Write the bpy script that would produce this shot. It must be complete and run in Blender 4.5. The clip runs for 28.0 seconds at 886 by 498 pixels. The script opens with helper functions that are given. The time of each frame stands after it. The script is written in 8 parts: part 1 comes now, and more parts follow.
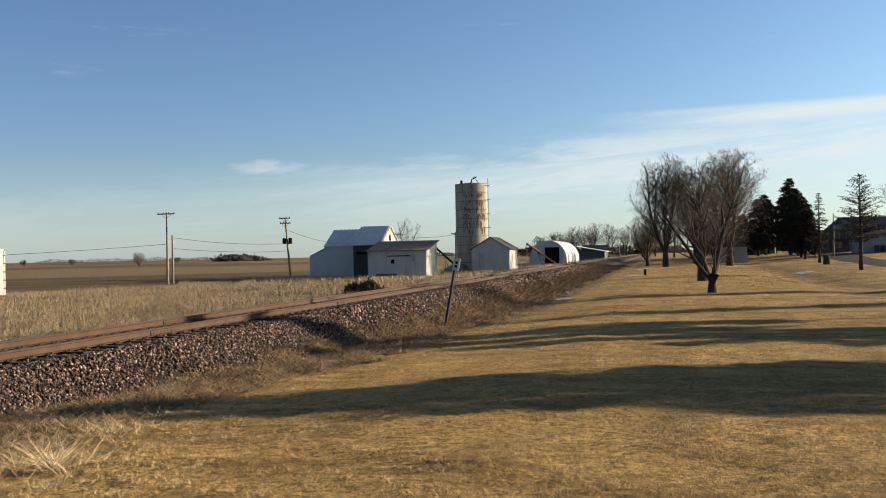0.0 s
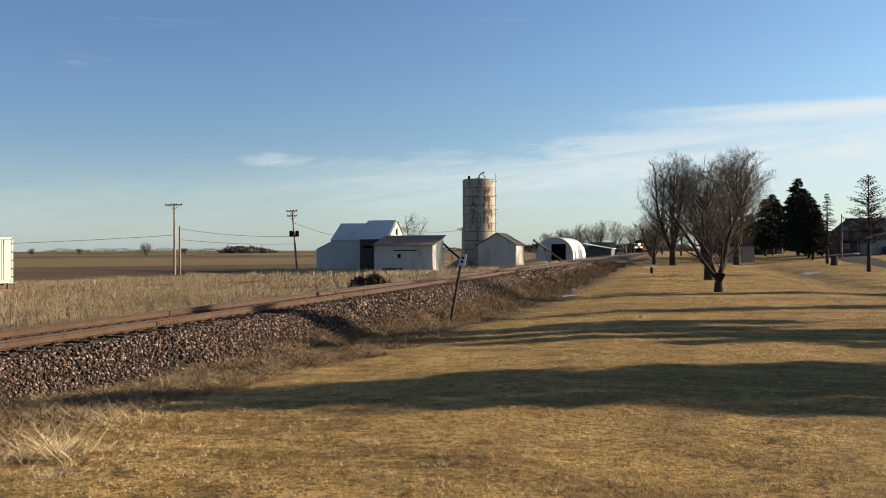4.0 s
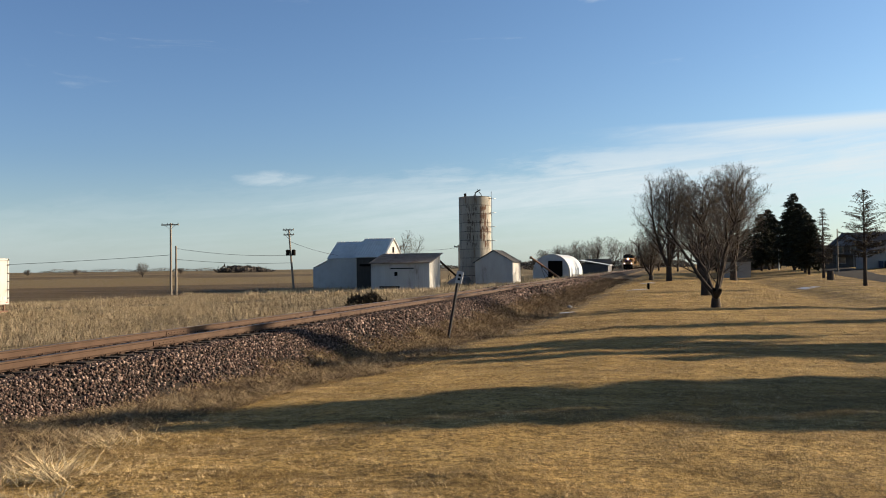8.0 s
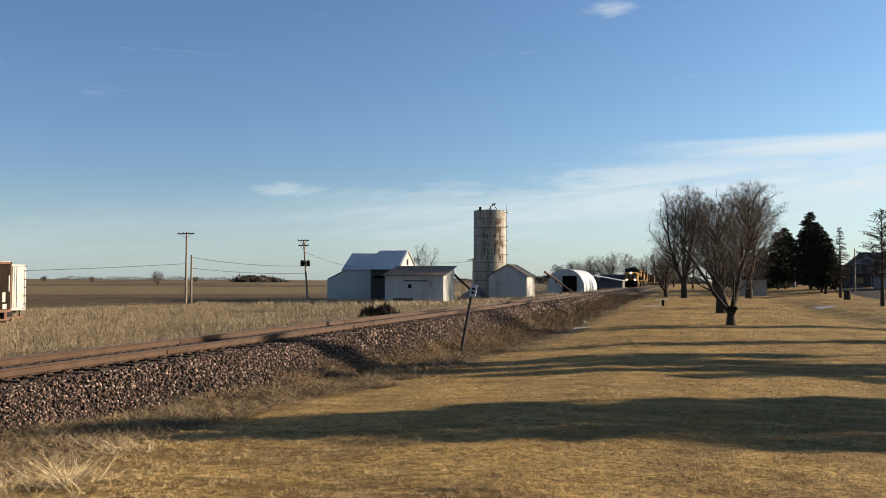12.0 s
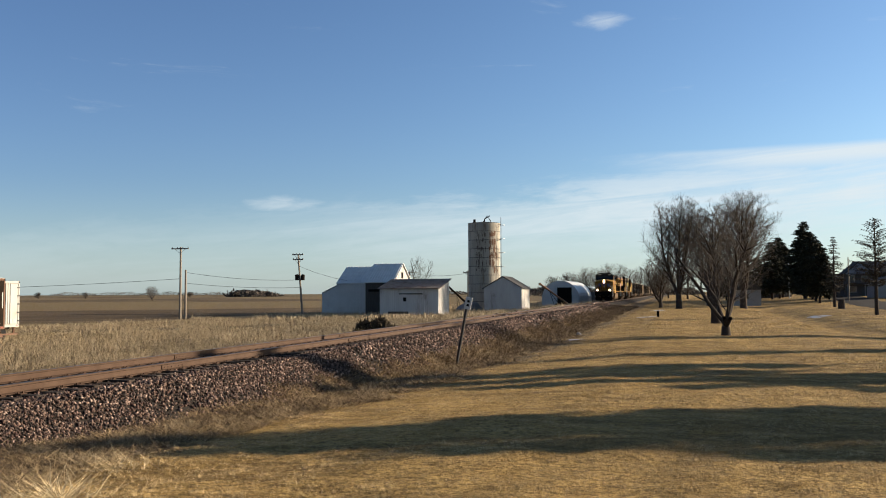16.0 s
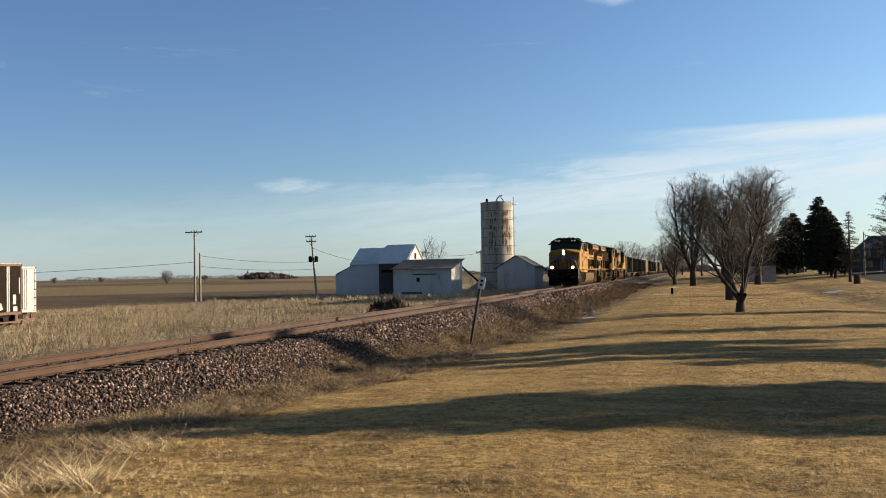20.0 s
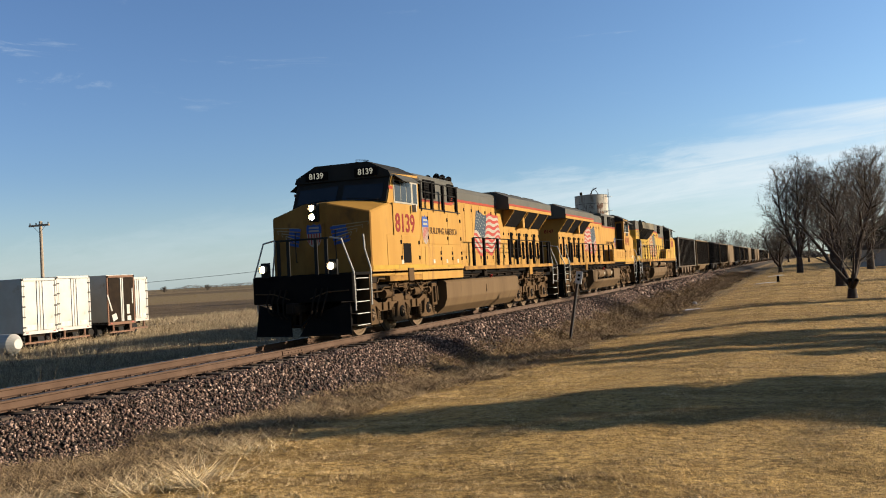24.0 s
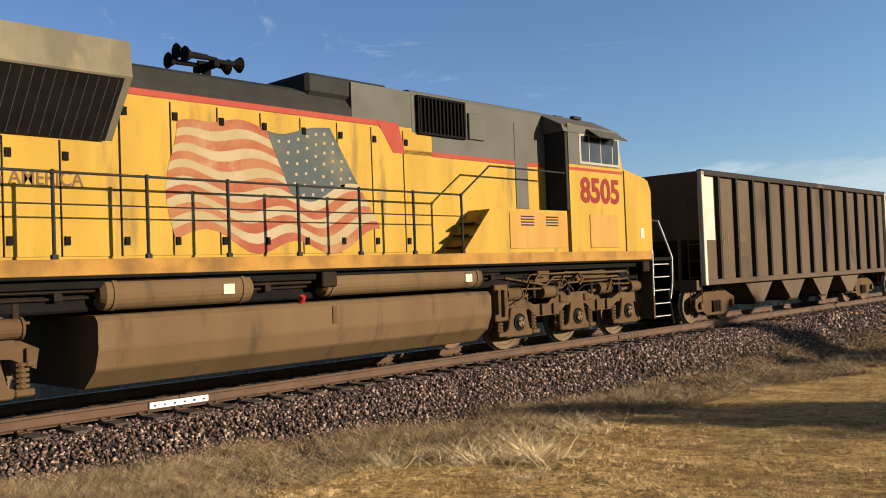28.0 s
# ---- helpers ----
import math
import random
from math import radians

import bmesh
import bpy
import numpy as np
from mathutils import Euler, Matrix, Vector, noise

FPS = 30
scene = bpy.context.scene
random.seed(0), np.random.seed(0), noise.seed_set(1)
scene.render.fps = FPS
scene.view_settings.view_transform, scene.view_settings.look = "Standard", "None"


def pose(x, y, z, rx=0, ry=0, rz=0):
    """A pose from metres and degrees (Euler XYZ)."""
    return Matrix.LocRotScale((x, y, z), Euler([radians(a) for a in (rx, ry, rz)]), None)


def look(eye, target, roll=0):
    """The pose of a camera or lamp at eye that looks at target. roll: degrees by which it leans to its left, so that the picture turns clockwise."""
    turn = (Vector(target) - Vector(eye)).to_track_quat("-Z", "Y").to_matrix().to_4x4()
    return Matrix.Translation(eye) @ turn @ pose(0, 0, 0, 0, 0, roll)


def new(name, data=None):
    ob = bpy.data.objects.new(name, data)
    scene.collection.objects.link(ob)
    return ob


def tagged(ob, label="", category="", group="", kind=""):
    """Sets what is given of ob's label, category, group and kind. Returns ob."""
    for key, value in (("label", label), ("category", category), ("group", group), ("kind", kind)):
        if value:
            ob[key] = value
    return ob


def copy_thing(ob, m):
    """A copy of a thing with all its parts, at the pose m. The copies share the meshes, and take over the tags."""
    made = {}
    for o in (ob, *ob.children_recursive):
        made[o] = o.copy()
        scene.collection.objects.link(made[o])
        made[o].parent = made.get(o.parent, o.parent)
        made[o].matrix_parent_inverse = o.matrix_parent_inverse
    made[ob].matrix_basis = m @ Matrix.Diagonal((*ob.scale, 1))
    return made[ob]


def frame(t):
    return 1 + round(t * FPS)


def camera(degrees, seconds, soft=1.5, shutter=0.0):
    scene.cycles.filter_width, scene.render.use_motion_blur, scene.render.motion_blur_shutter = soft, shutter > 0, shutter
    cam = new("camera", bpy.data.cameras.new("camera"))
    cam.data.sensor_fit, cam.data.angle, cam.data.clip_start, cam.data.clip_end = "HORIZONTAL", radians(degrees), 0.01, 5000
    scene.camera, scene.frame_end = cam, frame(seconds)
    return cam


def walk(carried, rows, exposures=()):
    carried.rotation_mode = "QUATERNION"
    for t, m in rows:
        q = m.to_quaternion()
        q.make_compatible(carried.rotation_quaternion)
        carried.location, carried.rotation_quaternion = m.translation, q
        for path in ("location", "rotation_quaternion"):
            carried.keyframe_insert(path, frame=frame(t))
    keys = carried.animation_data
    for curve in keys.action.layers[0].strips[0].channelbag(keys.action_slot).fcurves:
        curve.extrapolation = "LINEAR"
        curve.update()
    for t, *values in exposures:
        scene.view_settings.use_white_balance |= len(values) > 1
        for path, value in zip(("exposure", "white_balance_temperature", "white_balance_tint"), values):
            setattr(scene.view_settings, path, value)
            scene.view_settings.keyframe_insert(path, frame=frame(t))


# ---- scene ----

# ---------------------------------------------------------------- camera and its walk
# x to the right of the track's way, y along the track, z = 0 at the rail heads
EYE = (0.0, 0.0, 1.56)
# seconds, turn to the left of the track's way, tilt up, lean (degrees)
TURNS = [
    (0, 13.91, 0.35, -1.10), (0.5, 11.96, -0.25, -0.32), (1, 12.62, -0.32, -0.43), (1.5, 14.33, -0.40, -0.81),
    (2, 14.06, -0.62, -0.89), (2.5, 14.06, -0.47, -0.96), (3, 14.53, -0.08, -0.55), (3.5, 14.39, 0.02, -0.29),
    (5.5, 14.27, 0.22, -0.19), (6, 14.14, 0.44, -0.49), (6.5, 14.22, 0.66, -0.58), (7, 14.24, 0.84, -0.49),
    (7.5, 14.15, 1.05, -0.52), (8, 14.11, 1.17, -0.70), (8.5, 13.85, 1.21, -0.82), (9, 13.08, 1.23, -0.28),
    (9.5, 13.22, 1.16, -0.36), (10, 15.08, 1.27, -1.21), (10.5, 16.07, 1.23, -0.60), (11, 16.09, 1.62, -0.18),
    (11.5, 15.14, 1.81, -0.12), (12, 15.03, 2.01, 0.25), (12.5, 15.13, 2.18, 0.48), (14.5, 14.77, 2.59, -0.24),
    (15, 14.70, 2.69, -0.26), (15.5, 14.71, 2.79, -0.21), (16, 14.68, 2.83, -0.27), (16.5, 14.72, 2.52, -0.45),
    (17, 15.00, 2.30, -0.71), (17.5, 15.32, 2.30, -0.65), (18, 15.55, 2.40, -0.53), (18.5, 15.64, 2.38, -0.55),
    (19, 15.56, 2.30, -0.56), (19.5, 15.52, 2.14, -0.68), (20, 15.52, 1.56, -1.00), (20.5, 15.79, 1.34, -1.27),
    (21, 16.40, 1.24, -1.44), (21.5, 17.00, 1.32, -1.65), (23.5, 21.04, 1.40, -2.85), (24, 21.63, 1.62, -3.05),
    (24.5, 21.17, 1.82, -3.29), (25, 20.86, 2.01, -3.55), (25.5, 20.89, 1.83, -3.75), (26, 21.84, 1.67, -3.68),
    (26.5, 23.68, 1.68, -3.45), (27, 26.07, 0.75, -1.47), (27.5, 31.07, 0.03, -0.12), (27.8, 37.04, 0.95, -1.30),
    (27.9, 39.85, 1.30, -1.75), (28, 43.03, 1.56, -2.21),
]
cam = camera(52.84, 28.0, soft=1.0)
walk(cam, [(t, pose(*EYE, 90 + tilt, 0, turn) @ pose(0, 0, 0, 0, 0, lean)) for t, turn, tilt, lean in TURNS],
     exposures=[(0.0, 1.43, 6680, 10), (3.0, 1.41, 6680, 10), (8.0, 1.39, 6520, 10), (20.5, 1.41, 6400, 10), (23.6, 1.48, 6380, 10), (24.5, 1.46, 6380, 10), (25.0, 1.58, 6350, 10),
                (26.2, 1.62, 6400, 10), (27.0, 1.48, 6420, 10), (28.0, 1.45, 6420, 10)])

# ---------------------------------------------------------------- world, sun
SUN_EL, SUN_AZ = 13.0, 28.0          # degrees above the ground; from +x towards +y
sun_dir = Vector((math.cos(radians(SUN_EL)) * math.cos(radians(SUN_AZ)),
                  math.cos(radians(SUN_EL)) * math.sin(radians(SUN_AZ)), math.sin(radians(SUN_EL))))
sun = new("sun", bpy.data.lights.new("sun", "SUN"))
sun.data.energy, sun.data.angle, sun.data.color = 5.0, radians(0.6), (1.0, 0.85, 0.65)
sun.matrix_world = look(sun_dir * 100, (0, 0, 0))


class Nodes:
    """Short hand for node trees."""

    def __init__(self, tree):
        self.t = tree
        tree.nodes.clear()

    def n(self, kind):
        return self.t.nodes.new(kind)

    def l(self, a, b):
        self.t.links.new(a, b)

    def put(self, socket, v):
        if isinstance(v, (int, float, tuple, list)):
            socket.default_value = v
        else:
            self.l(v, socket)

    def math(self, op, a, b=0.0, c=0.0, clamp=False):
        m = self.n("ShaderNodeMath")
        m.operation, m.use_clamp = op, clamp
        for s, v in zip(m.inputs, (a, b, c)):
            self.put(s, v)
        return m.outputs[0]

    def step(self, v, lo, hi):
        m = self.n("ShaderNodeMapRange")
        m.interpolation_type = "SMOOTHSTEP"
        self.put(m.inputs[0], v)
        m.inputs[1].default_value, m.inputs[2].default_value = lo, hi
        return m.outputs[0]

    def noise(self, vec, scale, detail=4.0, rough=0.55, dist=0.0):
        m = self.n("ShaderNodeTexNoise")
        m.inputs["Scale"].default_value, m.inputs["Detail"].default_value = scale, detail
        m.inputs["Roughness"].default_value, m.inputs["Distortion"].default_value = rough, dist
        if vec is not None:
            self.l(vec, m.inputs["Vector"])
        return m.outputs[0]

    def mix(self, f, a, b, blend="MIX"):
        m = self.n("ShaderNodeMix")
        m.data_type, m.blend_type = "RGBA", blend
        self.put(m.inputs[0], f)
        for s, v in ((m.inputs[6], a), (m.inputs[7], b)):
            self.put(s, (*v, 1) if isinstance(v, tuple) and len(v) == 3 else v)
        return m.outputs[2]

    def xyz(self, v):
        m = self.n("ShaderNodeSeparateXYZ")
        self.l(v, m.inputs[0])
        return m.outputs

    def vec(self, x, y, z):
        m = self.n("ShaderNodeCombineXYZ")
        for s, v in zip(m.inputs, (x, y, z)):
            self.put(s, v)
        return m.outputs[0]

    def mapped(self, v, scale):
        m = self.n("ShaderNodeMapping")
        self.l(v, m.inputs[0])
        m.inputs["Scale"].default_value = scale
        return m.outputs[0]


def make_world():
    w = bpy.data.worlds.new("sky")
    scene.world = w
    w.use_nodes = True
    N = Nodes(w.node_tree)
    sky = N.n("ShaderNodeTexSky")
    sky.sky_type, sky.sun_disc = "NISHITA", False
    sky.sun_elevation, sky.sun_rotation = radians(SUN_EL), radians(90 - SUN_AZ)
    sky.air_density, sky.dust_density, sky.ozone_density, sky.altitude = 1.0, 0.6, 2.2, 300
    d = N.n("ShaderNodeTexCoord").outputs["Generated"]
    x, y, z = N.xyz(d)
    up = N.math("MAXIMUM", z, 0.02)
    # azimuth to the right of the track, and a slanting sheet of thin cloud that thickens to that side
    side = N.math("DIVIDE", x, N.math("MAXIMUM", y, 0.15))
    level = N.math("SUBTRACT", z, N.math("MULTIPLY", side, 0.070))
    plane = N.vec(N.math("MULTIPLY", side, 5.0), N.math("MULTIPLY", level, 26.0), N.math("MULTIPLY", y, 0.6))
    wisps = N.noise(plane, 0.9, 8.0, 0.60, 0.5)
    fine = N.noise(plane, 5.0, 6.0, 0.62, 0.5)
    soft = N.math("ADD", N.math("MULTIPLY", wisps, 0.7), N.math("MULTIPLY", fine, 0.3))
    low = N.step(level, 0.0, 0.10)
    ragged = N.math("ADD", N.math("MULTIPLY", N.math("SUBTRACT", wisps, 0.5), 0.085), N.math("MULTIPLY", N.math("SUBTRACT", fine, 0.5), 0.035))
    top = N.step(N.math("ADD", level, ragged), 0.137, 0.104)
    streaks = N.noise(N.vec(N.math("MULTIPLY", side, 3.2), N.math("MULTIPLY", level, 52.0), 4.0), 1.0, 7.0, 0.62, 0.9)
    right = N.step(side, -0.62, 0.06)
    band = N.math("MULTIPLY", N.math("MULTIPLY", low, top), N.math("ADD", N.math("MULTIPLY", right, 0.74), 0.20))
    grain = N.math("ADD", N.math("MULTIPLY", N.step(soft, 0.34, 0.64), 0.45), N.math("MULTIPLY", N.step(streaks, 0.36, 0.62), 0.40))
    thick = N.math("MULTIPLY", band, N.math("ADD", grain, 0.22), clamp=True)
    # a long streak above it that begins in a point
    tip = N.math("MULTIPLY", N.step(N.math("ADD", side, N.math("MULTIPLY", N.math("SUBTRACT", fine, 0.5), 0.10)), -0.10, 0.10),
                 N.math("MULTIPLY", N.step(N.math("ADD", z, N.math("MULTIPLY", N.math("SUBTRACT", streaks, 0.5), 0.012)), 0.153, 0.146), N.step(z, 0.118, 0.143)))
    thick = N.math("MAXIMUM", thick, N.math("MULTIPLY", tip, N.math("ADD", N.math("MULTIPLY", N.step(streaks, 0.30, 0.60), 0.5), 0.40)))
    # one small bright cloud, and faint feathers higher up
    puff_x = N.math("DIVIDE", N.math("ADD", side, 0.462), 0.050)
    puff_z = N.math("DIVIDE", N.math("SUBTRACT", z, 0.0985), 0.0085)
    r2 = N.math("ADD", N.math("MULTIPLY", puff_x, puff_x), N.math("MULTIPLY", puff_z, puff_z))
    puff = N.math("MULTIPLY", N.step(N.math("ADD", r2, N.math("MULTIPLY", fine, 3.0)), 3.2, 0.5), 0.55)
    high_x = N.math("DIVIDE", N.math("ADD", side, 0.075), 0.030)
    high_z = N.math("DIVIDE", N.math("SUBTRACT", z, 0.290), 0.0085)
    h2 = N.math("ADD", N.math("MULTIPLY", high_x, high_x), N.math("MULTIPLY", high_z, high_z))
    puff = N.math("MAXIMUM", puff, N.math("MULTIPLY", N.step(N.math("ADD", h2, N.math("MULTIPLY", fine, 2.4)), 2.6, 0.4), 0.5))
    hi = N.math("MULTIPLY", N.step(N.noise(N.vec(N.math("MULTIPLY", side, 2.2), N.math("MULTIPLY", z, 14.0), 3.0), 2.1, 6.0, 0.65, 0.6), 0.60, 0.80),
                N.math("MULTIPLY", N.step(z, 0.14, 0.24), 0.28))
    cover = N.math("MAXIMUM", N.math("MAXIMUM", thick, puff), hi)
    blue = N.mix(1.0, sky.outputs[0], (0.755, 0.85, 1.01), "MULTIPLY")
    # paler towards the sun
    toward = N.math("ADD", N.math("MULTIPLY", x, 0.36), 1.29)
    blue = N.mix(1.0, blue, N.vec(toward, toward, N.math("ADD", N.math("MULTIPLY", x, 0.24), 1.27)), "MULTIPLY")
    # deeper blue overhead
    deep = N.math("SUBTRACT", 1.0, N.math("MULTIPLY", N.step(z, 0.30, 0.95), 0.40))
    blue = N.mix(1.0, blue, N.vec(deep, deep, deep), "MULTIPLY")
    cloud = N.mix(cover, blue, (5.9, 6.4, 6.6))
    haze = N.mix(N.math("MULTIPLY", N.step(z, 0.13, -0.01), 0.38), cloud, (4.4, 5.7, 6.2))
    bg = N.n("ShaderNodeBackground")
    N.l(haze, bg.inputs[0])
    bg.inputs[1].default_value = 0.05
    out = N.n("ShaderNodeOutputWorld")
    N.l(bg.outputs[0], out.inputs[0])


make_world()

# ---------------------------------------------------------------- materials
MATS = {}
BASE_SCALE = 0.47          # scales every base colour down, to balance sun, sky and exposure


def mat(name, base, other=None, scale=6.0, amount=0.5, rough=0.7, metal=0.0, bump=0.0, bump_scale=40.0, fine=0.15,
        stretch=(1, 1, 1), random_tint=0.0, grime=None, grime_scale=1.2, grime_low=0.5, spec=0.5):
    """A surface of two mottled colours with grain, wear and relief."""
    if name in MATS:
        return MATS[name]
    m = bpy.data.materials.new(name)
    m.use_nodes = True
    N = Nodes(m.node_tree)
    p = N.n("ShaderNodeBsdfPrincipled")
    out = N.n("ShaderNodeOutputMaterial")
    N.l(p.outputs[0], out.inputs[0])
    co = N.mapped(N.n("ShaderNodeTexCoord").outputs["Object"], stretch)
    base, other = (tuple(c * BASE_SCALE for c in q) for q in (base, other or tuple(c * 0.75 for c in base)))
    grime = grime and tuple(c * BASE_SCALE for c in grime)
    big = N.noise(co, scale, 5.0)
    col = N.mix(N.math("MULTIPLY", N.step(big, 0.35, 0.68), amount), base, other)
    small = N.noise(co, bump_scale, 3.0)
    col = N.mix(N.math("MULTIPLY", N.step(small, 0.35, 0.7), fine), col, tuple(c * 0.55 for c in base))
    if grime:
        g = N.noise(co, grime_scale, 6.0, 0.62)
        col = N.mix(N.step(g, grime_low, grime_low + 0.16), col, grime)
    if random_tint:
        info = N.n("ShaderNodeObjectInfo").outputs["Random"]
        geo = N.n("ShaderNodeNewGeometry").outputs["Random Per Island"]
        mixv = N.math("FRACT", N.math("ADD", info, geo))
        hsv = N.n("ShaderNodeHueSaturation")
        N.l(N.math("ADD", N.math("MULTIPLY", mixv, random_tint), 1.0 - random_tint / 2), hsv.inputs["Value"])
        N.l(col, hsv.inputs["Color"])
        col = hsv.outputs[0]
    N.l(col, p.inputs["Base Color"])
    N.l(N.math("ADD", N.math("MULTIPLY", big, 0.25), max(0.05, rough - 0.12)), p.inputs["Roughness"])
    p.inputs["Metallic"].default_value = metal
    p.inputs["Specular IOR Level"].default_value = spec
    if bump:
        b = N.n("ShaderNodeBump")
        b.inputs["Strength"].default_value = bump
        b.inputs["Distance"].default_value = 0.02
        N.l(small, b.inputs["Height"])
        N.l(b.outputs[0], p.inputs["Normal"])
    MATS[name] = m
    return m


def glow(name, colour, strength):
    m = bpy.data.materials.new(name)
    m.use_nodes = True
    N = Nodes(m.node_tree)
    e = N.n("ShaderNodeEmission")
    e.inputs[0].default_value, e.inputs[1].default_value = (*colour, 1), strength
    out = N.n("ShaderNodeOutputMaterial")
    N.l(e.outputs[0], out.inputs[0])
    MATS[name] = m
    return m


def glass(name, tint=(0.02, 0.025, 0.03), rough=0.06):
    m = mat(name, tint, tint, rough=rough + 0.05, fine=0.0, amount=0.2, spec=0.8)
    return m


def ground_material():
    m = bpy.data.materials.new("ground")
    m.use_nodes = True
    N = Nodes(m.node_tree)
    p = N.n("ShaderNodeBsdfPrincipled")
    out = N.n("ShaderNodeOutputMaterial")
    N.l(p.outputs[0], out.inputs[0])
    co = N.n("ShaderNodeTexCoord").outputs["Object"]
    x, y, z = N.xyz(co)
    n_big = N.noise(co, 0.35, 5.0)
    n_mid = N.noise(co, 2.2, 5.0, 0.6)
    n_fin = N.noise(co, 16.0, 4.0, 0.65)
    n_tip = N.noise(co, 70.0, 2.0, 0.6)
    # mown winter lawn: warm straw over brown thatch, with soft mowing lanes along the track
    lawn = N.mix(N.step(n_mid, 0.36, 0.66), (0.577, 0.374, 0.123), (0.376, 0.237, 0.073))
    lawn = N.mix(N.math("MULTIPLY", N.step(n_big, 0.47, 0.62), 0.60), lawn, (0.216, 0.131, 0.035))
    lawn = N.mix(N.math("MULTIPLY", N.step(n_fin, 0.44, 0.58), 0.75), lawn, (0.113, 0.069, 0.020))
    lawn = N.mix(N.math("MULTIPLY", N.step(n_tip, 0.50, 0.60), 0.8), lawn, (0.628, 0.403, 0.131))
    lawn = N.mix(N.math("MULTIPLY", N.step(N.noise(co, 7.5, 4.0, 0.7), 0.50, 0.60), 0.70), lawn, (0.106, 0.065, 0.019))
    # thin brown swathes that lie across the lanes farther off
    swathe = N.noise(N.mapped(co, (0.16, 0.55, 1)), 1.0, 6.0, 0.66, 0.8)
    lawn = N.mix(N.math("MULTIPLY", N.step(swathe, 0.47, 0.58), 0.65), lawn, (0.146, 0.086, 0.025))
    # stronger towards the far right, where shade is put into the brown too
    far = N.math("MULTIPLY", N.step(y, 30.0, 60.0), N.math("ADD", N.math("MULTIPLY", N.step(x, 4.0, 11.0), 0.45), 0.30))
    lawn = N.mix(N.math("MULTIPLY", N.step(N.noise(N.mapped(co, (0.10, 0.42, 1)), 1.0, 7.0, 0.7, 1.1), 0.46, 0.56), far), lawn, (0.108, 0.065, 0.024))
    lane = N.math("SINE", N.math("ADD", N.math("MULTIPLY", x, 3.3), N.math("MULTIPLY", n_big, 2.0)))
    lawn = N.mix(N.math("MULTIPLY", N.step(lane, 0.0, 0.9), 0.26), lawn, (0.163, 0.099, 0.024))
    # matted straw and dead weeds by the embankment
    straw = N.mix(N.step(N.noise(N.mapped(co, (0.6, 1.7, 1)), 5.0, 6.0, 0.7, 1.2), 0.36, 0.66), (0.135, 0.090, 0.045), (0.055, 0.037, 0.021))
    straw = N.mix(N.math("MULTIPLY", N.step(n_tip, 0.5, 0.72), 0.55), straw, (0.230, 0.165, 0.080))
    # crushed stone
    vor = N.n("ShaderNodeTexVoronoi")
    vor.inputs["Scale"].default_value = 17.0
    N.l(co, vor.inputs["Vector"])
    cellv = N.xyz(vor.outputs["Color"])[0]
    stone = N.mix(N.step(cellv, 0.1, 0.95), (0.021, 0.014, 0.013), (0.085, 0.066, 0.056))
    stone = N.mix(N.step(vor.outputs["Distance"], 0.30, 0.62), stone, (0.012, 0.008, 0.008))
    # far land: stubble, bare soil, strips
    strip = N.noise(N.mapped(co, (0.012, 0.004, 1)), 1.0, 3.0)
    soil = N.mix(N.step(n_mid, 0.3, 0.7), (0.078, 0.050, 0.025), (0.051, 0.034, 0.016))
    stubble = N.mix(N.step(n_mid, 0.3, 0.7), (0.187, 0.134, 0.063), (0.130, 0.090, 0.042))
    field = N.mix(N.step(strip, 0.46, 0.52), soil, stubble)
    away = N.math("ADD", N.math("MULTIPLY", x, -0.70), N.math("ADD", N.math("MULTIPLY", y, 0.70), N.math("MULTIPLY", n_big, 10.0)))
    furrow = N.noise(N.mapped(co, (0.05, 0.6, 1)), 1.0, 4.0, 0.6)
    earth = N.mix(N.step(furrow, 0.40, 0.62), soil, (0.125, 0.085, 0.044))
    field = N.mix(N.step(away, 170.0, 182.0), earth, stubble)
    field = N.mix(N.step(away, 300.0, 345.0), field, N.mix(N.step(strip, 0.46, 0.52), earth, stubble))
    weeds = N.mix(N.step(n_mid, 0.35, 0.65), (0.187, 0.136, 0.065), (0.104, 0.073, 0.035))
    land = N.mix(N.step(away, 98.0, 106.0), weeds, field)
    land = N.mix(N.math("MULTIPLY", N.math("MULTIPLY", N.step(away, 78.0, 81.0), N.step(away, 86.0, 83.0)), 0.7), land, (0.045, 0.032, 0.018))
    wob = N.math("ADD", x, N.math("MULTIPLY", N.math("SUBTRACT", n_mid, 0.5), 2.4))
    wob = N.math("ADD", wob, N.math("MULTIPLY", N.math("SUBTRACT", n_big, 0.5), 2.6))
    edge = N.math("ADD", wob, N.math("MULTIPLY", N.math("SUBTRACT", 0.0, N.step(y, 15.0, 45.0)), 1.6))
    on_lawn = N.step(edge, -7.7, -6.6)
    sgn = N.math("ADD", x, N.math("MULTIPLY", N.math("SUBTRACT", n_fin, 0.5), 0.7))
    sgn = N.math("ADD", sgn, N.math("MULTIPLY", N.math("SUBTRACT", n_mid, 0.5), 0.9))
    bank = N.mix(N.step(sgn, -9.6, -9.2), stone, straw)
    right = N.mix(on_lawn, bank, lawn)
    dist = N.mix(N.step(sgn, -14.3, -14.9), right, land)
    N.l(dist, p.inputs["Base Color"])
    p.inputs["Roughness"].default_value = 0.95
    p.inputs["Specular IOR Level"].default_value = 0.15
    b = N.n("ShaderNodeBump")
    b.inputs["Strength"].default_value, b.inputs["Distance"].default_value = 1.0, 0.10
    N.l(N.math("ADD", N.math("ADD", n_fin, N.math("MULTIPLY", n_mid, 0.8)), N.math("MULTIPLY", n_tip, 0.5)), b.inputs["Height"])
    N.l(b.outputs[0], p.inputs["Normal"])
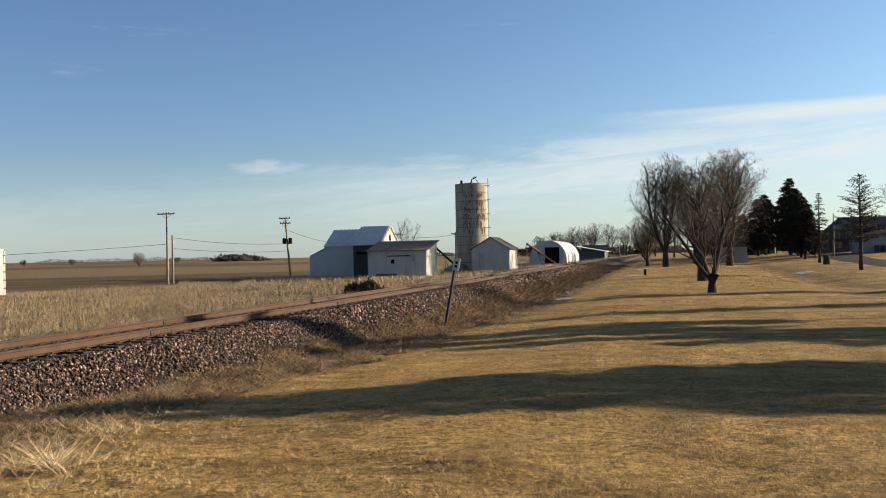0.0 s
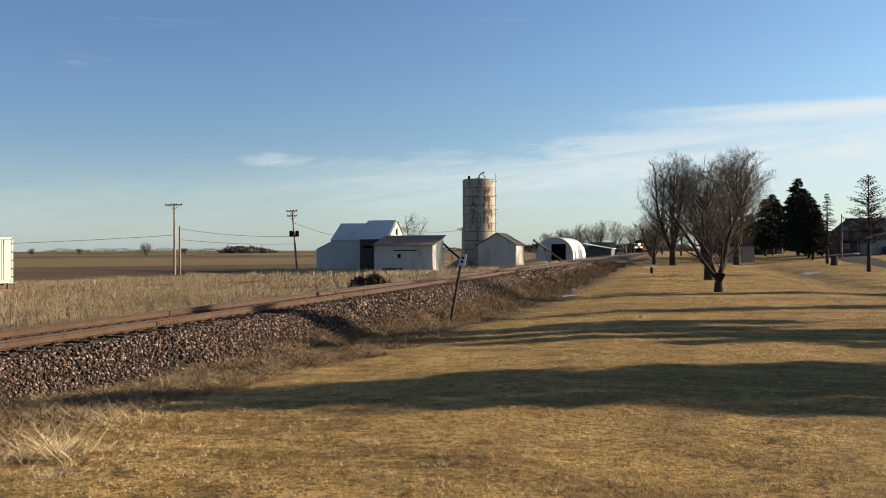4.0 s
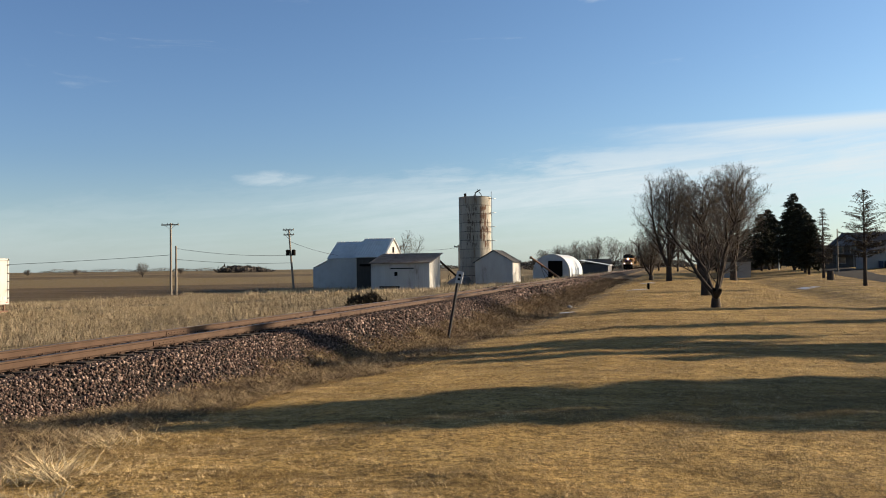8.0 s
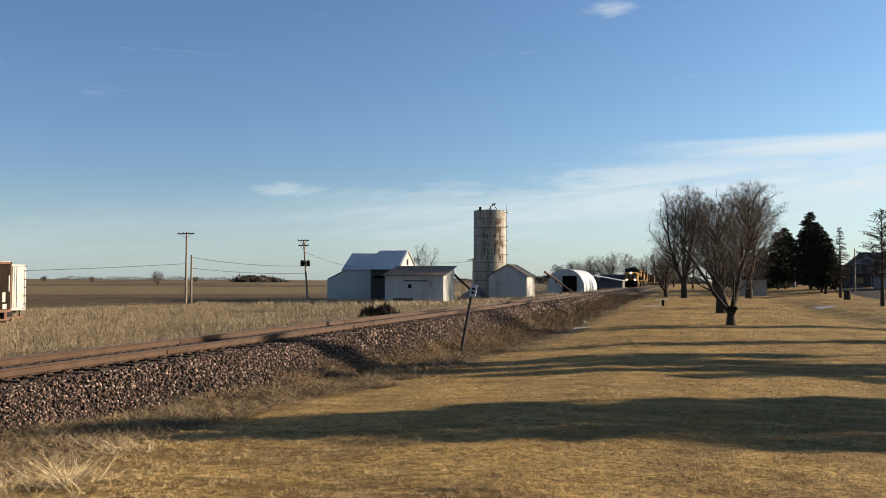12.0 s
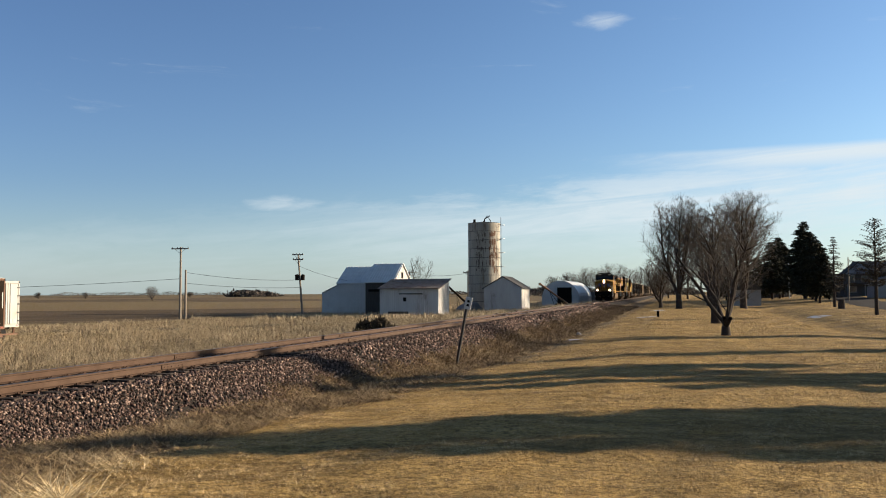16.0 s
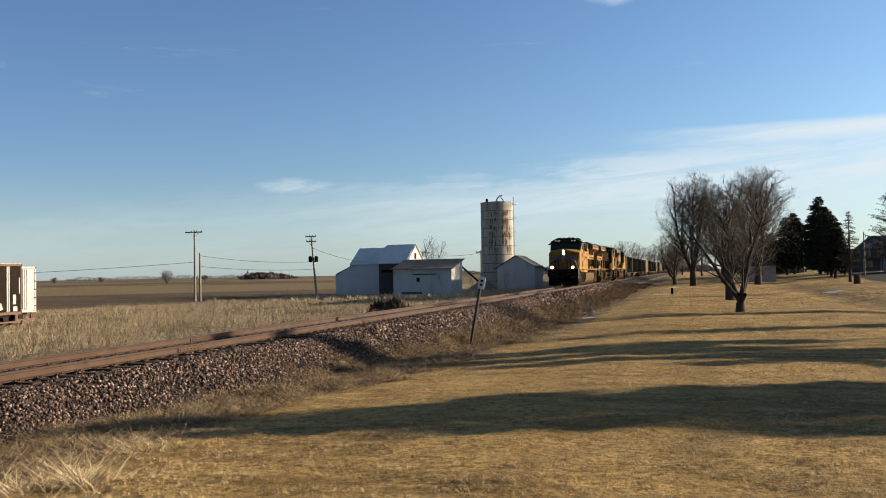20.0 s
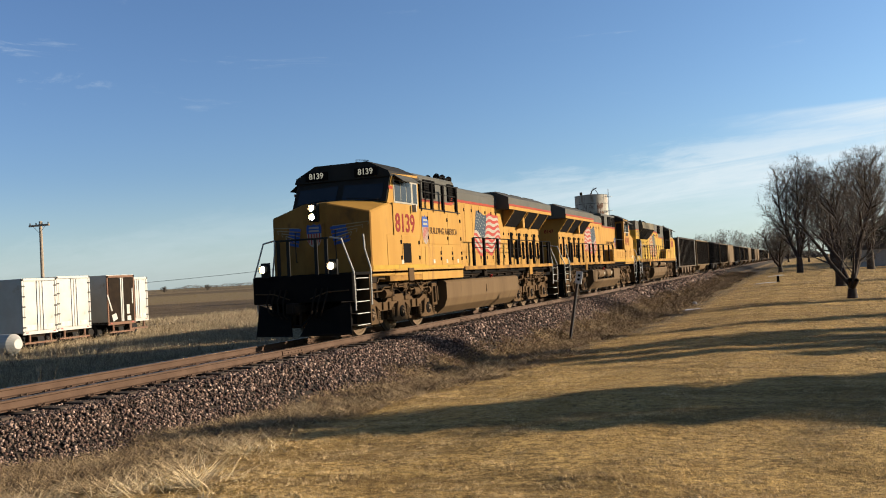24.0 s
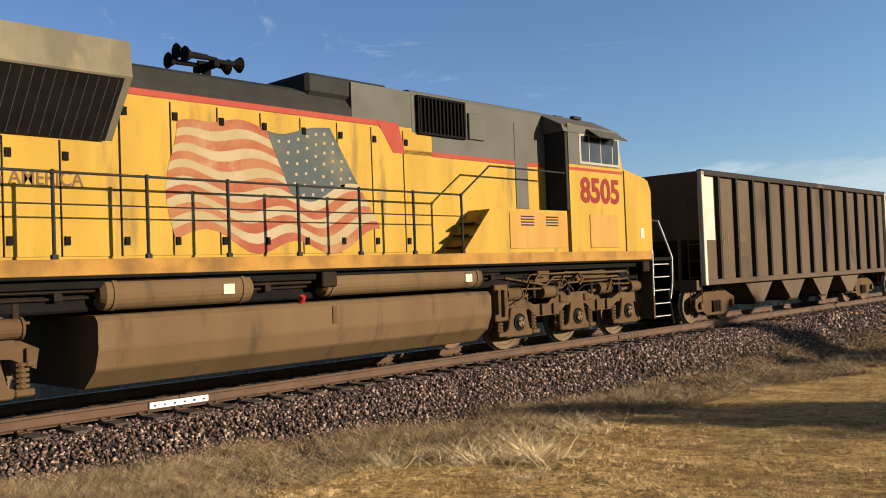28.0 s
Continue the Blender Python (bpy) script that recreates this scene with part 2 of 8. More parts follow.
    MATS["ground"] = m
    return m


def ballast_material():
    m = bpy.data.materials.new("ballast")
    m.use_nodes = True
    N = Nodes(m.node_tree)
    p = N.n("ShaderNodeBsdfPrincipled")
    out = N.n("ShaderNodeOutputMaterial")
    N.l(p.outputs[0], out.inputs[0])
    pick = N.n("ShaderNodeNewGeometry").outputs["Random Per Island"]
    ramp = N.n("ShaderNodeValToRGB")
    ramp.color_ramp.interpolation = "CONSTANT"
    tones = [(0.0, (0.020, 0.014, 0.011)), (0.20, (0.043, 0.026, 0.020)), (0.42, (0.070, 0.039, 0.029)), (0.60, (0.100, 0.064, 0.047)), (0.76, (0.166, 0.107, 0.081)), (0.89, (0.277, 0.193, 0.152))]
    while len(ramp.color_ramp.elements) < len(tones):
        ramp.color_ramp.elements.new(0.5)
    for e, (at, c) in zip(ramp.color_ramp.elements, tones):
        e.position, e.color = at, (*c, 1)
    N.l(pick, ramp.inputs[0])
    n = N.noise(N.n("ShaderNodeTexCoord").outputs["Object"], 60.0, 3.0)
    N.l(N.mix(N.math("MULTIPLY", N.step(n, 0.4, 0.7), 0.4), ramp.outputs[0], (0.05, 0.04, 0.033)), p.inputs["Base Color"])
    p.inputs["Roughness"].default_value = 0.9
    p.inputs["Specular IOR Level"].default_value = 0.2
    MATS["ballast"] = m


ballast_material()
ground_material()
mat("rail_rust", (0.125, 0.068, 0.038), (0.075, 0.041, 0.024), scale=3, rough=0.8, bump=0.3, bump_scale=60, spec=0.2)
mat("rail_top", (0.19, 0.14, 0.105), (0.125, 0.085, 0.06), scale=5, rough=0.38, metal=0.8, fine=0.1)
mat("tie_wood", (0.085, 0.062, 0.048), (0.14, 0.105, 0.08), scale=4, rough=0.9, bump=0.6, bump_scale=30, stretch=(0.3, 3, 3), random_tint=0.4, spec=0.15)
mat("ballast_fines", (0.055, 0.043, 0.034), (0.035, 0.027, 0.022), scale=9, rough=0.95, bump=0.6, bump_scale=60, spec=0.1)
mat("dry_grass", (0.90, 0.71, 0.45), (0.60, 0.46, 0.27), scale=1.3, amount=0.8, rough=0.85, random_tint=0.45, spec=0.1)
mat("reed", (1.35, 1.05, 0.62), (0.95, 0.70, 0.38), scale=2.0, amount=0.8, rough=0.8, random_tint=0.6, spec=0.1)
mat("matted", (0.72, 0.51, 0.265), (0.34, 0.225, 0.11), scale=1.5, amount=0.9, rough=0.85, random_tint=1.0, spec=0.15)
mat("lawn_grass", (1.20, 0.85, 0.415), (0.80, 0.55, 0.245), scale=1.1, amount=0.9, rough=0.85, random_tint=0.9, spec=0.15)
mat("dead_weed", (0.30, 0.205, 0.12), (0.18, 0.12, 0.07), scale=2, rough=0.9, random_tint=0.6, spec=0.15)
mat("bark", (0.10, 0.076, 0.060), (0.062, 0.047, 0.037), scale=8, rough=0.95, bump=0.7, bump_scale=35, stretch=(1, 1, 0.3), spec=0.1)
mat("twig", (0.165, 0.136, 0.112), (0.105, 0.085, 0.070), scale=3, rough=0.95, spec=0.1)
mat("pale_twig", (0.19, 0.155, 0.125), (0.125, 0.100, 0.080), scale=3, rough=0.95, spec=0.1)
mat("needles", (0.050, 0.052, 0.028), (0.070, 0.062, 0.034), scale=1.5, rough=0.8, random_tint=0.7, spec=0.15)
mat("brown_needles", (0.12, 0.092, 0.06), (0.075, 0.062, 0.04), scale=1.5, rough=0.85, random_tint=0.7, spec=0.1)
mat("pole_wood", (0.44, 0.35, 0.26), (0.30, 0.23, 0.165), scale=3, rough=0.9, stretch=(3, 3, 0.4), bump=0.3)
mat("wire", (0.05, 0.05, 0.055), rough=0.6, spec=0.2)
mat("white_siding", (0.86, 0.86, 0.83), (0.62, 0.60, 0.57), scale=0.9, rough=0.8, bump=0.2, stretch=(1, 1, 0.35), grime=(0.42, 0.38, 0.33), grime_scale=0.9, grime_low=0.58)
mat("worn_white", (0.80, 0.76, 0.69), (0.55, 0.49, 0.42), scale=1.4, rough=0.85, bump=0.3, stretch=(2, 2, 0.25), grime=(0.24, 0.18, 0.13), grime_scale=1.6, grime_low=0.55)
mat("dark_boards", (0.125, 0.115, 0.105), (0.08, 0.072, 0.066), scale=2, rough=0.9, stretch=(3, 3, 0.4), spec=0.15)
mat("metal_roof", (1.25, 1.25, 1.20), (0.95, 0.94, 0.90), scale=1.2, rough=0.5, metal=0.1, grime=(0.80, 0.70, 0.60), grime_scale=0.8, grime_low=0.64)
mat("rusty_roof", (0.36, 0.30, 0.25), (0.19, 0.145, 0.115), scale=1.5, rough=0.8, grime=(0.15, 0.085, 0.055), grime_scale=1.2, grime_low=0.52, spec=0.2)
mat("dark_roof", (0.10, 0.095, 0.09), (0.07, 0.065, 0.06), scale=2, rough=0.9, spec=0.2)
mat("black_hole", (0.012, 0.011, 0.010), rough=0.9, spec=0.05)
mat("silo_panel", (0.66, 0.59, 0.48), (0.42, 0.36, 0.28), scale=0.8, rough=0.75, metal=0.0, grime=(0.30, 0.20, 0.12), grime_scale=0.9, grime_low=0.57, stretch=(1.6, 1.6, 0.3), random_tint=0.22, spec=0.2)
mat("rust_stain", (0.24, 0.115, 0.06), (0.15, 0.08, 0.05), scale=2.5, rough=0.9, stretch=(2, 2, 0.4))
mat("rust_dark", (0.16, 0.11, 0.08), (0.10, 0.07, 0.05), scale=2.5, rough=0.9, stretch=(2, 2, 0.4))
mat("galvanised", (0.55, 0.55, 0.54), (0.42, 0.42, 0.41), scale=2, rough=0.5, metal=0.5)
mat("white_metal", (0.85, 0.86, 0.86), (0.68, 0.68, 0.66), scale=0.8, rough=0.5, grime=(0.42, 0.37, 0.31), grime_scale=0.8, grime_low=0.64)
mat("trailer_white", (0.60, 0.57, 0.50), (0.46, 0.43, 0.37), scale=1.2, rough=0.55, grime=(0.36, 0.27, 0.18), grime_scale=1.0, grime_low=0.60)
mat("auger_orange", (0.55, 0.25, 0.09), (0.42, 0.17, 0.06), scale=2, rough=0.6)
mat("asphalt", (0.125, 0.108, 0.092), (0.085, 0.073, 0.062), scale=1, rough=1.0, bump=0.3, bump_scale=80, spec=0.04)
mat("snow", (0.82, 0.85, 0.90), (0.70, 0.72, 0.76), scale=5, rough=0.7, bump=0.4, bump_scale=25)
mat("house_white", (0.55, 0.54, 0.52), (0.45, 0.44, 0.42), scale=1, rough=0.7)
mat("house_brown", (0.16, 0.145, 0.14), (0.12, 0.105, 0.10), scale=1, rough=0.8)
mat("house_blue", (0.34, 0.42, 0.55), (0.28, 0.35, 0.46), scale=1, rough=0.7)
mat("bin_blue", (0.03, 0.045, 0.10), (0.025, 0.035, 0.075), scale=3, rough=0.6)
mat("shingle", (0.12, 0.115, 0.115), (0.08, 0.078, 0.078), scale=4, rough=0.9, bump=0.4, spec=0.2)
mat("rubber", (0.025, 0.024, 0.023), rough=0.85, spec=0.15)
mat("frost_wood", (0.05, 0.04, 0.035), rough=0.9)
mat("concrete", (0.45, 0.42, 0.38), (0.34, 0.31, 0.28), scale=2, rough=0.9)
mat("reflector_red", (0.5, 0.03, 0.02), rough=0.4)
glass("window_glass")
mat("loco_yellow", (0.530, 0.292, 0.068), (0.450, 0.238, 0.054), scale=1.1, amount=0.8, rough=0.66, fine=0.06, bump=0.03, bump_scale=25,
    grime=(0.34, 0.185, 0.06), grime_scale=1.6, grime_low=0.56, stretch=(1.4, 1.4, 0.3), spec=0.06)
# grimy front paint, darker still because the front's shade is in its colour
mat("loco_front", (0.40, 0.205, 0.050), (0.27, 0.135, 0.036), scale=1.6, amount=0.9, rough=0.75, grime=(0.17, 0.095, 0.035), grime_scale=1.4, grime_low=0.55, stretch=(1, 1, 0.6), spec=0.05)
mat("loco_lemon", (0.540, 0.335, 0.050), (0.450, 0.270, 0.042), scale=1.3, amount=0.8, rough=0.66, fine=0.08, bump=0.03, bump_scale=25,
    grime=(0.30, 0.19, 0.055), grime_scale=1.9, grime_low=0.55, stretch=(1.4, 1.4, 0.3), spec=0.06)
mat("loco_sill", (0.47, 0.245, 0.055), (0.24, 0.125, 0.040), scale=2.2, amount=0.9, rough=0.75, grime=(0.22, 0.12, 0.045), grime_scale=2.2, grime_low=0.58, spec=0.05)
mat("loco_grey", (0.125, 0.118, 0.098), (0.090, 0.083, 0.067), scale=1.2, rough=0.65, grime=(0.12, 0.105, 0.085), grime_scale=1.3, grime_low=0.56, spec=0.10)
# dusty grey paint with the warm sunlight on it put into the colour
mat("dusty_flare", (0.235, 0.200, 0.135), (0.165, 0.142, 0.098), scale=1.4, amount=0.9, rough=0.75, grime=(0.27, 0.22, 0.135), grime_scale=1.6, grime_low=0.54, stretch=(1, 1, 0.5), spec=0.06)
mat("loco_dark", (0.042, 0.040, 0.036), (0.026, 0.024, 0.022), scale=2, rough=0.8, spec=0.06)
mat("loco_black", (0.012, 0.011, 0.011), (0.022, 0.019, 0.016), scale=3, rough=0.9, spec=0.02)
mat("loco_red", (0.40, 0.062, 0.036), (0.32, 0.065, 0.038), scale=2, rough=0.6, grime=(0.36, 0.10, 0.05), grime_scale=1.8, grime_low=0.58, spec=0.05)
mat("number_red", (0.27, 0.024, 0.018), (0.22, 0.028, 0.02), scale=3, rough=0.5, spec=0.06)
mat("lettering", (0.16, 0.085, 0.025), rough=0.5, spec=0.06)
mat("flag_red", (0.46, 0.060, 0.045), (0.36, 0.08, 0.06), scale=3, rough=0.5, spec=0.06)
mat("flag_white", (0.468, 0.425, 0.348), (0.374, 0.323, 0.238), scale=3, rough=0.5, spec=0.06)
mat("flag_blue", (0.045, 0.072, 0.102), (0.070, 0.088, 0.093), scale=3, rough=0.5, spec=0.06)
mat("dull_red", (0.34, 0.085, 0.05), (0.40, 0.19, 0.085), scale=1.4, amount=0.9, rough=0.7, grime=(0.46, 0.31, 0.17), grime_scale=1.1, grime_low=0.56, spec=0.05)
mat("dull_white", (0.46, 0.37, 0.24), (0.40, 0.30, 0.15), scale=1.4, amount=0.9, rough=0.7, grime=(0.48, 0.36, 0.20), grime_scale=1.1, grime_low=0.56, spec=0.05)
mat("dull_blue", (0.085, 0.10, 0.10), (0.19, 0.18, 0.12), scale=1.4, amount=0.9, rough=0.7, grime=(0.28, 0.24, 0.16), grime_scale=1.3, grime_low=0.58, spec=0.05)
mat("emblem_blue", (0.05, 0.12, 0.42), (0.06, 0.11, 0.32), scale=4, rough=0.5, spec=0.06)
mat("dusty_steel", (0.140, 0.085, 0.043), (0.080, 0.050, 0.027), scale=1.6, rough=0.9, bump=0.2, bump_scale=30, grime=(0.075, 0.048, 0.028), grime_scale=1.8, grime_low=0.54, spec=0.05)
mat("dusty_tank", (0.178, 0.112, 0.054), (0.128, 0.080, 0.040), scale=0.9, rough=0.8, fine=0.08, grime=(0.095, 0.062, 0.034), grime_scale=1.5, grime_low=0.54, stretch=(1, 1.6, 0.25), spec=0.08)
mat("dirty_black", (0.026, 0.019, 0.014), (0.055, 0.037, 0.024), scale=2.5, rough=0.9, spec=0.04)
mat("wheel_steel", (0.20, 0.135, 0.080), (0.12, 0.080, 0.050), scale=4, rough=0.8, metal=0.1, spec=0.1)
mat("wheel_tread", (0.36, 0.30, 0.24), (0.26, 0.21, 0.16), scale=4, rough=0.45, metal=0.5)
mat("rail_white", (0.55, 0.53, 0.48), (0.42, 0.39, 0.34), scale=5, rough=0.5)
mat("hopper_dark", (0.034, 0.027, 0.022), (0.058, 0.042, 0.031), scale=0.8, rough=0.7, bump=0.1, grime=(0.15, 0.10, 0.065), grime_scale=0.9, grime_low=0.58, random_tint=0.35, stretch=(1, 1, 0.4), spec=0.06)
mat("hopper_brown", (0.140, 0.096, 0.060), (0.085, 0.058, 0.038), scale=0.8, rough=0.7, bump=0.1, grime=(0.055, 0.042, 0.033), grime_scale=0.9, grime_low=0.56, random_tint=0.3, stretch=(1, 1, 0.4), spec=0.06)
mat("hopper_tan", (0.200, 0.132, 0.066), (0.140, 0.092, 0.047), scale=0.8, rough=0.65, bump=0.1, grime=(0.10, 0.075, 0.05), grime_scale=0.9, grime_low=0.60, random_tint=0.3, stretch=(1, 1, 0.4), spec=0.06)
mat("coal", (0.022, 0.021, 0.021), (0.04, 0.038, 0.036), scale=6, rough=0.6, bump=0.8, bump_scale=12, spec=0.2)
mat("pale_paint", (0.70, 0.64, 0.52), (0.52, 0.44, 0.32), scale=3, rough=0.6, spec=0.06)
mat("cab_glass", (0.025, 0.030, 0.034), (0.035, 0.04, 0.045), scale=2, rough=0.13, fine=0.0, spec=0.4)
glow("headlight", (1.0, 0.62, 0.30), 90.0)
glow("number_glow", (0.95, 0.90, 0.70), 0.13)

# ---------------------------------------------------------------- small builders
def part(name, bm, material, parent=None, label=""):
    """Links a bmesh as one mesh object, under a thing or a part."""
    me = bpy.data.meshes.new(name)
    bm.to_mesh(me)
    bm.free()
    return link(name, me, material, parent, label)


def link(name, me, material, parent=None, label=""):
    ob = new(name, me)
    if not me.materials:
        for m in (material if isinstance(material, (list, tuple)) else [material]):
            me.materials.append(MATS[m] if isinstance(m, str) else m)
    ob.parent = parent
    if label:
        tagged(ob, label)
    return ob


def thing(name, m, label, category, group="", kind=""):
    ob = new(name)
    ob.matrix_world = m
    return tagged(ob, label, category, group, kind)


def box(bm, x0, x1, y0, y1, z0, z1, bevel=0.0):
    r = bmesh.ops.create_cube(bm, size=1.0, matrix=Matrix.Translation(((x0 + x1) / 2, (y0 + y1) / 2, (z0 + z1) / 2))
                              @ Matrix.Diagonal((abs(x1 - x0), abs(y1 - y0), abs(z1 - z0), 1)))
    if bevel:
        es = {e for v in r["verts"] for e in v.link_edges}
        bmesh.ops.bevel(bm, geom=list(es), offset=bevel, segments=1, affect="EDGES")
    return bm


def Box(x0, x1, y0, y1, z0, z1, bevel=0.0):
    return box(bmesh.new(), x0, x1, y0, y1, z0, z1, bevel)


def tube(bm, a, b, r0, r1=None, sides=8, caps=True):
    """A round bar from a to b."""
    a, b = Vector(a), Vector(b)
    d = b - a
    m = Matrix.Translation((a + b) / 2) @ d.to_track_quat("Z", "Y").to_matrix().to_4x4()
    bmesh.ops.create_cone(bm, cap_ends=caps, segments=sides, radius1=r0, radius2=r0 if r1 is None else r1, depth=d.length, matrix=m)
    return bm


def Tube(a, b, r0, r1=None, sides=8):
    return tube(bmesh.new(), a, b, r0, r1, sides)


def path_tube(bm, pts, r, sides=6):
    """One bent round bar through the points."""
    pts = [Vector(p) for p in pts]
    closed = (pts[0] - pts[-1]).length < 1e-6
    rings = []
    for i, p in enumerate(pts):
        d = (pts[min(i + 1, len(pts) - 1)] - p).normalized() + (p - pts[max(i - 1, 0)]).normalized()
        if d.length < 1e-6:
            d = Vector((0, 0, 1))
        d.normalize()
        ref = Vector((1, 0, 0)) if abs(d.x) < 0.8 else Vector((0, 1, 0))
        u = d.cross(ref).normalized()
        if rings and u.dot(last) < 0:
            u = -u
        last = u
        v = d.cross(u)
        rings.append([bm.verts.new(p + (u * math.cos(2 * math.pi * k / sides) + v * math.sin(2 * math.pi * k / sides)) * r) for k in range(sides)])
    made = []
    for a, b in zip(rings, rings[1:]):
        off = min(range(sides), key=lambda o: sum((a[k].co - b[(k + o) % sides].co).length for k in range(sides)))
        for k in range(sides):
            made.append(bm.faces.new((a[k], a[(k + 1) % sides], b[(k + 1 + off) % sides], b[(k + off) % sides])))
    if not closed:
        made += [bm.faces.new(rings[0][::-1]), bm.faces.new(rings[-1])]
    bmesh.ops.recalc_face_normals(bm, faces=made)
    return bm


def prism(bm, outline, axis, lo, hi):
    """Pushes a 2D outline along x, y or z from lo to hi."""
    def at(u, v, w):
        return {"x": (w, u, v), "y": (u, w, v), "z": (u, v, w)}[axis]
    a = [bm.verts.new(at(u, v, lo)) for u, v in outline]
    b = [bm.verts.new(at(u, v, hi)) for u, v in outline]
    n = len(outline)
    bm.faces.new(a[::-1])
    bm.faces.new(b)
    for i in range(n):
        bm.faces.new((a[i], a[(i + 1) % n], b[(i + 1) % n], b[i]))
    bmesh.ops.recalc_face_normals(bm, faces=bm.faces)
    return bm


def Prism(outline, axis, lo, hi):
    return prism(bmesh.new(), outline, axis, lo, hi)


def raw(name, verts, faces, material, parent=None, label="", smooth=False):
    """One mesh from arrays: verts (n, 3), faces (m, 3 or 4)."""
    me = bpy.data.meshes.new(name)
    verts, faces = np.asarray(verts, np.float32), np.asarray(faces, np.int32)
    k = faces.shape[1]
    me.vertices.add(len(verts))
    me.vertices.foreach_set("co", verts.ravel())
    me.loops.add(faces.size)
    me.loops.foreach_set("vertex_index", faces.ravel())
    me.polygons.add(len(faces))
    me.polygons.foreach_set("loop_start", np.arange(0, faces.size, k, dtype=np.int32))
    me.update(calc_edges=True)
    if smooth:
        me.polygons.foreach_set("use_smooth", np.ones(len(faces), bool))
    return link(name, me, material, parent, label)


rng = np.random.default_rng(7)

# ---------------------------------------------------------------- ground
TRACK_X = -12.10          # middle of the track
HEAD = 0.7525             # from there to the middle of a rail
PITCH = 11.89             # from rail joint to rail joint


def lawn_z(x, y):
    base = np.interp(y, [-60, 0, 10, 20, 35, 55, 85, 120, 200, 400], [0.1, -0.05, -0.38, -0.66, -0.93, -1.0, -0.98, -0.78, -0.62, -0.5])
    base = base - np.interp(y, [0, 10, 25, 40], [0.035, 0.04, 0.055, 0.06]) * np.clip(-x - 2.0, 0, 7)
    base = base + np.clip((x - 12) / 22, 0, 1) * 1.3 * np.clip((y - 50) / 105, 0, 1)
    dip = np.exp(-((x - 11.5) / 2.2) ** 2) * np.clip((y - 40) / 30, 0, 1) * np.clip((150 - y) / 40, 0, 1)
    return base - 0.38 * dip


def field_z(x, y):
    return np.interp(-x, [14, 17, 24, 40, 200, 4000], [-0.75, -0.95, -1.15, -1.35, -1.2, -1.0]) + 0 * y


def ground_z(x, y):
    """Height of the ground: lawn, embankment, fields."""
    x, y = np.asarray(x, float), np.asarray(y, float)
    right = np.maximum(-0.24 - 0.5 * (x + 10.35), lawn_z(x, y))
    left = np.maximum(-0.24 + 0.5 * (x + 13.85), field_z(x, y))
    z = np.where(x > TRACK_X, np.where(x > 0, right, np.minimum(right, -0.24)), np.minimum(left, -0.24))
    bumps = 0.03 * np.sin(x * 1.7 + np.sin(y * 0.9)) * np.sin(y * 1.3 + 1.0) + 0.02 * np.sin(x * 4.1 + y * 2.3) * np.sin(y * 3.7 - x)
    bumps = bumps * ((x > -9.3) | (x < -15)) * np.exp(-np.hypot(x, y) / 60)
    return z + bumps


def spread(stops):
    """Numbers from stop to stop at the step that each names."""
    out = []
    for (a, s), (b, _) in zip(stops, stops[1:]):
        out += list(np.linspace(a, b, max(1, round((b - a) / s)) + 1)[:-1])
    return np.array(out + [stops[-1][0]])


def build_ground():
    xs = spread([(-4500, 500), (-1500, 150), (-300, 30), (-60, 4), (-24, 1.0), (-16, 0.35), (-14.2, 0.35), (-10.2, 0.2), (-5, 0.25), (5, 0.4), (12, 1.0), (40, 5), (120, 40), (400, 400), (4500, 500)])
    ys = spread([(-400, 100), (-60, 10), (-4, 0.7), (3, 0.25), (22, 0.5), (50, 1.5), (140, 10), (400, 50), (1000, 300), (4500, 500)])
    gx, gy = np.meshgrid(xs, ys)
    v = np.stack([gx, gy, ground_z(gx, gy)], -1).reshape(-1, 3)
    n, w = len(ys), len(xs)
    i = (np.arange(n - 1)[:, None] * w + np.arange(w - 1)[None]).ravel()
    f = np.stack([i, i + 1, i + w + 1, i + w], 1)
    tagged(raw("ground", v, f, "ground", smooth=True), "dry winter lawn, stony embankment and bare fields", "ground", kind="structure")


build_ground()


def build_road():
    line = [(24.0, 20, 5.5), (24.2, 80, 5.6), (24.4, 105, 5.2), (24.8, 128, 5.2), (28.0, 160, 6), (33.0, 205, 6), (38.0, 320, 6)]
    ys = np.concatenate([np.arange(20, 205, 3.0), np.arange(205, 321, 23.0)])
    xc, wd = (np.interp(ys, [q[1] for q in line], [q[k] for q in line]) for k in (0, 2))
    f = np.linspace(-0.5, 0.5, 7)
    gx = xc[:, None] + wd[:, None] * f[None] + 0.12 * np.sin(ys * 0.7)[:, None] * np.abs(f[None]) * 2
    gy = np.repeat(ys[:, None], 7, 1)
    gz = ground_z(gx, gy) + np.where(np.abs(f) > 0.45, -0.03, 0.05)[None]
    v = np.stack([gx, gy, gz], -1).reshape(-1, 3)
    i = (np.arange(len(ys) - 1)[:, None] * 7 + np.arange(6)[None]).ravel()
    tagged(raw("road", v, np.stack([i, i + 1, i + 8, i + 7], 1), "asphalt", smooth=True), "grey asphalt village street", "road", kind="structure")


build_road()


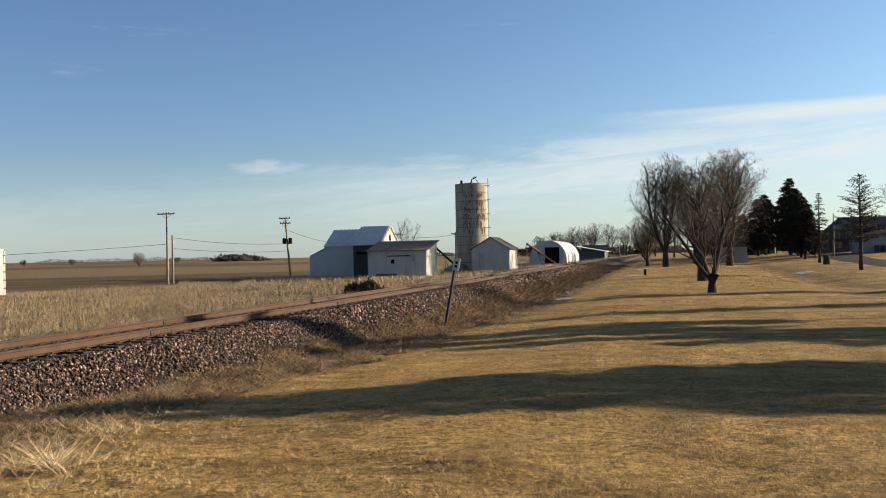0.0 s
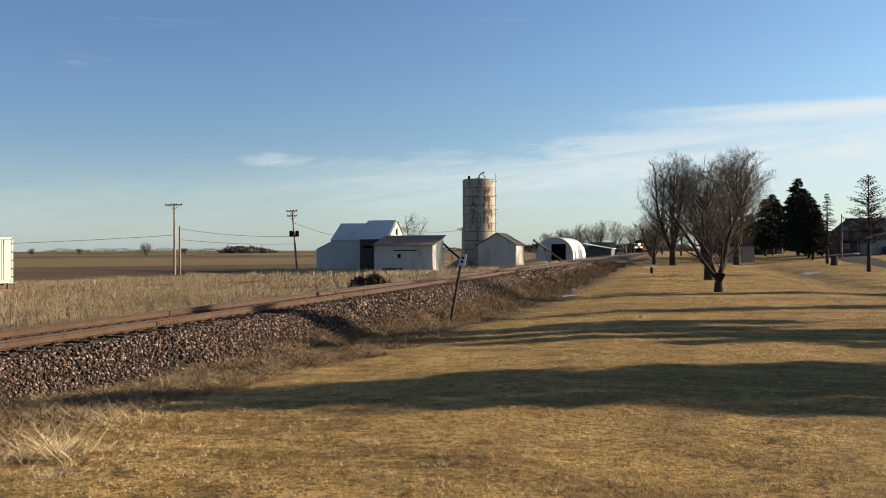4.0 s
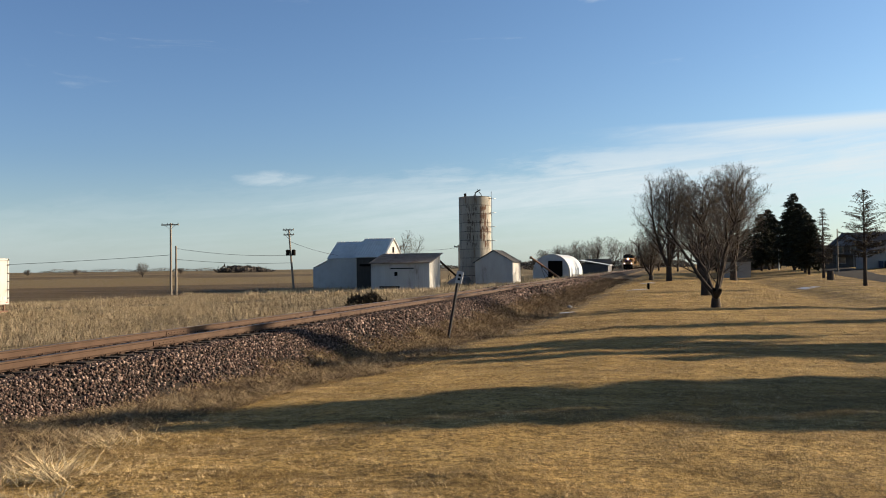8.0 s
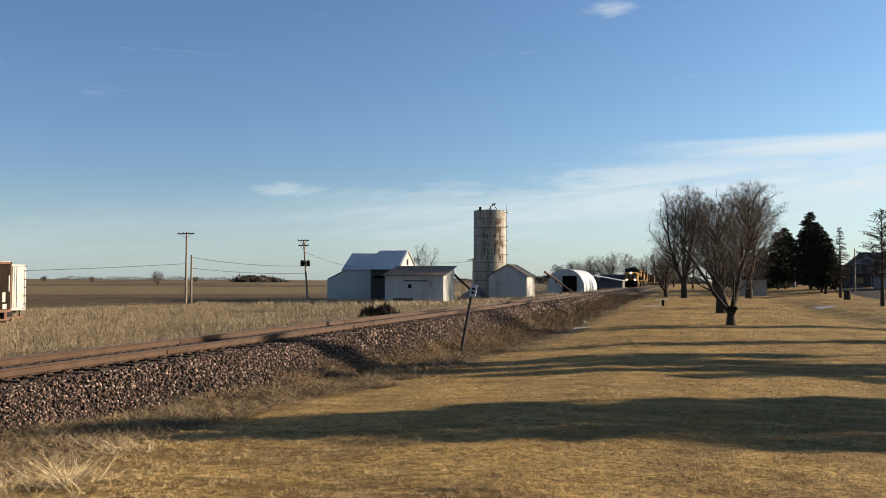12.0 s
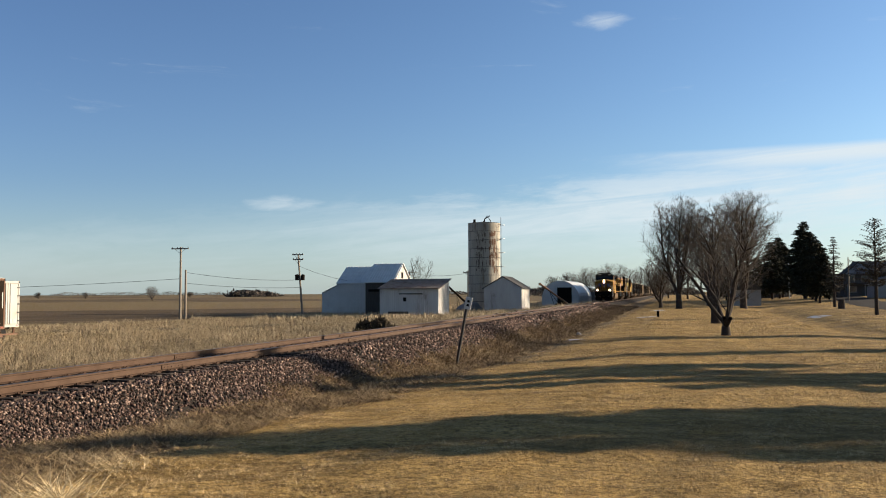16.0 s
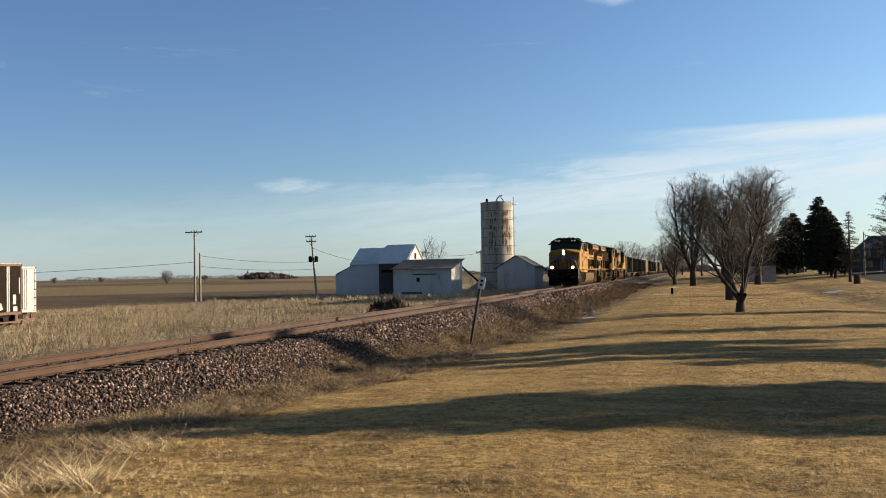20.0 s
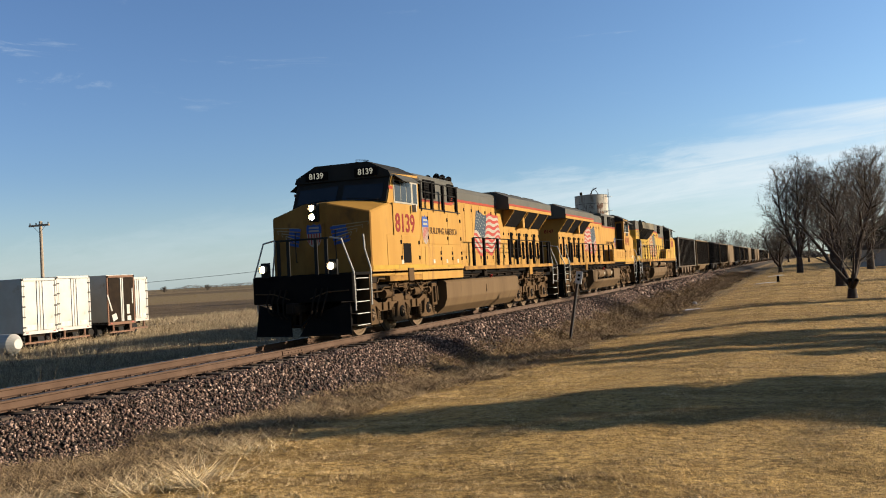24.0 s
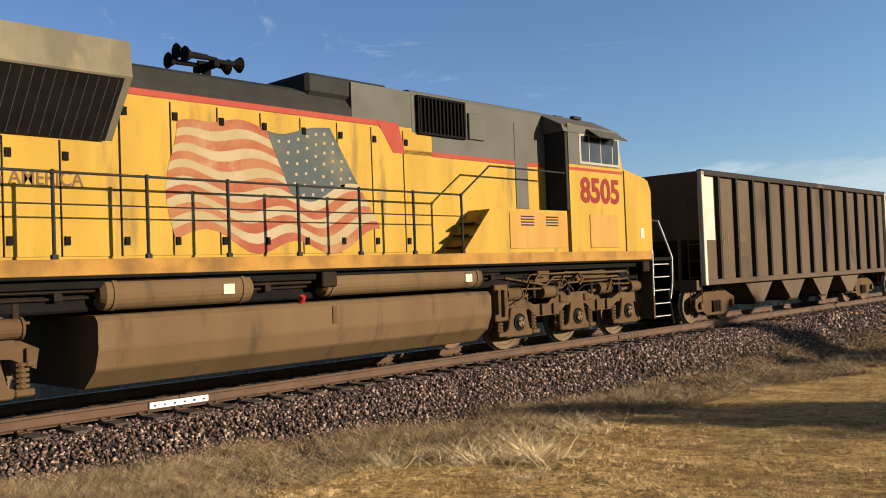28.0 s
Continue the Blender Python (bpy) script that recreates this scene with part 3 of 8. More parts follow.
# ---------------------------------------------------------------- track
def rail_mesh(length):
    o = [(-0.07, -0.175), (0.07, -0.175), (0.07, -0.163), (0.012, -0.145), (0.009, -0.05), (0.036, -0.038), (0.036, -0.008), (0.028, 0.0),
         (-0.028, 0.0), (-0.036, -0.008), (-0.036, -0.038), (-0.009, -0.05), (-0.012, -0.145), (-0.07, -0.163)]
    bm = Prism(o, "y", 0, length)
    for f in bm.faces:
        if f.normal.z > 0.6 and f.calc_center_median().z > -0.02:
            f.material_index = 1
    me = bpy.data.meshes.new("rail")
    bm.to_mesh(me)
    bm.free()
    me.materials.append(MATS["rail_rust"])
    me.materials.append(MATS["rail_top"])
    return me


def build_track():
    track = thing("railway_track", pose(TRACK_X, 0, 0), "rusty steel railway track on wooden ties and ballast", "track", kind="structure")
    long = rail_mesh(11.88)
    far = rail_mesh(1600)
    for s in (-1, 1):
        for k in range(-3, 12):
            r = link("rail", long, None, track)
            r.location = (s * HEAD, 6.6 + PITCH * (k - 2) + (3.0 if s < 0 else 0), 0)
        r = link("rail", far, None, track)
        r.location = (s * HEAD, 6.6 + PITCH * 10 + (3.0 if s < 0 else 0), 0)
        r = link("rail", rail_mesh(300), None, track)
        r.location = (s * HEAD, 6.6 - PITCH * 5 - 300.01 + (3.0 if s < 0 else 0), 0)
    # joint bars
    for s in (-1, 1):
        for k in range(-2, 7):
            y = 6.6 + PITCH * (k - 2) + (3.0 if s < 0 else 0)
            for side in (-1, 1):
                fresh = s > 0 and side > 0 and abs(y - 6.6) < 0.01
                bm = Box(s * HEAD + side * 0.012, s * HEAD + side * 0.034, y - 0.46, y + 0.46, -0.142, -0.052, 0.006)
                bar = part("joint_bar", bm, "white_metal" if fresh else "rail_rust", track, "pale new joint bar with bolt holes" if fresh else "")
                for j in range(6):
                    b = bmesh.new()
                    tube(b, (s * HEAD + side * 0.034, y - 0.38 + j * 0.152, -0.098), (s * HEAD + side * 0.052, y - 0.38 + j * 0.152, -0.098), 0.014, sides=6)
                    part("bolt", b, "rail_rust", bar)
    # ties, the nearest as pieces
    bm = Box(-1.3, 1.3, -0.115, 0.115, -0.36, -0.185, 0.012)
    me = bpy.data.meshes.new("tie")
    bm.to_mesh(me)
    bm.free()
    plate = bpy.data.meshes.new("tie_plate")
    bm = Box(-0.18, 0.18, -0.09, 0.09, -0.186, -0.172, 0.004)
    for sx in (-0.1, 0.1):
        for sy in (-0.06, 0.06):
            box(bm, sx - 0.012, sx + 0.012, sy - 0.012, sy + 0.012, -0.172, -0.145)
    bm.to_mesh(plate)
    bm.free()
    y = -12.0
    random.seed(3)
    while y < 96:
        t = link("tie", me, "tie_wood", track)
        t.location = (random.uniform(-0.05, 0.05), y, random.uniform(-0.015, 0.01))
        t.rotation_euler.z = random.uniform(-0.015, 0.015)
        if y < 45:
            for s in (-1, 1):
                q = link("tie_plate", plate, "rail_rust", track)
                q.location = (s * HEAD, y, 0)
        y += 0.53
    # ballast bed under and between the ties, one long body
    o = [(-3.6, -1.194), (3.6, -1.194), (1.80, -0.235), (1.5, -0.29), (1.0, -0.29), (0.86, -0.225), (-0.86, -0.225), (-1.0, -0.29), (-1.5, -0.29), (-1.80, -0.235)]
    tagged(part("ballast_bed", Prism(o, "y", -350, 1600), "ballast_fines", track), kind="stuff")


build_track()

# ---------------------------------------------------------------- lettering
FACES = {"+x": ((0, 1, 0), (0, 0, 1), (1, 0, 0)), "-x": ((0, -1, 0), (0, 0, 1), (-1, 0, 0)),
         "-y": ((1, 0, 0), (0, 0, 1), (0, -1, 0)), "+y": ((-1, 0, 0), (0, 0, 1), (0, 1, 0))}


def facing(face, at):
    """The pose of something drawn in the x-y plane that shall look out of a face of a thing."""
    a, b, c = FACES[face]
    return Matrix(((a[0], b[0], c[0], at[0]), (a[1], b[1], c[1], at[1]), (a[2], b[2], c[2], at[2]), (0, 0, 0, 1)))


def words(name, text, size, face, at, material, parent, label="", bold=0.012, squeeze=1.0, deep=0.004):
    cu = bpy.data.curves.new(name, "FONT")
    cu.body, cu.size, cu.extrude, cu.offset = text, size, deep, bold
    cu.align_x, cu.align_y = "CENTER", "CENTER"
    tmp = new(name, cu)
    bpy.context.view_layer.update()
    me = bpy.data.meshes.new_from_object(tmp.evaluated_get(bpy.context.evaluated_depsgraph_get()))
    bpy.data.objects.remove(tmp)
    bpy.data.curves.remove(cu)
    me.transform(facing(face, at) @ Matrix.Diagonal((squeeze, 1, 1, 1)))
    me.name = name
    me.materials.clear()
    return link(name, me, material, parent, label)


# ---------------------------------------------------------------- rolling stock: pieces in common
def lathe_x(bm, profile, sides=28):
    """Turns (x, radius) pairs round the x axis."""
    rings = []
    for x, r in profile:
        rings.append([bm.verts.new((x, r * math.cos(a), r * math.sin(a))) for a in (2 * math.pi * k / sides for k in range(sides))])
    for a, b in zip(rings, rings[1:]):
        for k in range(sides):
            bm.faces.new((a[k], a[(k + 1) % sides], b[(k + 1) % sides], b[k]))
    bm.faces.new(rings[0])
    bm.faces.new(rings[-1][::-1])
    bmesh.ops.recalc_face_normals(bm, faces=bm.faces)
    return bm


def wheelset_mesh(radius):
    bm = bmesh.new()
    lathe_x(bm, [(-0.95, 0.085), (0.95, 0.085)], 10)
    for s in (-1, 1):
        lathe_x(bm, [(s * 0.665, radius + 0.026), (s * 0.70, radius + 0.024), (s * 0.712, radius), (s * 0.80, radius - 0.003), (s * 0.802, radius - 0.075),
                     (s * 0.775, radius - 0.095), (s * 0.76, 0.20), (s * 0.815, 0.15), (s * 0.815, 0.02)], 30)
        # cast marks on the plate, which show the turning
        for k in range(3):
            a = 2 * math.pi * k / 3
            tube(bm, (s * 0.765, 0.28 * math.cos(a), 0.28 * math.sin(a)), (s * 0.79, 0.28 * math.cos(a), 0.28 * math.sin(a)), 0.035, sides=8)
    for f in bm.faces:
        c = f.calc_center_median()
        if abs(c.x) > 0.7 and math.hypot(c.y, c.z) > radius - 0.02:
            f.material_index = 1
    me = bpy.data.meshes.new("wheelset")
    bm.to_mesh(me)
    bm.free()
    me.materials.append(MATS["wheel_steel"])
    me.materials.append(MATS["wheel_tread"])
    return me


BIG_WHEEL, SMALL_WHEEL = wheelset_mesh(0.53), wheelset_mesh(0.457)
SPIN = []            # (wheelset, its place in its parent, radius, direction)


def spring(bm, x, y, z0, z1, r, turns=4):
    for k in range(turns):
        z = z0 + (z1 - z0) * (k + 0.5) / turns
        bmesh.ops.create_cone(bm, cap_ends=True, segments=10, radius1=r, radius2=r, depth=(z1 - z0) / turns * 0.62, matrix=Matrix.Translation((x, y, z)))
    tube(bm, (x, y, z0), (x, y, z1), r * 0.6, sides=8)
    return bm


def loco_truck(loco, yc, style, flip):
    """A three-axle truck: cast side frames, boxes, springs, brake gear, wheels."""
    truck = part("truck", Box(-0.62, 0.62, yc - 2.5, yc + 2.5, 0.62, 1.24, 0.05), "loco_black", loco, "dusty cast three-axle truck")
    ys = (-2.01, 0.0, 2.01)
    for s in (-1, 1):
        x0, x1 = sorted((s * 0.98, s * 1.14))
        # the long beam of the frame, stepped over the boxes
        lo = [(-2.70, 0.60), (-2.40, 0.74), (-1.62, 0.78), (-1.38, 0.62), (-0.62, 0.62), (-0.38, 0.80), (0.38, 0.80), (0.62, 0.62), (1.38, 0.62), (1.62, 0.78), (2.40, 0.74), (2.70, 0.60)]
        hi = [(2.74, 0.84), (2.46, 0.98), (1.75, 0.98), (1.45, 0.86), (0.98, 0.86), (0.72, 1.06), (-0.72, 1.06), (-0.98, 0.86), (-1.45, 0.86), (-1.75, 0.98), (-2.46, 0.98), (-2.74, 0.84)]
        frame_part = part("side_frame", Prism([(yc + a, z) for a, z in lo + hi], "x", x0, x1), "dusty_steel", truck)
        for a in (-2.62, -1.20, -0.80, 0.80, 1.20, 2.62):
            part("frame_rib", Box(min(s * 1.14, s * 1.19), max(s * 1.14, s * 1.19), yc + a - 0.05, yc + a + 0.05, 0.64, 0.86, 0.01), "dusty_steel", frame_part)
        for a in (-0.45, 0.45):
            part("frame_pad", Box(min(s * 1.14, s * 1.18), max(s * 1.14, s * 1.18), yc + a - 0.14, yc + a + 0.14, 0.86, 1.02, 0.02), "dusty_steel", frame_part)
        for a in ys:
            o = [(-0.40, 0.27), (0.40, 0.27), (0.46, 0.36), (0.34, 0.42), (0.23, 0.84), (-0.23, 0.84), (-0.34, 0.42), (-0.46, 0.36)]
            bm = Prism([(yc + a + u, z) for u, z in o], "x", min(s * 1.0, s * 1.19), max(s * 1.0, s * 1.19))
            bmesh.ops.bevel(bm, geom=bm.edges[:], offset=0.018, segments=1, affect="EDGES")
            jb = part("journal_box", bm, "dusty_steel", truck)
            part("bearing_ring", Tube((s * 1.17, yc + a, 0.55), (s * 1.212, yc + a, 0.55), 0.17, sides=20), "loco_black", jb)
            bm = Tube((s * 1.2, yc + a, 0.55), (s * 1.255, yc + a, 0.55), 0.115, 0.095, sides=16)
            for k in range(3):
                an = k * 2 * math.pi / 3 + 0.4
                tube(bm, (s * 1.24, yc + a + 0.06 * math.cos(an), 0.55 + 0.06 * math.sin(an)), (s * 1.28, yc + a + 0.06 * math.cos(an), 0.55 + 0.06 * math.sin(an)), 0.022, sides=6)
            part("bearing_cap", bm, "wheel_steel", jb)
            for e in (-1, 1):
                bm = bmesh.new()
                spring(bm, s * 1.09, yc + a + e * 0.53, 0.38, 0.70, 0.095, 5)
                part("coil_spring", bm, "dusty_steel", truck)
                part("spring_seat", Box(s * 1.09 - 0.12, s * 1.09 + 0.12, yc + a + e * 0.53 - 0.12, yc + a + e * 0.53 + 0.12, 0.29, 0.38, 0.02), "dusty_steel", truck)
        for a in (-2.3, -1.0, 1.05, 2.2):
            e = 1 if a < 0 else -1
            bm = Tube((s * 1.16, yc + a - 0.2, 1.10), (s * 1.16, yc + a + 0.2, 1.10), 0.125, sides=16)
            tube(bm, (s * 1.16, yc + a - 0.2, 1.10), (s * 1.16, yc + a - 0.23, 1.10), 0.14, sides=16)
            tube(bm, (s * 1.16, yc + a + 0.2, 1.10), (s * 1.16, yc + a + 0.23, 1.10), 0.14, sides=16)
            tube(bm, (s * 1.16, yc + a, 1.10), (s * 1.16, yc + a + e * 0.5, 1.04), 0.035, sides=8)
            part("brake_cylinder", bm, "dusty_steel", truck)
            bm = bmesh.new()
            tube(bm, (s * 1.16, yc + a + e * 0.5, 1.10), (s * 1.0, yc + a + e * 0.56, 0.5), 0.035, sides=6)
            box(bm, s * 0.86 - 0.09, s * 0.86 + 0.09, yc + a + e * 0.58 - 0.05, yc + a + e * 0.58 + 0.05, 0.34, 0.72, 0.02)
            part("brake_rigging", bm, "dusty_steel", truck)
        runs = [(1.22, 0.020, [(-2.6, 1.16), (-1.4, 1.18), (-1.2, 1.28), (0.4, 1.26), (0.6, 1.16), (2.4, 1.20)]), (1.17, 0.016, [(-2.2, 1.34), (-0.2, 1.36), (0.1, 1.28), (2.6, 1.30)]),
                (1.26, 0.022, [(-1.0, 1.38), (0.9, 1.40), (1.2, 1.24), (2.5, 1.42)]), (1.20, 0.014, [(-2.6, 1.44), (-1.6, 1.42), (-1.3, 1.20), (-0.3, 1.20), (0.0, 1.08)]),
                (1.24, 0.014, [(0.2, 1.10), (0.5, 1.34), (1.7, 1.34), (1.9, 1.02), (2.2, 0.9)])]
        for k, (x, r, pts) in enumerate(runs):
            part("air_pipe", path_tube(bmesh.new(), [(s * x, yc + a, z) for a, z in pts], r), ("dusty_steel", "dirty_black")[k % 2], truck)
        for a in (-2.45, -1.65, -0.55, 0.3, 1.5, 2.35):
            part("pipe_bracket", Box(s * 1.18 - 0.03, s * 1.18 + 0.03, yc + a - 0.04, yc + a + 0.04, 1.0, 1.46, 0.008), "dirty_black", truck)
        part("sand_hose", path_tube(bmesh.new(), [(s * 1.05, yc + 2.55, 1.2), (s * 1.12, yc + 2.72, 0.8), (s * 0.9, yc + 2.62, 0.25)], 0.03), "dusty_steel", truck)
        if style == "emd":
            for a in (-1.0, 1.0):
                bm = bmesh.new()
                for k in range(4):
                    bmesh.ops.create_cone(bm, cap_ends=True, segments=16, radius1=0.2, radius2=0.2, depth=0.05, matrix=Matrix.Translation((s * 0.95, yc + a, 1.08 + k * 0.07)))
                tube(bm, (s * 0.95, yc + a, 1.0), (s * 0.95, yc + a, 1.4), 0.13, sides=12)
                part("rubber_spring", bm, "dirty_black", truck)
    for a in ys:
        w = link("wheelset", BIG_WHEEL, None, truck)
        w.location = (0, yc + a, 0.53)
        SPIN.append((w, (0, yc + a, 0.53), 0.53, -1 if flip else 1))
    return truck


def coupler(owner, y, d):
    """A knuckle coupler with its air hose; d: the way out."""
    bm = Box(-0.09, 0.09, min(y - d * 0.95, y - d * 0.2), max(y - d * 0.95, y - d * 0.2), 0.78, 0.96, 0.02)
    box(bm, -0.17, 0.13, min(y - d * 0.32, y - d * 0.03), max(y - d * 0.32, y - d * 0.03), 0.72, 1.02, 0.04)
    box(bm, 0.06, 0.19, min(y - d * 0.2, y + d * 0.05), max(y - d * 0.2, y + d * 0.05), 0.74, 1.0, 0.04)
    c = part("coupler", bm, "dirty_black", owner)
    bm = bmesh.new()
    path_tube(bm, [(0.38, y - d * 0.6, 0.85), (0.36, y - d * 0.35, 0.62), (0.22, y - d * 0.12, 0.42), (0.08, y - d * 0.0, 0.46)], 0.03)
    part("air_hose", bm, "loco_black", c)


def steps(owner, s, y0, y1, x_in=0.98):
    """A stair well at a corner of a locomotive with white-edged treads."""
    w = part("step_well", Box(min(s * x_in, s * 1.06), max(s * x_in, s * 1.06), y0, y1, 0.35, 1.72, 0.01), "loco_black", owner)
    d = 0.03
    part("step_side", Box(min(s * 1.0, s * 1.5), max(s * 1.0, s * 1.5), y1 - d, y1 + d, 0.32, 1.66), "dusty_steel", w)
    for z in (0.36, 0.66, 0.97, 1.28, 1.58):
        part("tread", Box(min(s * 1.03, s * 1.46), max(s * 1.03, s * 1.46), y0 + 0.03, y1 - d, z - 0.02, z, 0.004), "dirty_black", w)
        part("tread_edge", Box(min(s * 1.46, s * 1.485), max(s * 1.46, s * 1.485), y0 + 0.05, y1 - d - 0.02, z - 0.012, z + 0.008), "rail_white", w, "white step edge")


def hand_iron(owner, pts, r=0.022, material="rail_white", label=""):
    return part("grab_rail", path_tube(bmesh.new(), pts, r, 7), material, owner, label)


def flag(loco, s, x, y0, y1, z0, z1, tones, shear=0.35):
    """A painted flag in the wind on a hood side: stripes, canton with stars, staff."""
    side = part("flag", Box(min(x, x + s * 0.003), max(x, x + s * 0.003), y0 + 0.5 * shear + 0.25, y0 + 0.5 * shear + 0.35, z0 + 0.85, z1 - 0.35), tones[2], loco, "painted waving flag with stripes and stars")
    L = y1 - y0
    n = 26

    def wave(u, v):
        drop = 0.35 + 0.65 * (1 - v)
        swing = 0.075 * drop * math.sin(u * 15.0 + 1.0 - v * 1.6) + 0.07 * math.sin(u * 5.2 + 2.6 + v) - 0.06 * u
        return y0 + u * L + shear * v * (1 - u) + 0.10 * math.sin(v * 5.0 + u * 6.0) * u, z0 + (z1 - z0) * (v * (1.06 - 0.14 * u) + swing + 0.02)

    def strip(v0, v1, u0, u1, tone, name, dx):
        bm = bmesh.new()
        rows = []
        for k in range(n + 1):
            u = u0 + (u1 - u0) * k / n
            a, b = wave(u, v0), wave(u, v1)
            rows.append((bm.verts.new((x + s * dx, *a)), bm.verts.new((x + s * dx, *b))))
        for a, b in zip(rows, rows[1:]):
            bm.faces.new((a[0], b[0], b[1], a[1]))
        g = bmesh.ops.extrude_face_region(bm, geom=bm.faces[:])
        bmesh.ops.translate(bm, verts=[v for v in g["geom"] if isinstance(v, bmesh.types.BMVert)], vec=(-s * 0.003, 0, 0))
        bmesh.ops.recalc_face_normals(bm, faces=bm.faces)
        part(name, bm, tone, side)
    for k in range(13):
        v0, v1 = k / 13, (k + 1) / 13
        u0 = 0.42 if k >= 6 else 0.0
        strip(v0, v1, u0, 1.0, tones[0] if k % 2 == 0 else tones[1], "stripe", 0.003)
    strip(6 / 13, 1.0, 0.0, 0.42, tones[2], "canton", 0.0035)
    bm = bmesh.new()
    for j in range(6):
        for i in range(6):
            a, b = wave(0.035 + 0.06 * i + (0.03 if j % 2 else 0), 6 / 13 + (j + 0.6) / 6 * 7 / 13 * 0.95)
            box(bm, min(x, x + s * 0.006), max(x, x + s * 0.006), a - 0.022, a + 0.022, b - 0.022, b + 0.022)
    tagged(part("star_field", bm, tones[1], side), kind="stuff")


def shield(loco, face, at, w, h):
    """A plain badge: blue head over red and white bars."""
    m = facing(face, at)
    o = [(-0.5, 0.36), (-0.42, 0.5), (-0.2, 0.44), (0, 0.52), (0.2, 0.44), (0.42, 0.5), (0.5, 0.36), (0.46, -0.22), (0.3, -0.42), (0, -0.52), (-0.3, -0.42), (-0.46, -0.22)]
    bm = Prism([(a * w, b * h) for a, b in o], "z", 0, 0.004)
    bm.transform(m)
    b = part("badge", bm, "flag_white", loco, "plain blue, white and red shield badge")
    bm = Prism([(a * w, c * h) for a, c in [(-0.485, 0.1), (-0.5, 0.36), (-0.42, 0.5), (-0.2, 0.44), (0, 0.52), (0.2, 0.44), (0.42, 0.5), (0.5, 0.36), (0.485, 0.1)]], "z", 0.004, 0.007)
    bm.transform(m)
    part("badge_head", bm, "emblem_blue", b)
    for k in range(5):
        u = -0.36 + 0.18 * k
        bm = Box((u - 0.04) * w, (u + 0.04) * w, (-0.46 + abs(u) * 0.45) * h, 0.1 * h, 0.004, 0.006)
        bm.transform(m)
        part("badge_bar", bm, "flag_red", b)
    for k in range(2):
        bm = Box(-0.34 * w, 0.34 * w, (0.17 + 0.14 * k) * h, (0.25 + 0.14 * k) * h, 0.007, 0.009)
        bm.transform(m)
        part("badge_line", bm, "flag_white", b)


def doors(loco, s, x, spans, z0, z1, material, vents=()):
    """Hood doors, proud of the side, each with latches and hinges."""
    for i, (a, b) in enumerate(spans):
        part("door_gap", Box(min(x, x + s * 0.004), max(x, x + s * 0.004), b - 0.011, b + 0.011, z0, z1), "loco_black", loco)
        d = part("hood_door", Box(min(x, x + s * 0.012), max(x, x + s * 0.012), a + 0.012, b - 0.012, z0, z1, 0.004), material, loco)
        for z in (z0 + 0.2, z1 - 0.2):
            part("latch", Box(min(x, x + s * 0.035), max(x, x + s * 0.035), b - 0.105, b - 0.035, z - 0.055, z + 0.055), "loco_black", d)
        if i in vents:
            lou = bmesh.new()
            c, h = (a + b) / 2, (b - a) * 0.28
            drop = 0.38 * (i % 2)
            lo, hi = z0 + 0.16 - drop * 0.2, z1 - 0.12 - drop
            box(lou, min(x + s * 0.012, x + s * 0.016), max(x + s * 0.012, x + s * 0.016), c - h, c + h, lo, hi)
            for k in range(5):
                y = c - h + 2 * h * (k + 0.5) / 5
                box(lou, min(x + s * 0.012, x + s * 0.034), max(x + s * 0.012, x + s * 0.034), y - 0.010, y + 0.010, lo, hi)
            part("louvre", lou, "loco_black", d, "black louvred vent")


def grille(owner, s, x, y0, y1, z0, z1, bars=9, upright=False, name="grille"):
    g = part(name, Box(min(x, x + s * 0.01), max(x, x + s * 0.01), y0, y1, z0, z1), "loco_black", owner, "black barred air intake")
    bm = bmesh.new()
    for k in range(bars):
        f = (k + 0.5) / bars
        if upright:
            c = y0 + (y1 - y0) * f
            box(bm, min(x, x + s * 0.05), max(x, x + s * 0.05), c - 0.018, c + 0.018, z0, z1)
        else:
            c = z0 + (z1 - z0) * f
            box(bm, min(x, x + s * 0.05), max(x, x + s * 0.05), y0, y1, c - 0.015, c + 0.015)
    for a, b, c, d in ((y0 - 0.04, y0, z0 - 0.04, z1 + 0.04), (y1, y1 + 0.04, z0 - 0.04, z1 + 0.04), (y0, y1, z1, z1 + 0.04), (y0, y1, z0 - 0.04, z0)):
        box(bm, min(x, x + s * 0.06), max(x, x + s * 0.06), a, b, c, d)
    part("grille_frame", bm, "loco_black", g)
    return g


def walkway_rail(loco, s, x, ys, z0, z1, wide, material, rail_material, r=0.02):
    for y in ys:
        if wide:
            part("stanchion", Box(min(x - s * 0.05, x + s * 0.03), max(x - s * 0.05, x + s * 0.03), y - wide / 2, y + wide / 2, z0, z1, 0.006), material, loco)
        else:
            bm = Tube((x, y, z0), (x, y, z1), 0.024, sides=7)
            bmesh.ops.create_uvsphere(bm, u_segments=7, v_segments=5, radius=0.036, matrix=Matrix.Translation((x, y, z1)))
            box(bm, x - 0.03, x + 0.03, y - 0.04, y + 0.04, z0, z0 + 0.28, 0.008)
            part("stanchion", bm, material, loco)
    for z in (z1, (z0 + z1) / 2 + 0.25):
        part("handrail", Tube((x, min(ys), z), (x, max(ys), z), r if z == z1 else r * 0.6, sides=7), rail_material, loco)


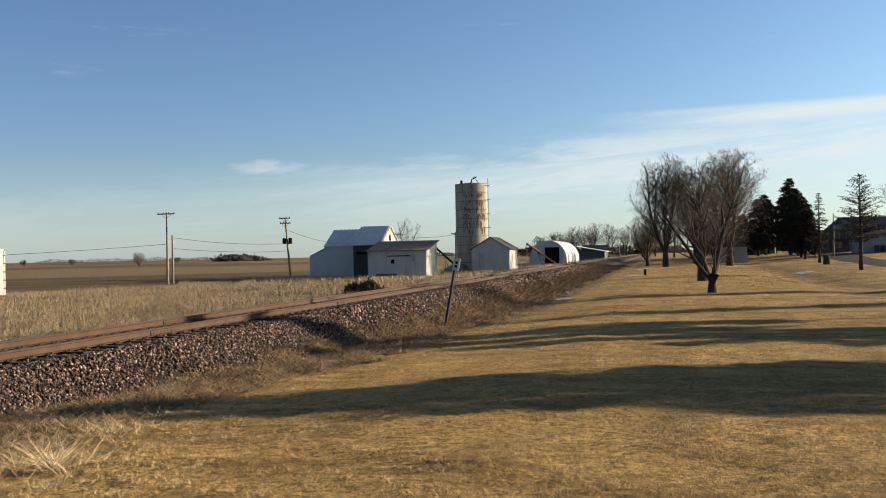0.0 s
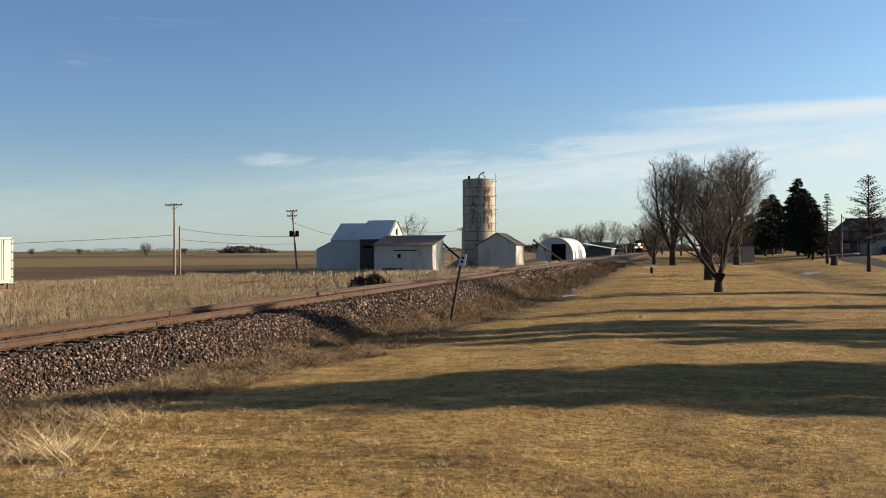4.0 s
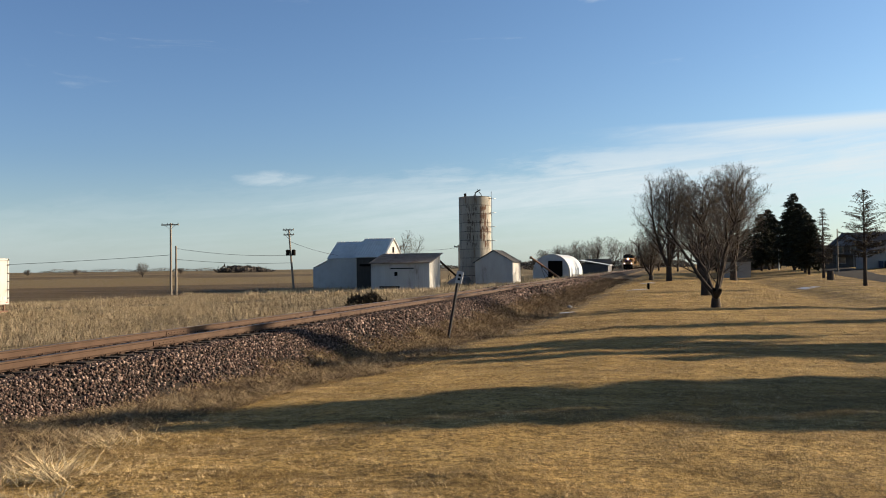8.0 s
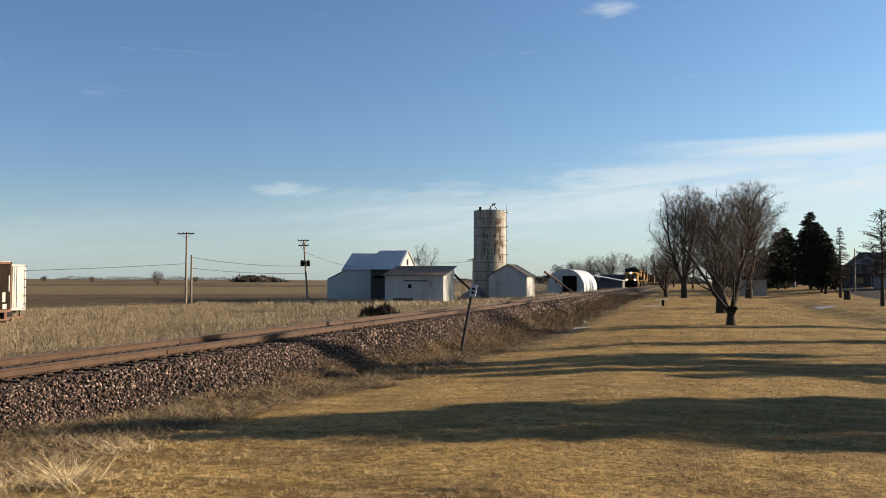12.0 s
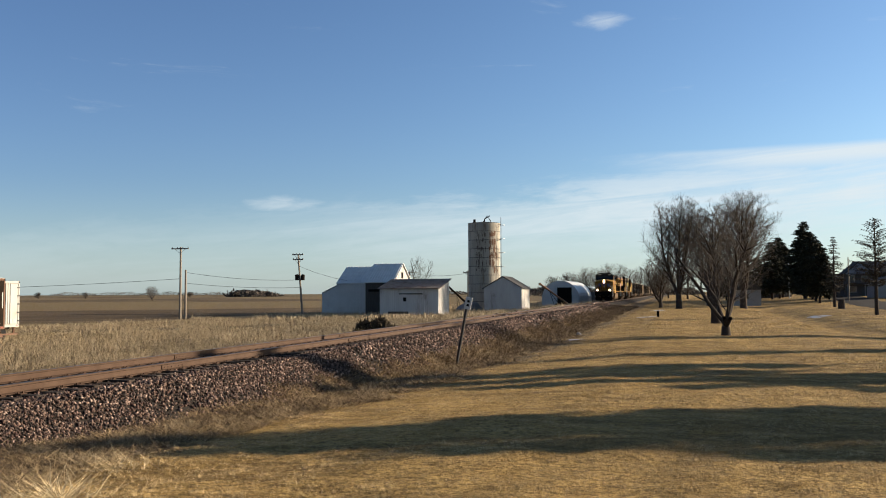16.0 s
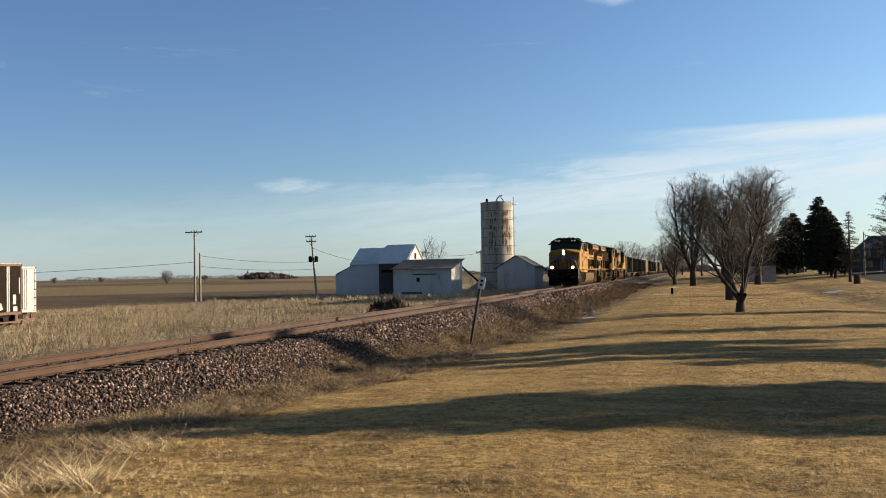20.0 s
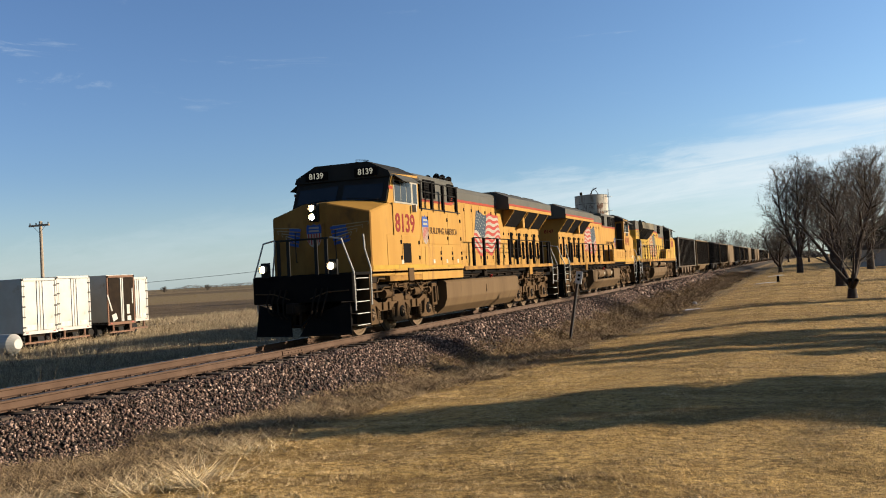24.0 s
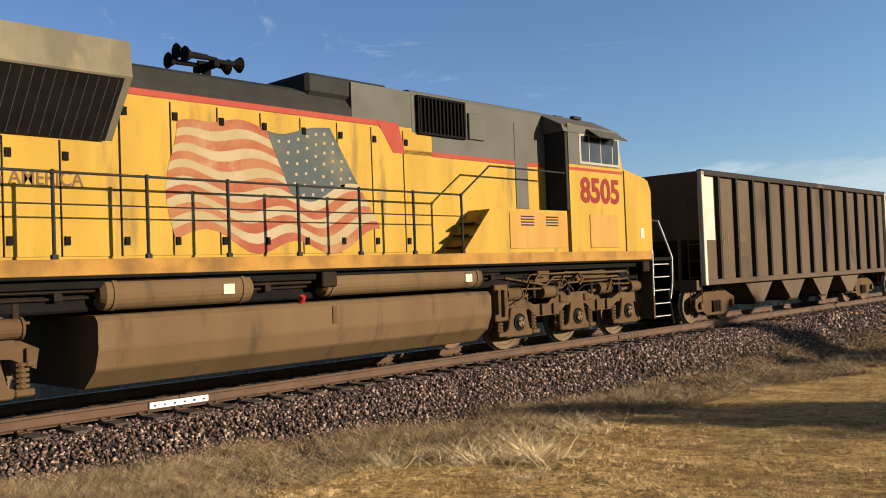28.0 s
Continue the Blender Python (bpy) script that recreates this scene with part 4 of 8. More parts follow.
def horn(owner, x, y, z):
    bm = Tube((x, y, z), (x, y, z + 0.14), 0.05, sides=8)
    for k, (dx, d, h) in enumerate([(-0.16, 1, 0.2), (0.0, 1, 0.26), (0.16, 1, 0.2), (-0.1, -1, 0.2), (0.12, -1, 0.22)]):
        tube(bm, (x + dx, y - d * 0.02, z + h), (x + dx, y + d * 0.26, z + h), 0.022, 0.03, sides=8)
        tube(bm, (x + dx, y + d * 0.26, z + h), (x + dx, y + d * 0.34, z + h), 0.03, 0.085, sides=10)
    box(bm, x - 0.2, x + 0.2, y - 0.03, y + 0.03, z + 0.12, z + 0.18)
    bm.transform(Matrix.Translation((x, y, z)) @ Matrix.Scale(1.5, 4) @ Matrix.Translation((-x, -y, -z)))
    part("horn", bm, "loco_black", owner, "black five-chime air horn")


def hood_shell(bm, half, z0, z1, y0, y1, r=0.16):
    o = [(-half, z0), (half, z0), (half, z1 - r), (half - r * 0.4, z1 - r * 0.28), (half - r, z1), (-half + r, z1), (-half + r * 0.4, z1 - r * 0.28), (-half, z1 - r)]
    return prism(bm, o, "y", y0, y1)


def lamp(owner, face, at, r, name="headlight"):
    m = facing(face, at)
    bm = lathe_x(bmesh.new(), [(-0.08, r * 1.2), (0.10, r * 1.3), (0.10, r * 1.12), (-0.005, r * 1.02)], 18)
    bm.transform(m @ Matrix.Rotation(-math.pi / 2, 4, "Y"))
    h = part(name, bm, "loco_dark", owner)
    bm = bmesh.new()
    bmesh.ops.create_cone(bm, cap_ends=True, segments=18, radius1=r, radius2=r, depth=0.02, matrix=m @ Matrix.Translation((0, 0, 0.008)))
    part("lens", bm, "headlight" if name != "rear_light" else "cab_glass", h, "lit lamp glass" if name != "rear_light" else "")


def air_tank(owner, x, y0, y1, z, r):
    bm = Tube((x, y0, z), (x, y1, z), r, sides=20)
    tube(bm, (x, y0 - 0.06, z), (x, y0, z), r * 0.7, r, sides=20)
    tube(bm, (x, y1, z), (x, y1 + 0.06, z), r, r * 0.7, sides=20)
    for y in (y0 + 0.12, y1 - 0.12):
        tube(bm, (x, y - 0.03, z), (x, y + 0.03, z), r + 0.012, sides=20)
    t = part("air_tank", bm, "dusty_tank", owner)
    s = 1 if x > 0 else -1
    part("tank_tag", Box(min(x + s * r * 0.98, x + s * (r + 0.006)), max(x + s * r * 0.98, x + s * (r + 0.006)), y0 + 0.3, y0 + 0.48, z - 0.07, z + 0.07), "pale_paint", t)


def sheet(name, pts, thick, material, parent, label=""):
    """A flat plate through four corners, with thickness."""
    bm = bmesh.new()
    bm.faces.new([bm.verts.new(p) for p in pts])
    bm.normal_update()
    n = bm.faces[:][0].normal.copy()
    g = bmesh.ops.extrude_face_region(bm, geom=bm.faces[:])
    bmesh.ops.translate(bm, verts=[v for v in g["geom"] if isinstance(v, bmesh.types.BMVert)], vec=-n * thick)
    bmesh.ops.recalc_face_normals(bm, faces=bm.faces)
    return part(name, bm, material, parent, label)


def cab_window(owner, s, x, panes, z0, z1, shade_y):
    y0, y1 = min(a for a, b in panes), max(b for a, b in panes)
    f = part("cab_window", Box(min(x, x + s * 0.012), max(x, x + s * 0.012), y0 - 0.05, y1 + 0.05, z0 - 0.05, z1 + 0.05), "flag_white", owner, "white-framed cab side window")
    for a, b in panes:
        part("pane", Box(min(x + s * 0.012, x + s * 0.018), max(x + s * 0.012, x + s * 0.018), a + 0.02, b - 0.02, z0, z1), "cab_glass", f)
    sheet("sun_shade", [(x + s * 0.03, shade_y[0], z1 + 0.16), (x + s * 0.03, shade_y[1], z1 + 0.16), (x + s * 0.32, shade_y[1], z1 - 0.04), (x + s * 0.32, shade_y[0], z1 - 0.04)],
          0.02, "loco_grey", f, "grey sun shade over the window")


# ---------------------------------------------------------------- locomotives
def underframe(loco, length, sill_z, body_y):
    part("underframe", Box(-1.2, 1.2, 1.0, length - 1.0, 1.25, 1.62, 0.03), "loco_black", loco)
    part("deck", Box(-1.53, 1.53, 0.75, length - 0.75, 1.66, 1.74, 0.01), "loco_black", loco)
    for s in (-1, 1):
        part("side_sill", Box(min(s * 1.50, s * 1.54), max(s * 1.50, s * 1.54), body_y[0], body_y[1], sill_z[0], sill_z[1], 0.006), "loco_sill", loco, "worn yellow side sill")
        bm = bmesh.new()
        path_tube(bm, [(s * 1.3, 7.0, 1.52), (s * 1.3, 10.0, 1.50), (s * 1.3, length - 6.5, 1.52)], 0.03)
        path_tube(bm, [(s * 1.24, 6.0, 1.42), (s * 1.24, 11.0, 1.44), (s * 1.24, length - 5.5, 1.42)], 0.02)
        for k in range(9):
            y = 7.2 + k * (length - 14.4) / 8
            box(bm, s * 1.27 - 0.05, s * 1.27 + 0.05, y - 0.05, y + 0.05, 1.40, 1.62)
        part("pipe_run", bm, "dirty_black", loco)
        for k in range(3):
            y = 1.9 + k * (length - 3.8) / 2
            part("frame_gusset", Box(min(s * 1.2, s * 1.5), max(s * 1.2, s * 1.5), y - 0.15, y + 0.15, 1.42, 1.66, 0.02), "dirty_black", loco)
        part("cable_duct", Box(min(s * 1.28, s * 1.40), max(s * 1.28, s * 1.40), 2.2, length - 2.2, 1.54, 1.64, 0.01), "loco_black", loco)
    rnd = random.Random(int(length * 10))
    for s in (-1, 1):
        for yc in (4.28, length - 4.28):
            bm = bmesh.new()
            for k in range(7):
                a, z, xx = yc + rnd.uniform(-2.0, 0.2), rnd.uniform(1.12, 1.55), s * rnd.uniform(1.18, 1.40)
                b = a + rnd.uniform(0.9, 2.2)
                path_tube(bm, [(xx, a, z - rnd.uniform(0.0, 0.25)), (xx, a + 0.12, z), (xx, (a + b) / 2, z - rnd.uniform(0, 0.05)), (xx, b - 0.15, z), (xx, b, z - rnd.uniform(0.05, 0.3))], rnd.uniform(0.014, 0.030), 5)
            for k in range(5):
                a, z, xx = yc + rnd.uniform(-1.9, 1.7), rnd.uniform(1.15, 1.5), s * rnd.uniform(1.16, 1.32)
                box(bm, xx - 0.06, xx + 0.06, a - rnd.uniform(0.06, 0.2), a + rnd.uniform(0.06, 0.2), z - 0.09, z + rnd.uniform(0.02, 0.1), 0.01)
            tagged(part("brake_rigging", bm, "dusty_steel", loco, "dusty brake pipes and levers over the truck"), kind="stuff")
        part("jacking_pad", Box(min(s * 1.50, s * 1.56), max(s * 1.50, s * 1.56), length - 5.6, length - 5.2, 1.36, 1.74, 0.012), "loco_sill", loco)
    for y, d in ((0.0, -1), (length, 1)):
        coupler(loco, y, d)
        bm = Box(-1.5, 1.5, min(y - d * 0.62, y - d * 0.78), max(y - d * 0.62, y - d * 0.78), 1.0, 1.72, 0.02)
        pl = part("pilot", bm, "loco_black", loco)
        for s in (-1, 1):                 # the plough's two swept blades, cut away under the coupler
            blade = [(s * 0.30, y - d * 0.55, 0.66), (s * 1.36, y - d * 0.72, 0.98), (s * 1.42, y - d * 0.62, 0.16), (s * 0.12, y - d * 0.26, 0.16)]
            sheet("snow_plough", blade[::s], 0.04, "loco_black", pl, "black snow plough blade")
            part("plough_lip", path_tube(bmesh.new(), [(s * 1.42, y - d * 0.60, 0.17), (s * 0.12, y - d * 0.24, 0.17)], 0.025), "dirty_black", pl)
            part("uncoupling_lever", path_tube(bmesh.new(), [(s * 1.4, y - d * 0.58, 1.28), (s * 0.8, y - d * 0.52, 1.26), (s * 0.3, y - d * 0.5, 1.1)], 0.018), "dusty_steel", pl)
        for k in (-0.95, -0.80, -0.62, -0.45, 0.45, 0.62, 0.80):
            part("air_hose", path_tube(bmesh.new(), [(k, y - d * 0.6, 1.36), (k, y - d * 0.40, 1.05), (k * 0.9, y - d * 0.34, 0.62 + 0.2 * abs(k)), (k * 0.8, y - d * 0.42, 0.5 + 0.2 * abs(k))], 0.026), "dirty_black", pl)
        for s in (-1, 1):
            a, b = sorted((y - d * 0.80, y - d * 1.62))
            steps(loco, s, a, b)
            hand_iron(loco, [(s * 1.47, y - d * 0.80, 0.75), (s * 1.50, y - d * 0.74, 1.2), (s * 1.50, y - d * 0.72, 1.75), (s * 1.18, y - d * 0.72, 2.62), (s * 0.85, y - d * 0.72, 2.68)], 0.024)
            hand_iron(loco, [(s * 1.51, y - d * 1.66, 0.85), (s * 1.52, y - d * 1.66, 1.85), (s * 1.40, y - d * 1.60, 2.35), (s * 1.38, y - d * 1.60, 2.75)], 0.024)
        for x in (-0.72, -0.42, 0.42, 0.72):
            part("end_post", Box(x - 0.05, x + 0.05, min(y - d * 0.70, y - d * 0.74), max(y - d * 0.70, y - d * 0.74), 1.70, 2.66, 0.008), "loco_dark", loco)
        part("end_rail", Box(-0.8, 0.8, min(y - d * 0.70, y - d * 0.735), max(y - d * 0.70, y - d * 0.735), 2.64, 2.69, 0.01), "loco_dark", loco)


def fuel_tank(loco, y0, y1, zt, recess=0):
    """recess: the side (-1 or 1) whose top is cut back for air tanks, or 0."""
    def half(s):
        if s == recess:
            return [(s * 1.0, zt), (s * 1.0, 0.82), (s * 1.50, 0.80), (s * 1.50, 0.70), (s * 1.12, 0.26)]
        return [(s * 1.42, zt), (s * 1.50, zt - 0.08), (s * 1.50, 0.78), (s * 1.40, 0.52), (s * 1.08, 0.27)]
    bm = Prism(half(1) + half(-1)[::-1], "y", y0, y1)
    bmesh.ops.bevel(bm, geom=[e for e in bm.edges if abs(e.verts[0].co.y - e.verts[1].co.y) > 1], offset=0.02, segments=1, affect="EDGES")
    t = part("fuel_tank", bm, "dusty_tank", loco, "dust-covered angular fuel tank")
    if recess:
        for a, b in ((y0 + 0.01, y0 + 1.95), (y1 - 1.15, y1 - 0.01)):
            o = [(recess * 0.99, zt), (recess * 1.44, zt), (recess * 1.495, zt - 0.06), (recess * 1.495, 0.74), (recess * 0.99, 0.74)]
            part("tank_cheek", Prism(o, "y", a, b), "dusty_tank", t)
    for s in (-1, 1):
        part("tank_gauge", Box(min(s * 1.50, s * 1.515), max(s * 1.50, s * 1.515), (y0 + y1) / 2 - 0.05, (y0 + y1) / 2 + 0.03, 0.85, 1.12), "dirty_black" if s == recess else "dusty_steel", t)
        bm = Box(min(s * 1.1, s * 1.3), max(s * 1.1, s * 1.3), y0 - 0.75, y0 - 0.35, 0.6, 1.3, 0.02)
        tube(bm, (s * 1.32, y0 - 0.6, 0.7), (s * 1.32, y0 - 0.6, 1.2), 0.06, sides=8)
        tube(bm, (s * 1.32, y0 - 0.42, 0.75), (s * 1.32, y0 - 0.42, 1.2), 0.05, sides=8)
        part("air_dryer", bm, "dusty_steel", loco)
        box_y = y1 - 0.6
        part("fuel_filler", Tube((s * 1.38, box_y - 2.6, zt - 0.02), (s * 1.46, box_y - 2.6, zt + 0.1), 0.05, sides=10), "reflector_red", t, "red fuel filler cap")
    return t


def number_board(owner, face, at, text):
    m = facing(face, at)
    bm = Box(-0.36, 0.36, -0.12, 0.12, -0.04, 0.02, 0.01)
    bm.transform(m)
    b = part("number_board", bm, "loco_black", owner, "black board with pale lit numerals")
    words("numerals", text, 0.24, face, (m @ Vector((0, 0, 0.022))), "number_glow", b, bold=0.004, deep=0.002)


def wide_loco(text, yellow, near):
    """A six-axle road engine with a full-width nose and a winged radiator. near: which side faces the lawn (1: its left)."""
    L = 22.3
    loco = thing("locomotive", pose(0, 0, 0), "yellow and grey diesel locomotive with a painted flag and red numbers", "locomotive", "locomotives of the train")
    underframe(loco, L, (1.67, 1.80), (8.9, 20.6))
    for yc, fl in ((4.27, False), (L - 4.27, True)):
        loco_truck(loco, yc, "ge", near < 0)
    fuel_tank(loco, 7.15, 15.1, 1.36, recess=-1)
    for a, b in ((9.5, 11.25), (11.6, 13.6)):
        air_tank(loco, -1.26, a, b, 1.12, 0.245)
        for y in (a + 0.25, b - 0.25):
            part("tank_foot", Box(-1.46, -1.06, y - 0.10, y + 0.10, 0.80, 0.93, 0.01), "loco_black", loco)
    lower = set(loco.children_recursive)
    # nose: full width, with a ridge down the middle of its front
    bm = bmesh.new()
    low = [bm.verts.new(p) for p in [(-1.53, 1.92, 1.60), (-0.34, 1.60, 1.60), (0.34, 1.60, 1.60), (1.53, 1.92, 1.60), (1.53, 3.45, 1.60), (-1.53, 3.45, 1.60)]]
    top = [bm.verts.new(p) for p in [(-1.53, 1.95, 3.36), (-0.34, 1.66, 3.66), (0.34, 1.66, 3.66), (1.53, 1.95, 3.36), (1.53, 3.45, 3.72), (-1.53, 3.45, 3.72)]]
    mid = [bm.verts.new(p) for p in [(-0.34, 3.05, 3.82), (0.34, 3.05, 3.82)]]
    for i in range(6):
        if i != 4:
            bm.faces.new((low[i], low[(i + 1) % 6], top[(i + 1) % 6], top[i]))
    bm.faces.new((low[4], low[5], top[5], top[4]))
    bm.faces.new(low[::-1])
    bm.faces.new((top[1], top[2], mid[1], mid[0]))
    bm.faces.new((top[2], top[3], top[4], mid[1]))
    bm.faces.new((top[5], top[0], top[1], mid[0]))
    bm.faces.new((mid[0], mid[1], top[4], top[5]))
    bmesh.ops.recalc_face_normals(bm, faces=bm.faces)
    bmesh.ops.bevel(bm, geom=bm.edges[:], offset=0.03, segments=1, affect="EDGES")
    # forward faces take the paint that holds their shade and grime
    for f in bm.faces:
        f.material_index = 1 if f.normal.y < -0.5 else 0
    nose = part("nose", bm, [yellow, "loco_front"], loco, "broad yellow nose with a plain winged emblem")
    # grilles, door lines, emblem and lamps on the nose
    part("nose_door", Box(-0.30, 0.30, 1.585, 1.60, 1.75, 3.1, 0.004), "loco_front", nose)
    bm = Box(-0.15, 0.15, 1.57, 1.70, 3.16, 3.66, 0.03)
    part("light_housing", bm, "loco_dark", nose)
    for z in (3.53, 3.29):
        lamp(loco, "-y", (0, 1.56, z), 0.085)
    for s in (-1, 1):
        def on_nose(u, z, out):
            return (s * (0.34 + u * 1.19), 1.60 + u * 0.32 + (z - 1.6) * 0.02 - out, z)
        # spread wing: blue roots, long pale-edged feathers
        for k in range(5):
            z = 3.02 - 0.105 * k
            tip_u, root = 0.97 - 0.13 * k, 0.10 + 0.02 * k
            rise = 0.06 + 0.02 * k
            q = [(root, z - 0.10), (root + 0.34, z - 0.07 + rise * 0.4), (root + 0.36, z + rise * 0.4), (root, z - 0.02)]
            sheet("emblem_wing", [on_nose(u, h, 0.012) for u, h in (q if s > 0 else q[::-1])], 0.005, "emblem_blue", nose, "plain blue wing shape")
            q = [(root + 0.05, z - 0.012), (tip_u, z + rise), (tip_u - 0.01, z + rise + 0.022), (root + 0.05, z + 0.012)]
            sheet("emblem_line", [on_nose(u, h, 0.017) for u, h in (q if s > 0 else q[::-1])], 0.004, "dull_white", nose)
            q = [(tip_u - 0.012, z + rise), (tip_u - 0.04, z + rise - 0.085), (tip_u - 0.02, z + rise - 0.085), (tip_u, z + rise + 0.01)]
            sheet("emblem_line", [on_nose(u, h, 0.017) for u, h in (q if s < 0 else q[::-1])], 0.004, "dull_white", nose)
        lamp(loco, "-y", (s * 1.02, 0.62, 1.93), 0.09, "ditch_light")
        part("ditch_bracket", Box(s * 1.02 - 0.12, s * 1.02 + 0.12, 0.66, 0.76, 1.70, 2.1, 0.01), "loco_dark", loco)
        hand_iron(loco, [(s * 0.62, 1.72, 2.9), (s * 0.62, 1.62, 2.9), (s * 0.62, 1.62, 2.1), (s * 0.62, 1.72, 2.1)], 0.015, "loco_dark")
        part("sill_stripe", Box(min(s * 1.53, s * 1.537), max(s * 1.53, s * 1.537), 1.98, 8.82, 1.78, 1.90), "loco_lemon", nose)
    shield(nose, "-y", (0, 1.575, 2.78), 0.46, 0.62)
    # cab
    prof = [(3.35, 3.60), (3.05, 3.66), (3.46, 4.50), (5.30, 4.58), (5.30, 1.60), (3.35, 1.60)]
    cab = part("cab", Prism([(a, b) for a, b in prof], "x", -1.53, 1.53), yellow, loco)
    roof = bmesh.new()
    sec = [(-1.56, 4.42), (-1.50, 4.58), (-0.85, 4.90), (0.85, 4.90), (1.50, 4.58), (1.56, 4.42)]
    prism(roof, sec, "y", 3.30, 5.40)
    r = part("cab_roof", roof, "loco_dark", loco)
    bm = bmesh.new()
    for k in range(5):
        box(bm, -0.7 + k * 0.3, -0.55 + k * 0.3, 3.8 + 0.3 * (k % 3), 4.2 + 0.3 * (k % 3), 4.90, 4.96 + 0.02 * (k % 2), 0.01)
    path_tube(bm, [(0.4, 3.5, 4.90), (0.4, 3.5, 5.0), (0.8, 3.5, 4.95)], 0.012)
    part("roof_aerials", bm, "loco_dark", r)
    # windscreen band and its two panes
    fw = [(-1.5, 3.055, 3.70), (1.5, 3.055, 3.70), (1.5, 3.43, 4.47), (-1.5, 3.43, 4.47)]
    band = sheet("windscreen_band", [(a, b - 0.03, c) for a, b, c in fw], 0.02, "loco_dark", cab, "dark grey windscreen surround")
    for s in (-1, 1):
        q = [(s * 0.10, 3.06), (s * 1.36, 3.06), (s * 1.36, 3.36), (s * 0.10, 3.36)]
        zs = (3.77, 3.77, 4.22, 4.26)
        pts = [(a, 3.055 + (z - 3.70) * 0.487 - 0.05, z) for (a, b), z in zip(q, zs)]
        sheet("windscreen", pts if s > 0 else pts[::-1], 0.012, "cab_glass", band, "dark windscreen pane")
        number_board(loco, "-y", (s * 0.80, 3.27, 4.60), text)
        hand_iron(loco, [(s * 0.3, 2.95, 3.86), (s * 1.3, 2.95, 3.76)], 0.012, "loco_dark")
    for s in (-1, 1):
        cab_window(cab, s, s * 1.53, [(3.55, 3.98), (3.98, 4.38), (4.38, 4.74), (4.84, 5.16)], 3.72, 4.30, (3.5, 4.75))
        face = "+x" if s > 0 else "-x"
        part("cab_stripe", Box(min(s * 1.53, s * 1.534), max(s * 1.53, s * 1.534), 3.2, 3.46, 4.05, 4.14), "loco_red", cab)
        words("road_number", text, 0.74, face, (s * 1.534, 4.22, 3.08), "number_red", cab, "large red road number", bold=0.015, squeeze=0.94)
        part("mirror", Box(min(s * 1.56, s * 1.70), max(s * 1.56, s * 1.70), 4.70, 4.74, 3.44, 3.66, 0.008), "rail_white", cab, "white cab mirror")
    for y in (3.44, 4.77):
        bm = bmesh.new()
        for j in range(9):
            box(bm, -1.553, -1.54, y - 0.40, y + 0.40, 2.06 + j * 0.052, 2.085 + j * 0.052)
        part("cab_louvre", bm, "loco_sill", cab)
    part("nose_label", Box(-1.548, -1.53, 2.55, 2.78, 1.95, 2.16), "pale_paint", nose)
    # full-width equipment cabin on the left, plain on the right with steps
    c = part("equipment_cabin", Box(-0.5, 1.53, 5.31, 8.86, 1.42, 3.58, 0.012), yellow, loco)
    part("cabin_roof", Box(-0.5, 1.53, 5.31, 8.86, 3.585, 3.62), "loco_dark", c)
    doors(c, 1, 1.53, [(5.4, 5.95), (5.95, 7.6), (7.6, 8.8)], 2.52, 3.52, yellow)
    doors(c, 1, 1.53, [(5.6, 6.95), (6.95, 7.95), (7.95, 8.82)], 1.86, 2.44, yellow)
    for y in (3.9, 6.3, 7.4, 8.4):
        part("lift_label", Box(1.53, 1.546, y - 0.07, y + 0.07, 1.92, 2.04), "pale_paint", c)
    doors(loco, 1, 1.53, [(2.9, 3.9), (3.9, 5.2)], 1.90, 2.75, yellow)
    part("cab_vent", Box(1.53, 1.55, 3.98, 4.52, 1.95, 2.52), "loco_black", loco, "black louvred vent")
    part("jack_pad", Box(1.53, 1.57, 4.25, 4.62, 1.42, 1.80, 0.01), "dusty_steel", loco)
    part("cab_skirt", Box(0.0, 1.53, 3.0, 5.31, 1.44, 1.60, 0.01), "loco_sill", loco)
    words("lettering", "BUILDING AMERICA", 0.29, "+x", (1.547, 7.22, 2.93), "lettering", c, bold=0.003, squeeze=0.92)
    shield(c, "+x", (1.545, 5.68, 2.95), 0.50, 0.86)
    walkway_rail(loco, 1, 1.50, [5.5, 6.45, 7.4, 8.6], 3.32, 4.45, 0.12, "loco_black", "loco_dark")
    # right side of the forward hood
    for a, b in ((1.9, 3.2), (3.2, 5.2)):
        doors(loco, -1, -1.53, [(a + 0.1, b)], 1.9, 2.64, yellow)
    bx = part("battery_box", Box(-1.52, -0.98, 5.31, 9.3, 1.75, 2.55, 0.02), yellow, loco)
    for k in range(3):
        y = 5.7 + 0.95 * k
        bm = bmesh.new()
        for j in range(7):
            box(bm, -1.535, -1.52, y, y + 0.5, 2.0 + j * 0.06, 2.03 + j * 0.06)
        part("box_louvre", bm, "loco_sill", bx)
    words("lettering", "BUILDING AMERICA", 0.26, "-x", (-0.984, 7.6, 2.98), "lettering", loco, bold=0.003, squeeze=0.95)
    shield(loco, "-x", (-0.985, 5.72, 3.0), 0.46, 0.72)
    part("cab_back_door", Box(-1.40, -1.05, 5.30, 5.32, 2.55, 4.3, 0.01), "loco_dark", cab)
    hand_iron(loco, [(-1.52, 5.6, 3.18), (-1.52, 8.6, 3.18), (-1.52, 9.6, 2.78)], 0.02, "loco_dark")
    # hood: forward part with intakes, engine part, radiator part
    bm = hood_shell(bmesh.new(), 0.98, 1.74, 4.10, 5.31, 14.5, 0.01)
    part("hood", bm, yellow, loco)
    bm = hood_shell(bmesh.new(), 0.985, 3.98, 4.82, 5.31, 9.75, 0.10)
    fwd = part("hood_top", bm, "loco_grey", loco)
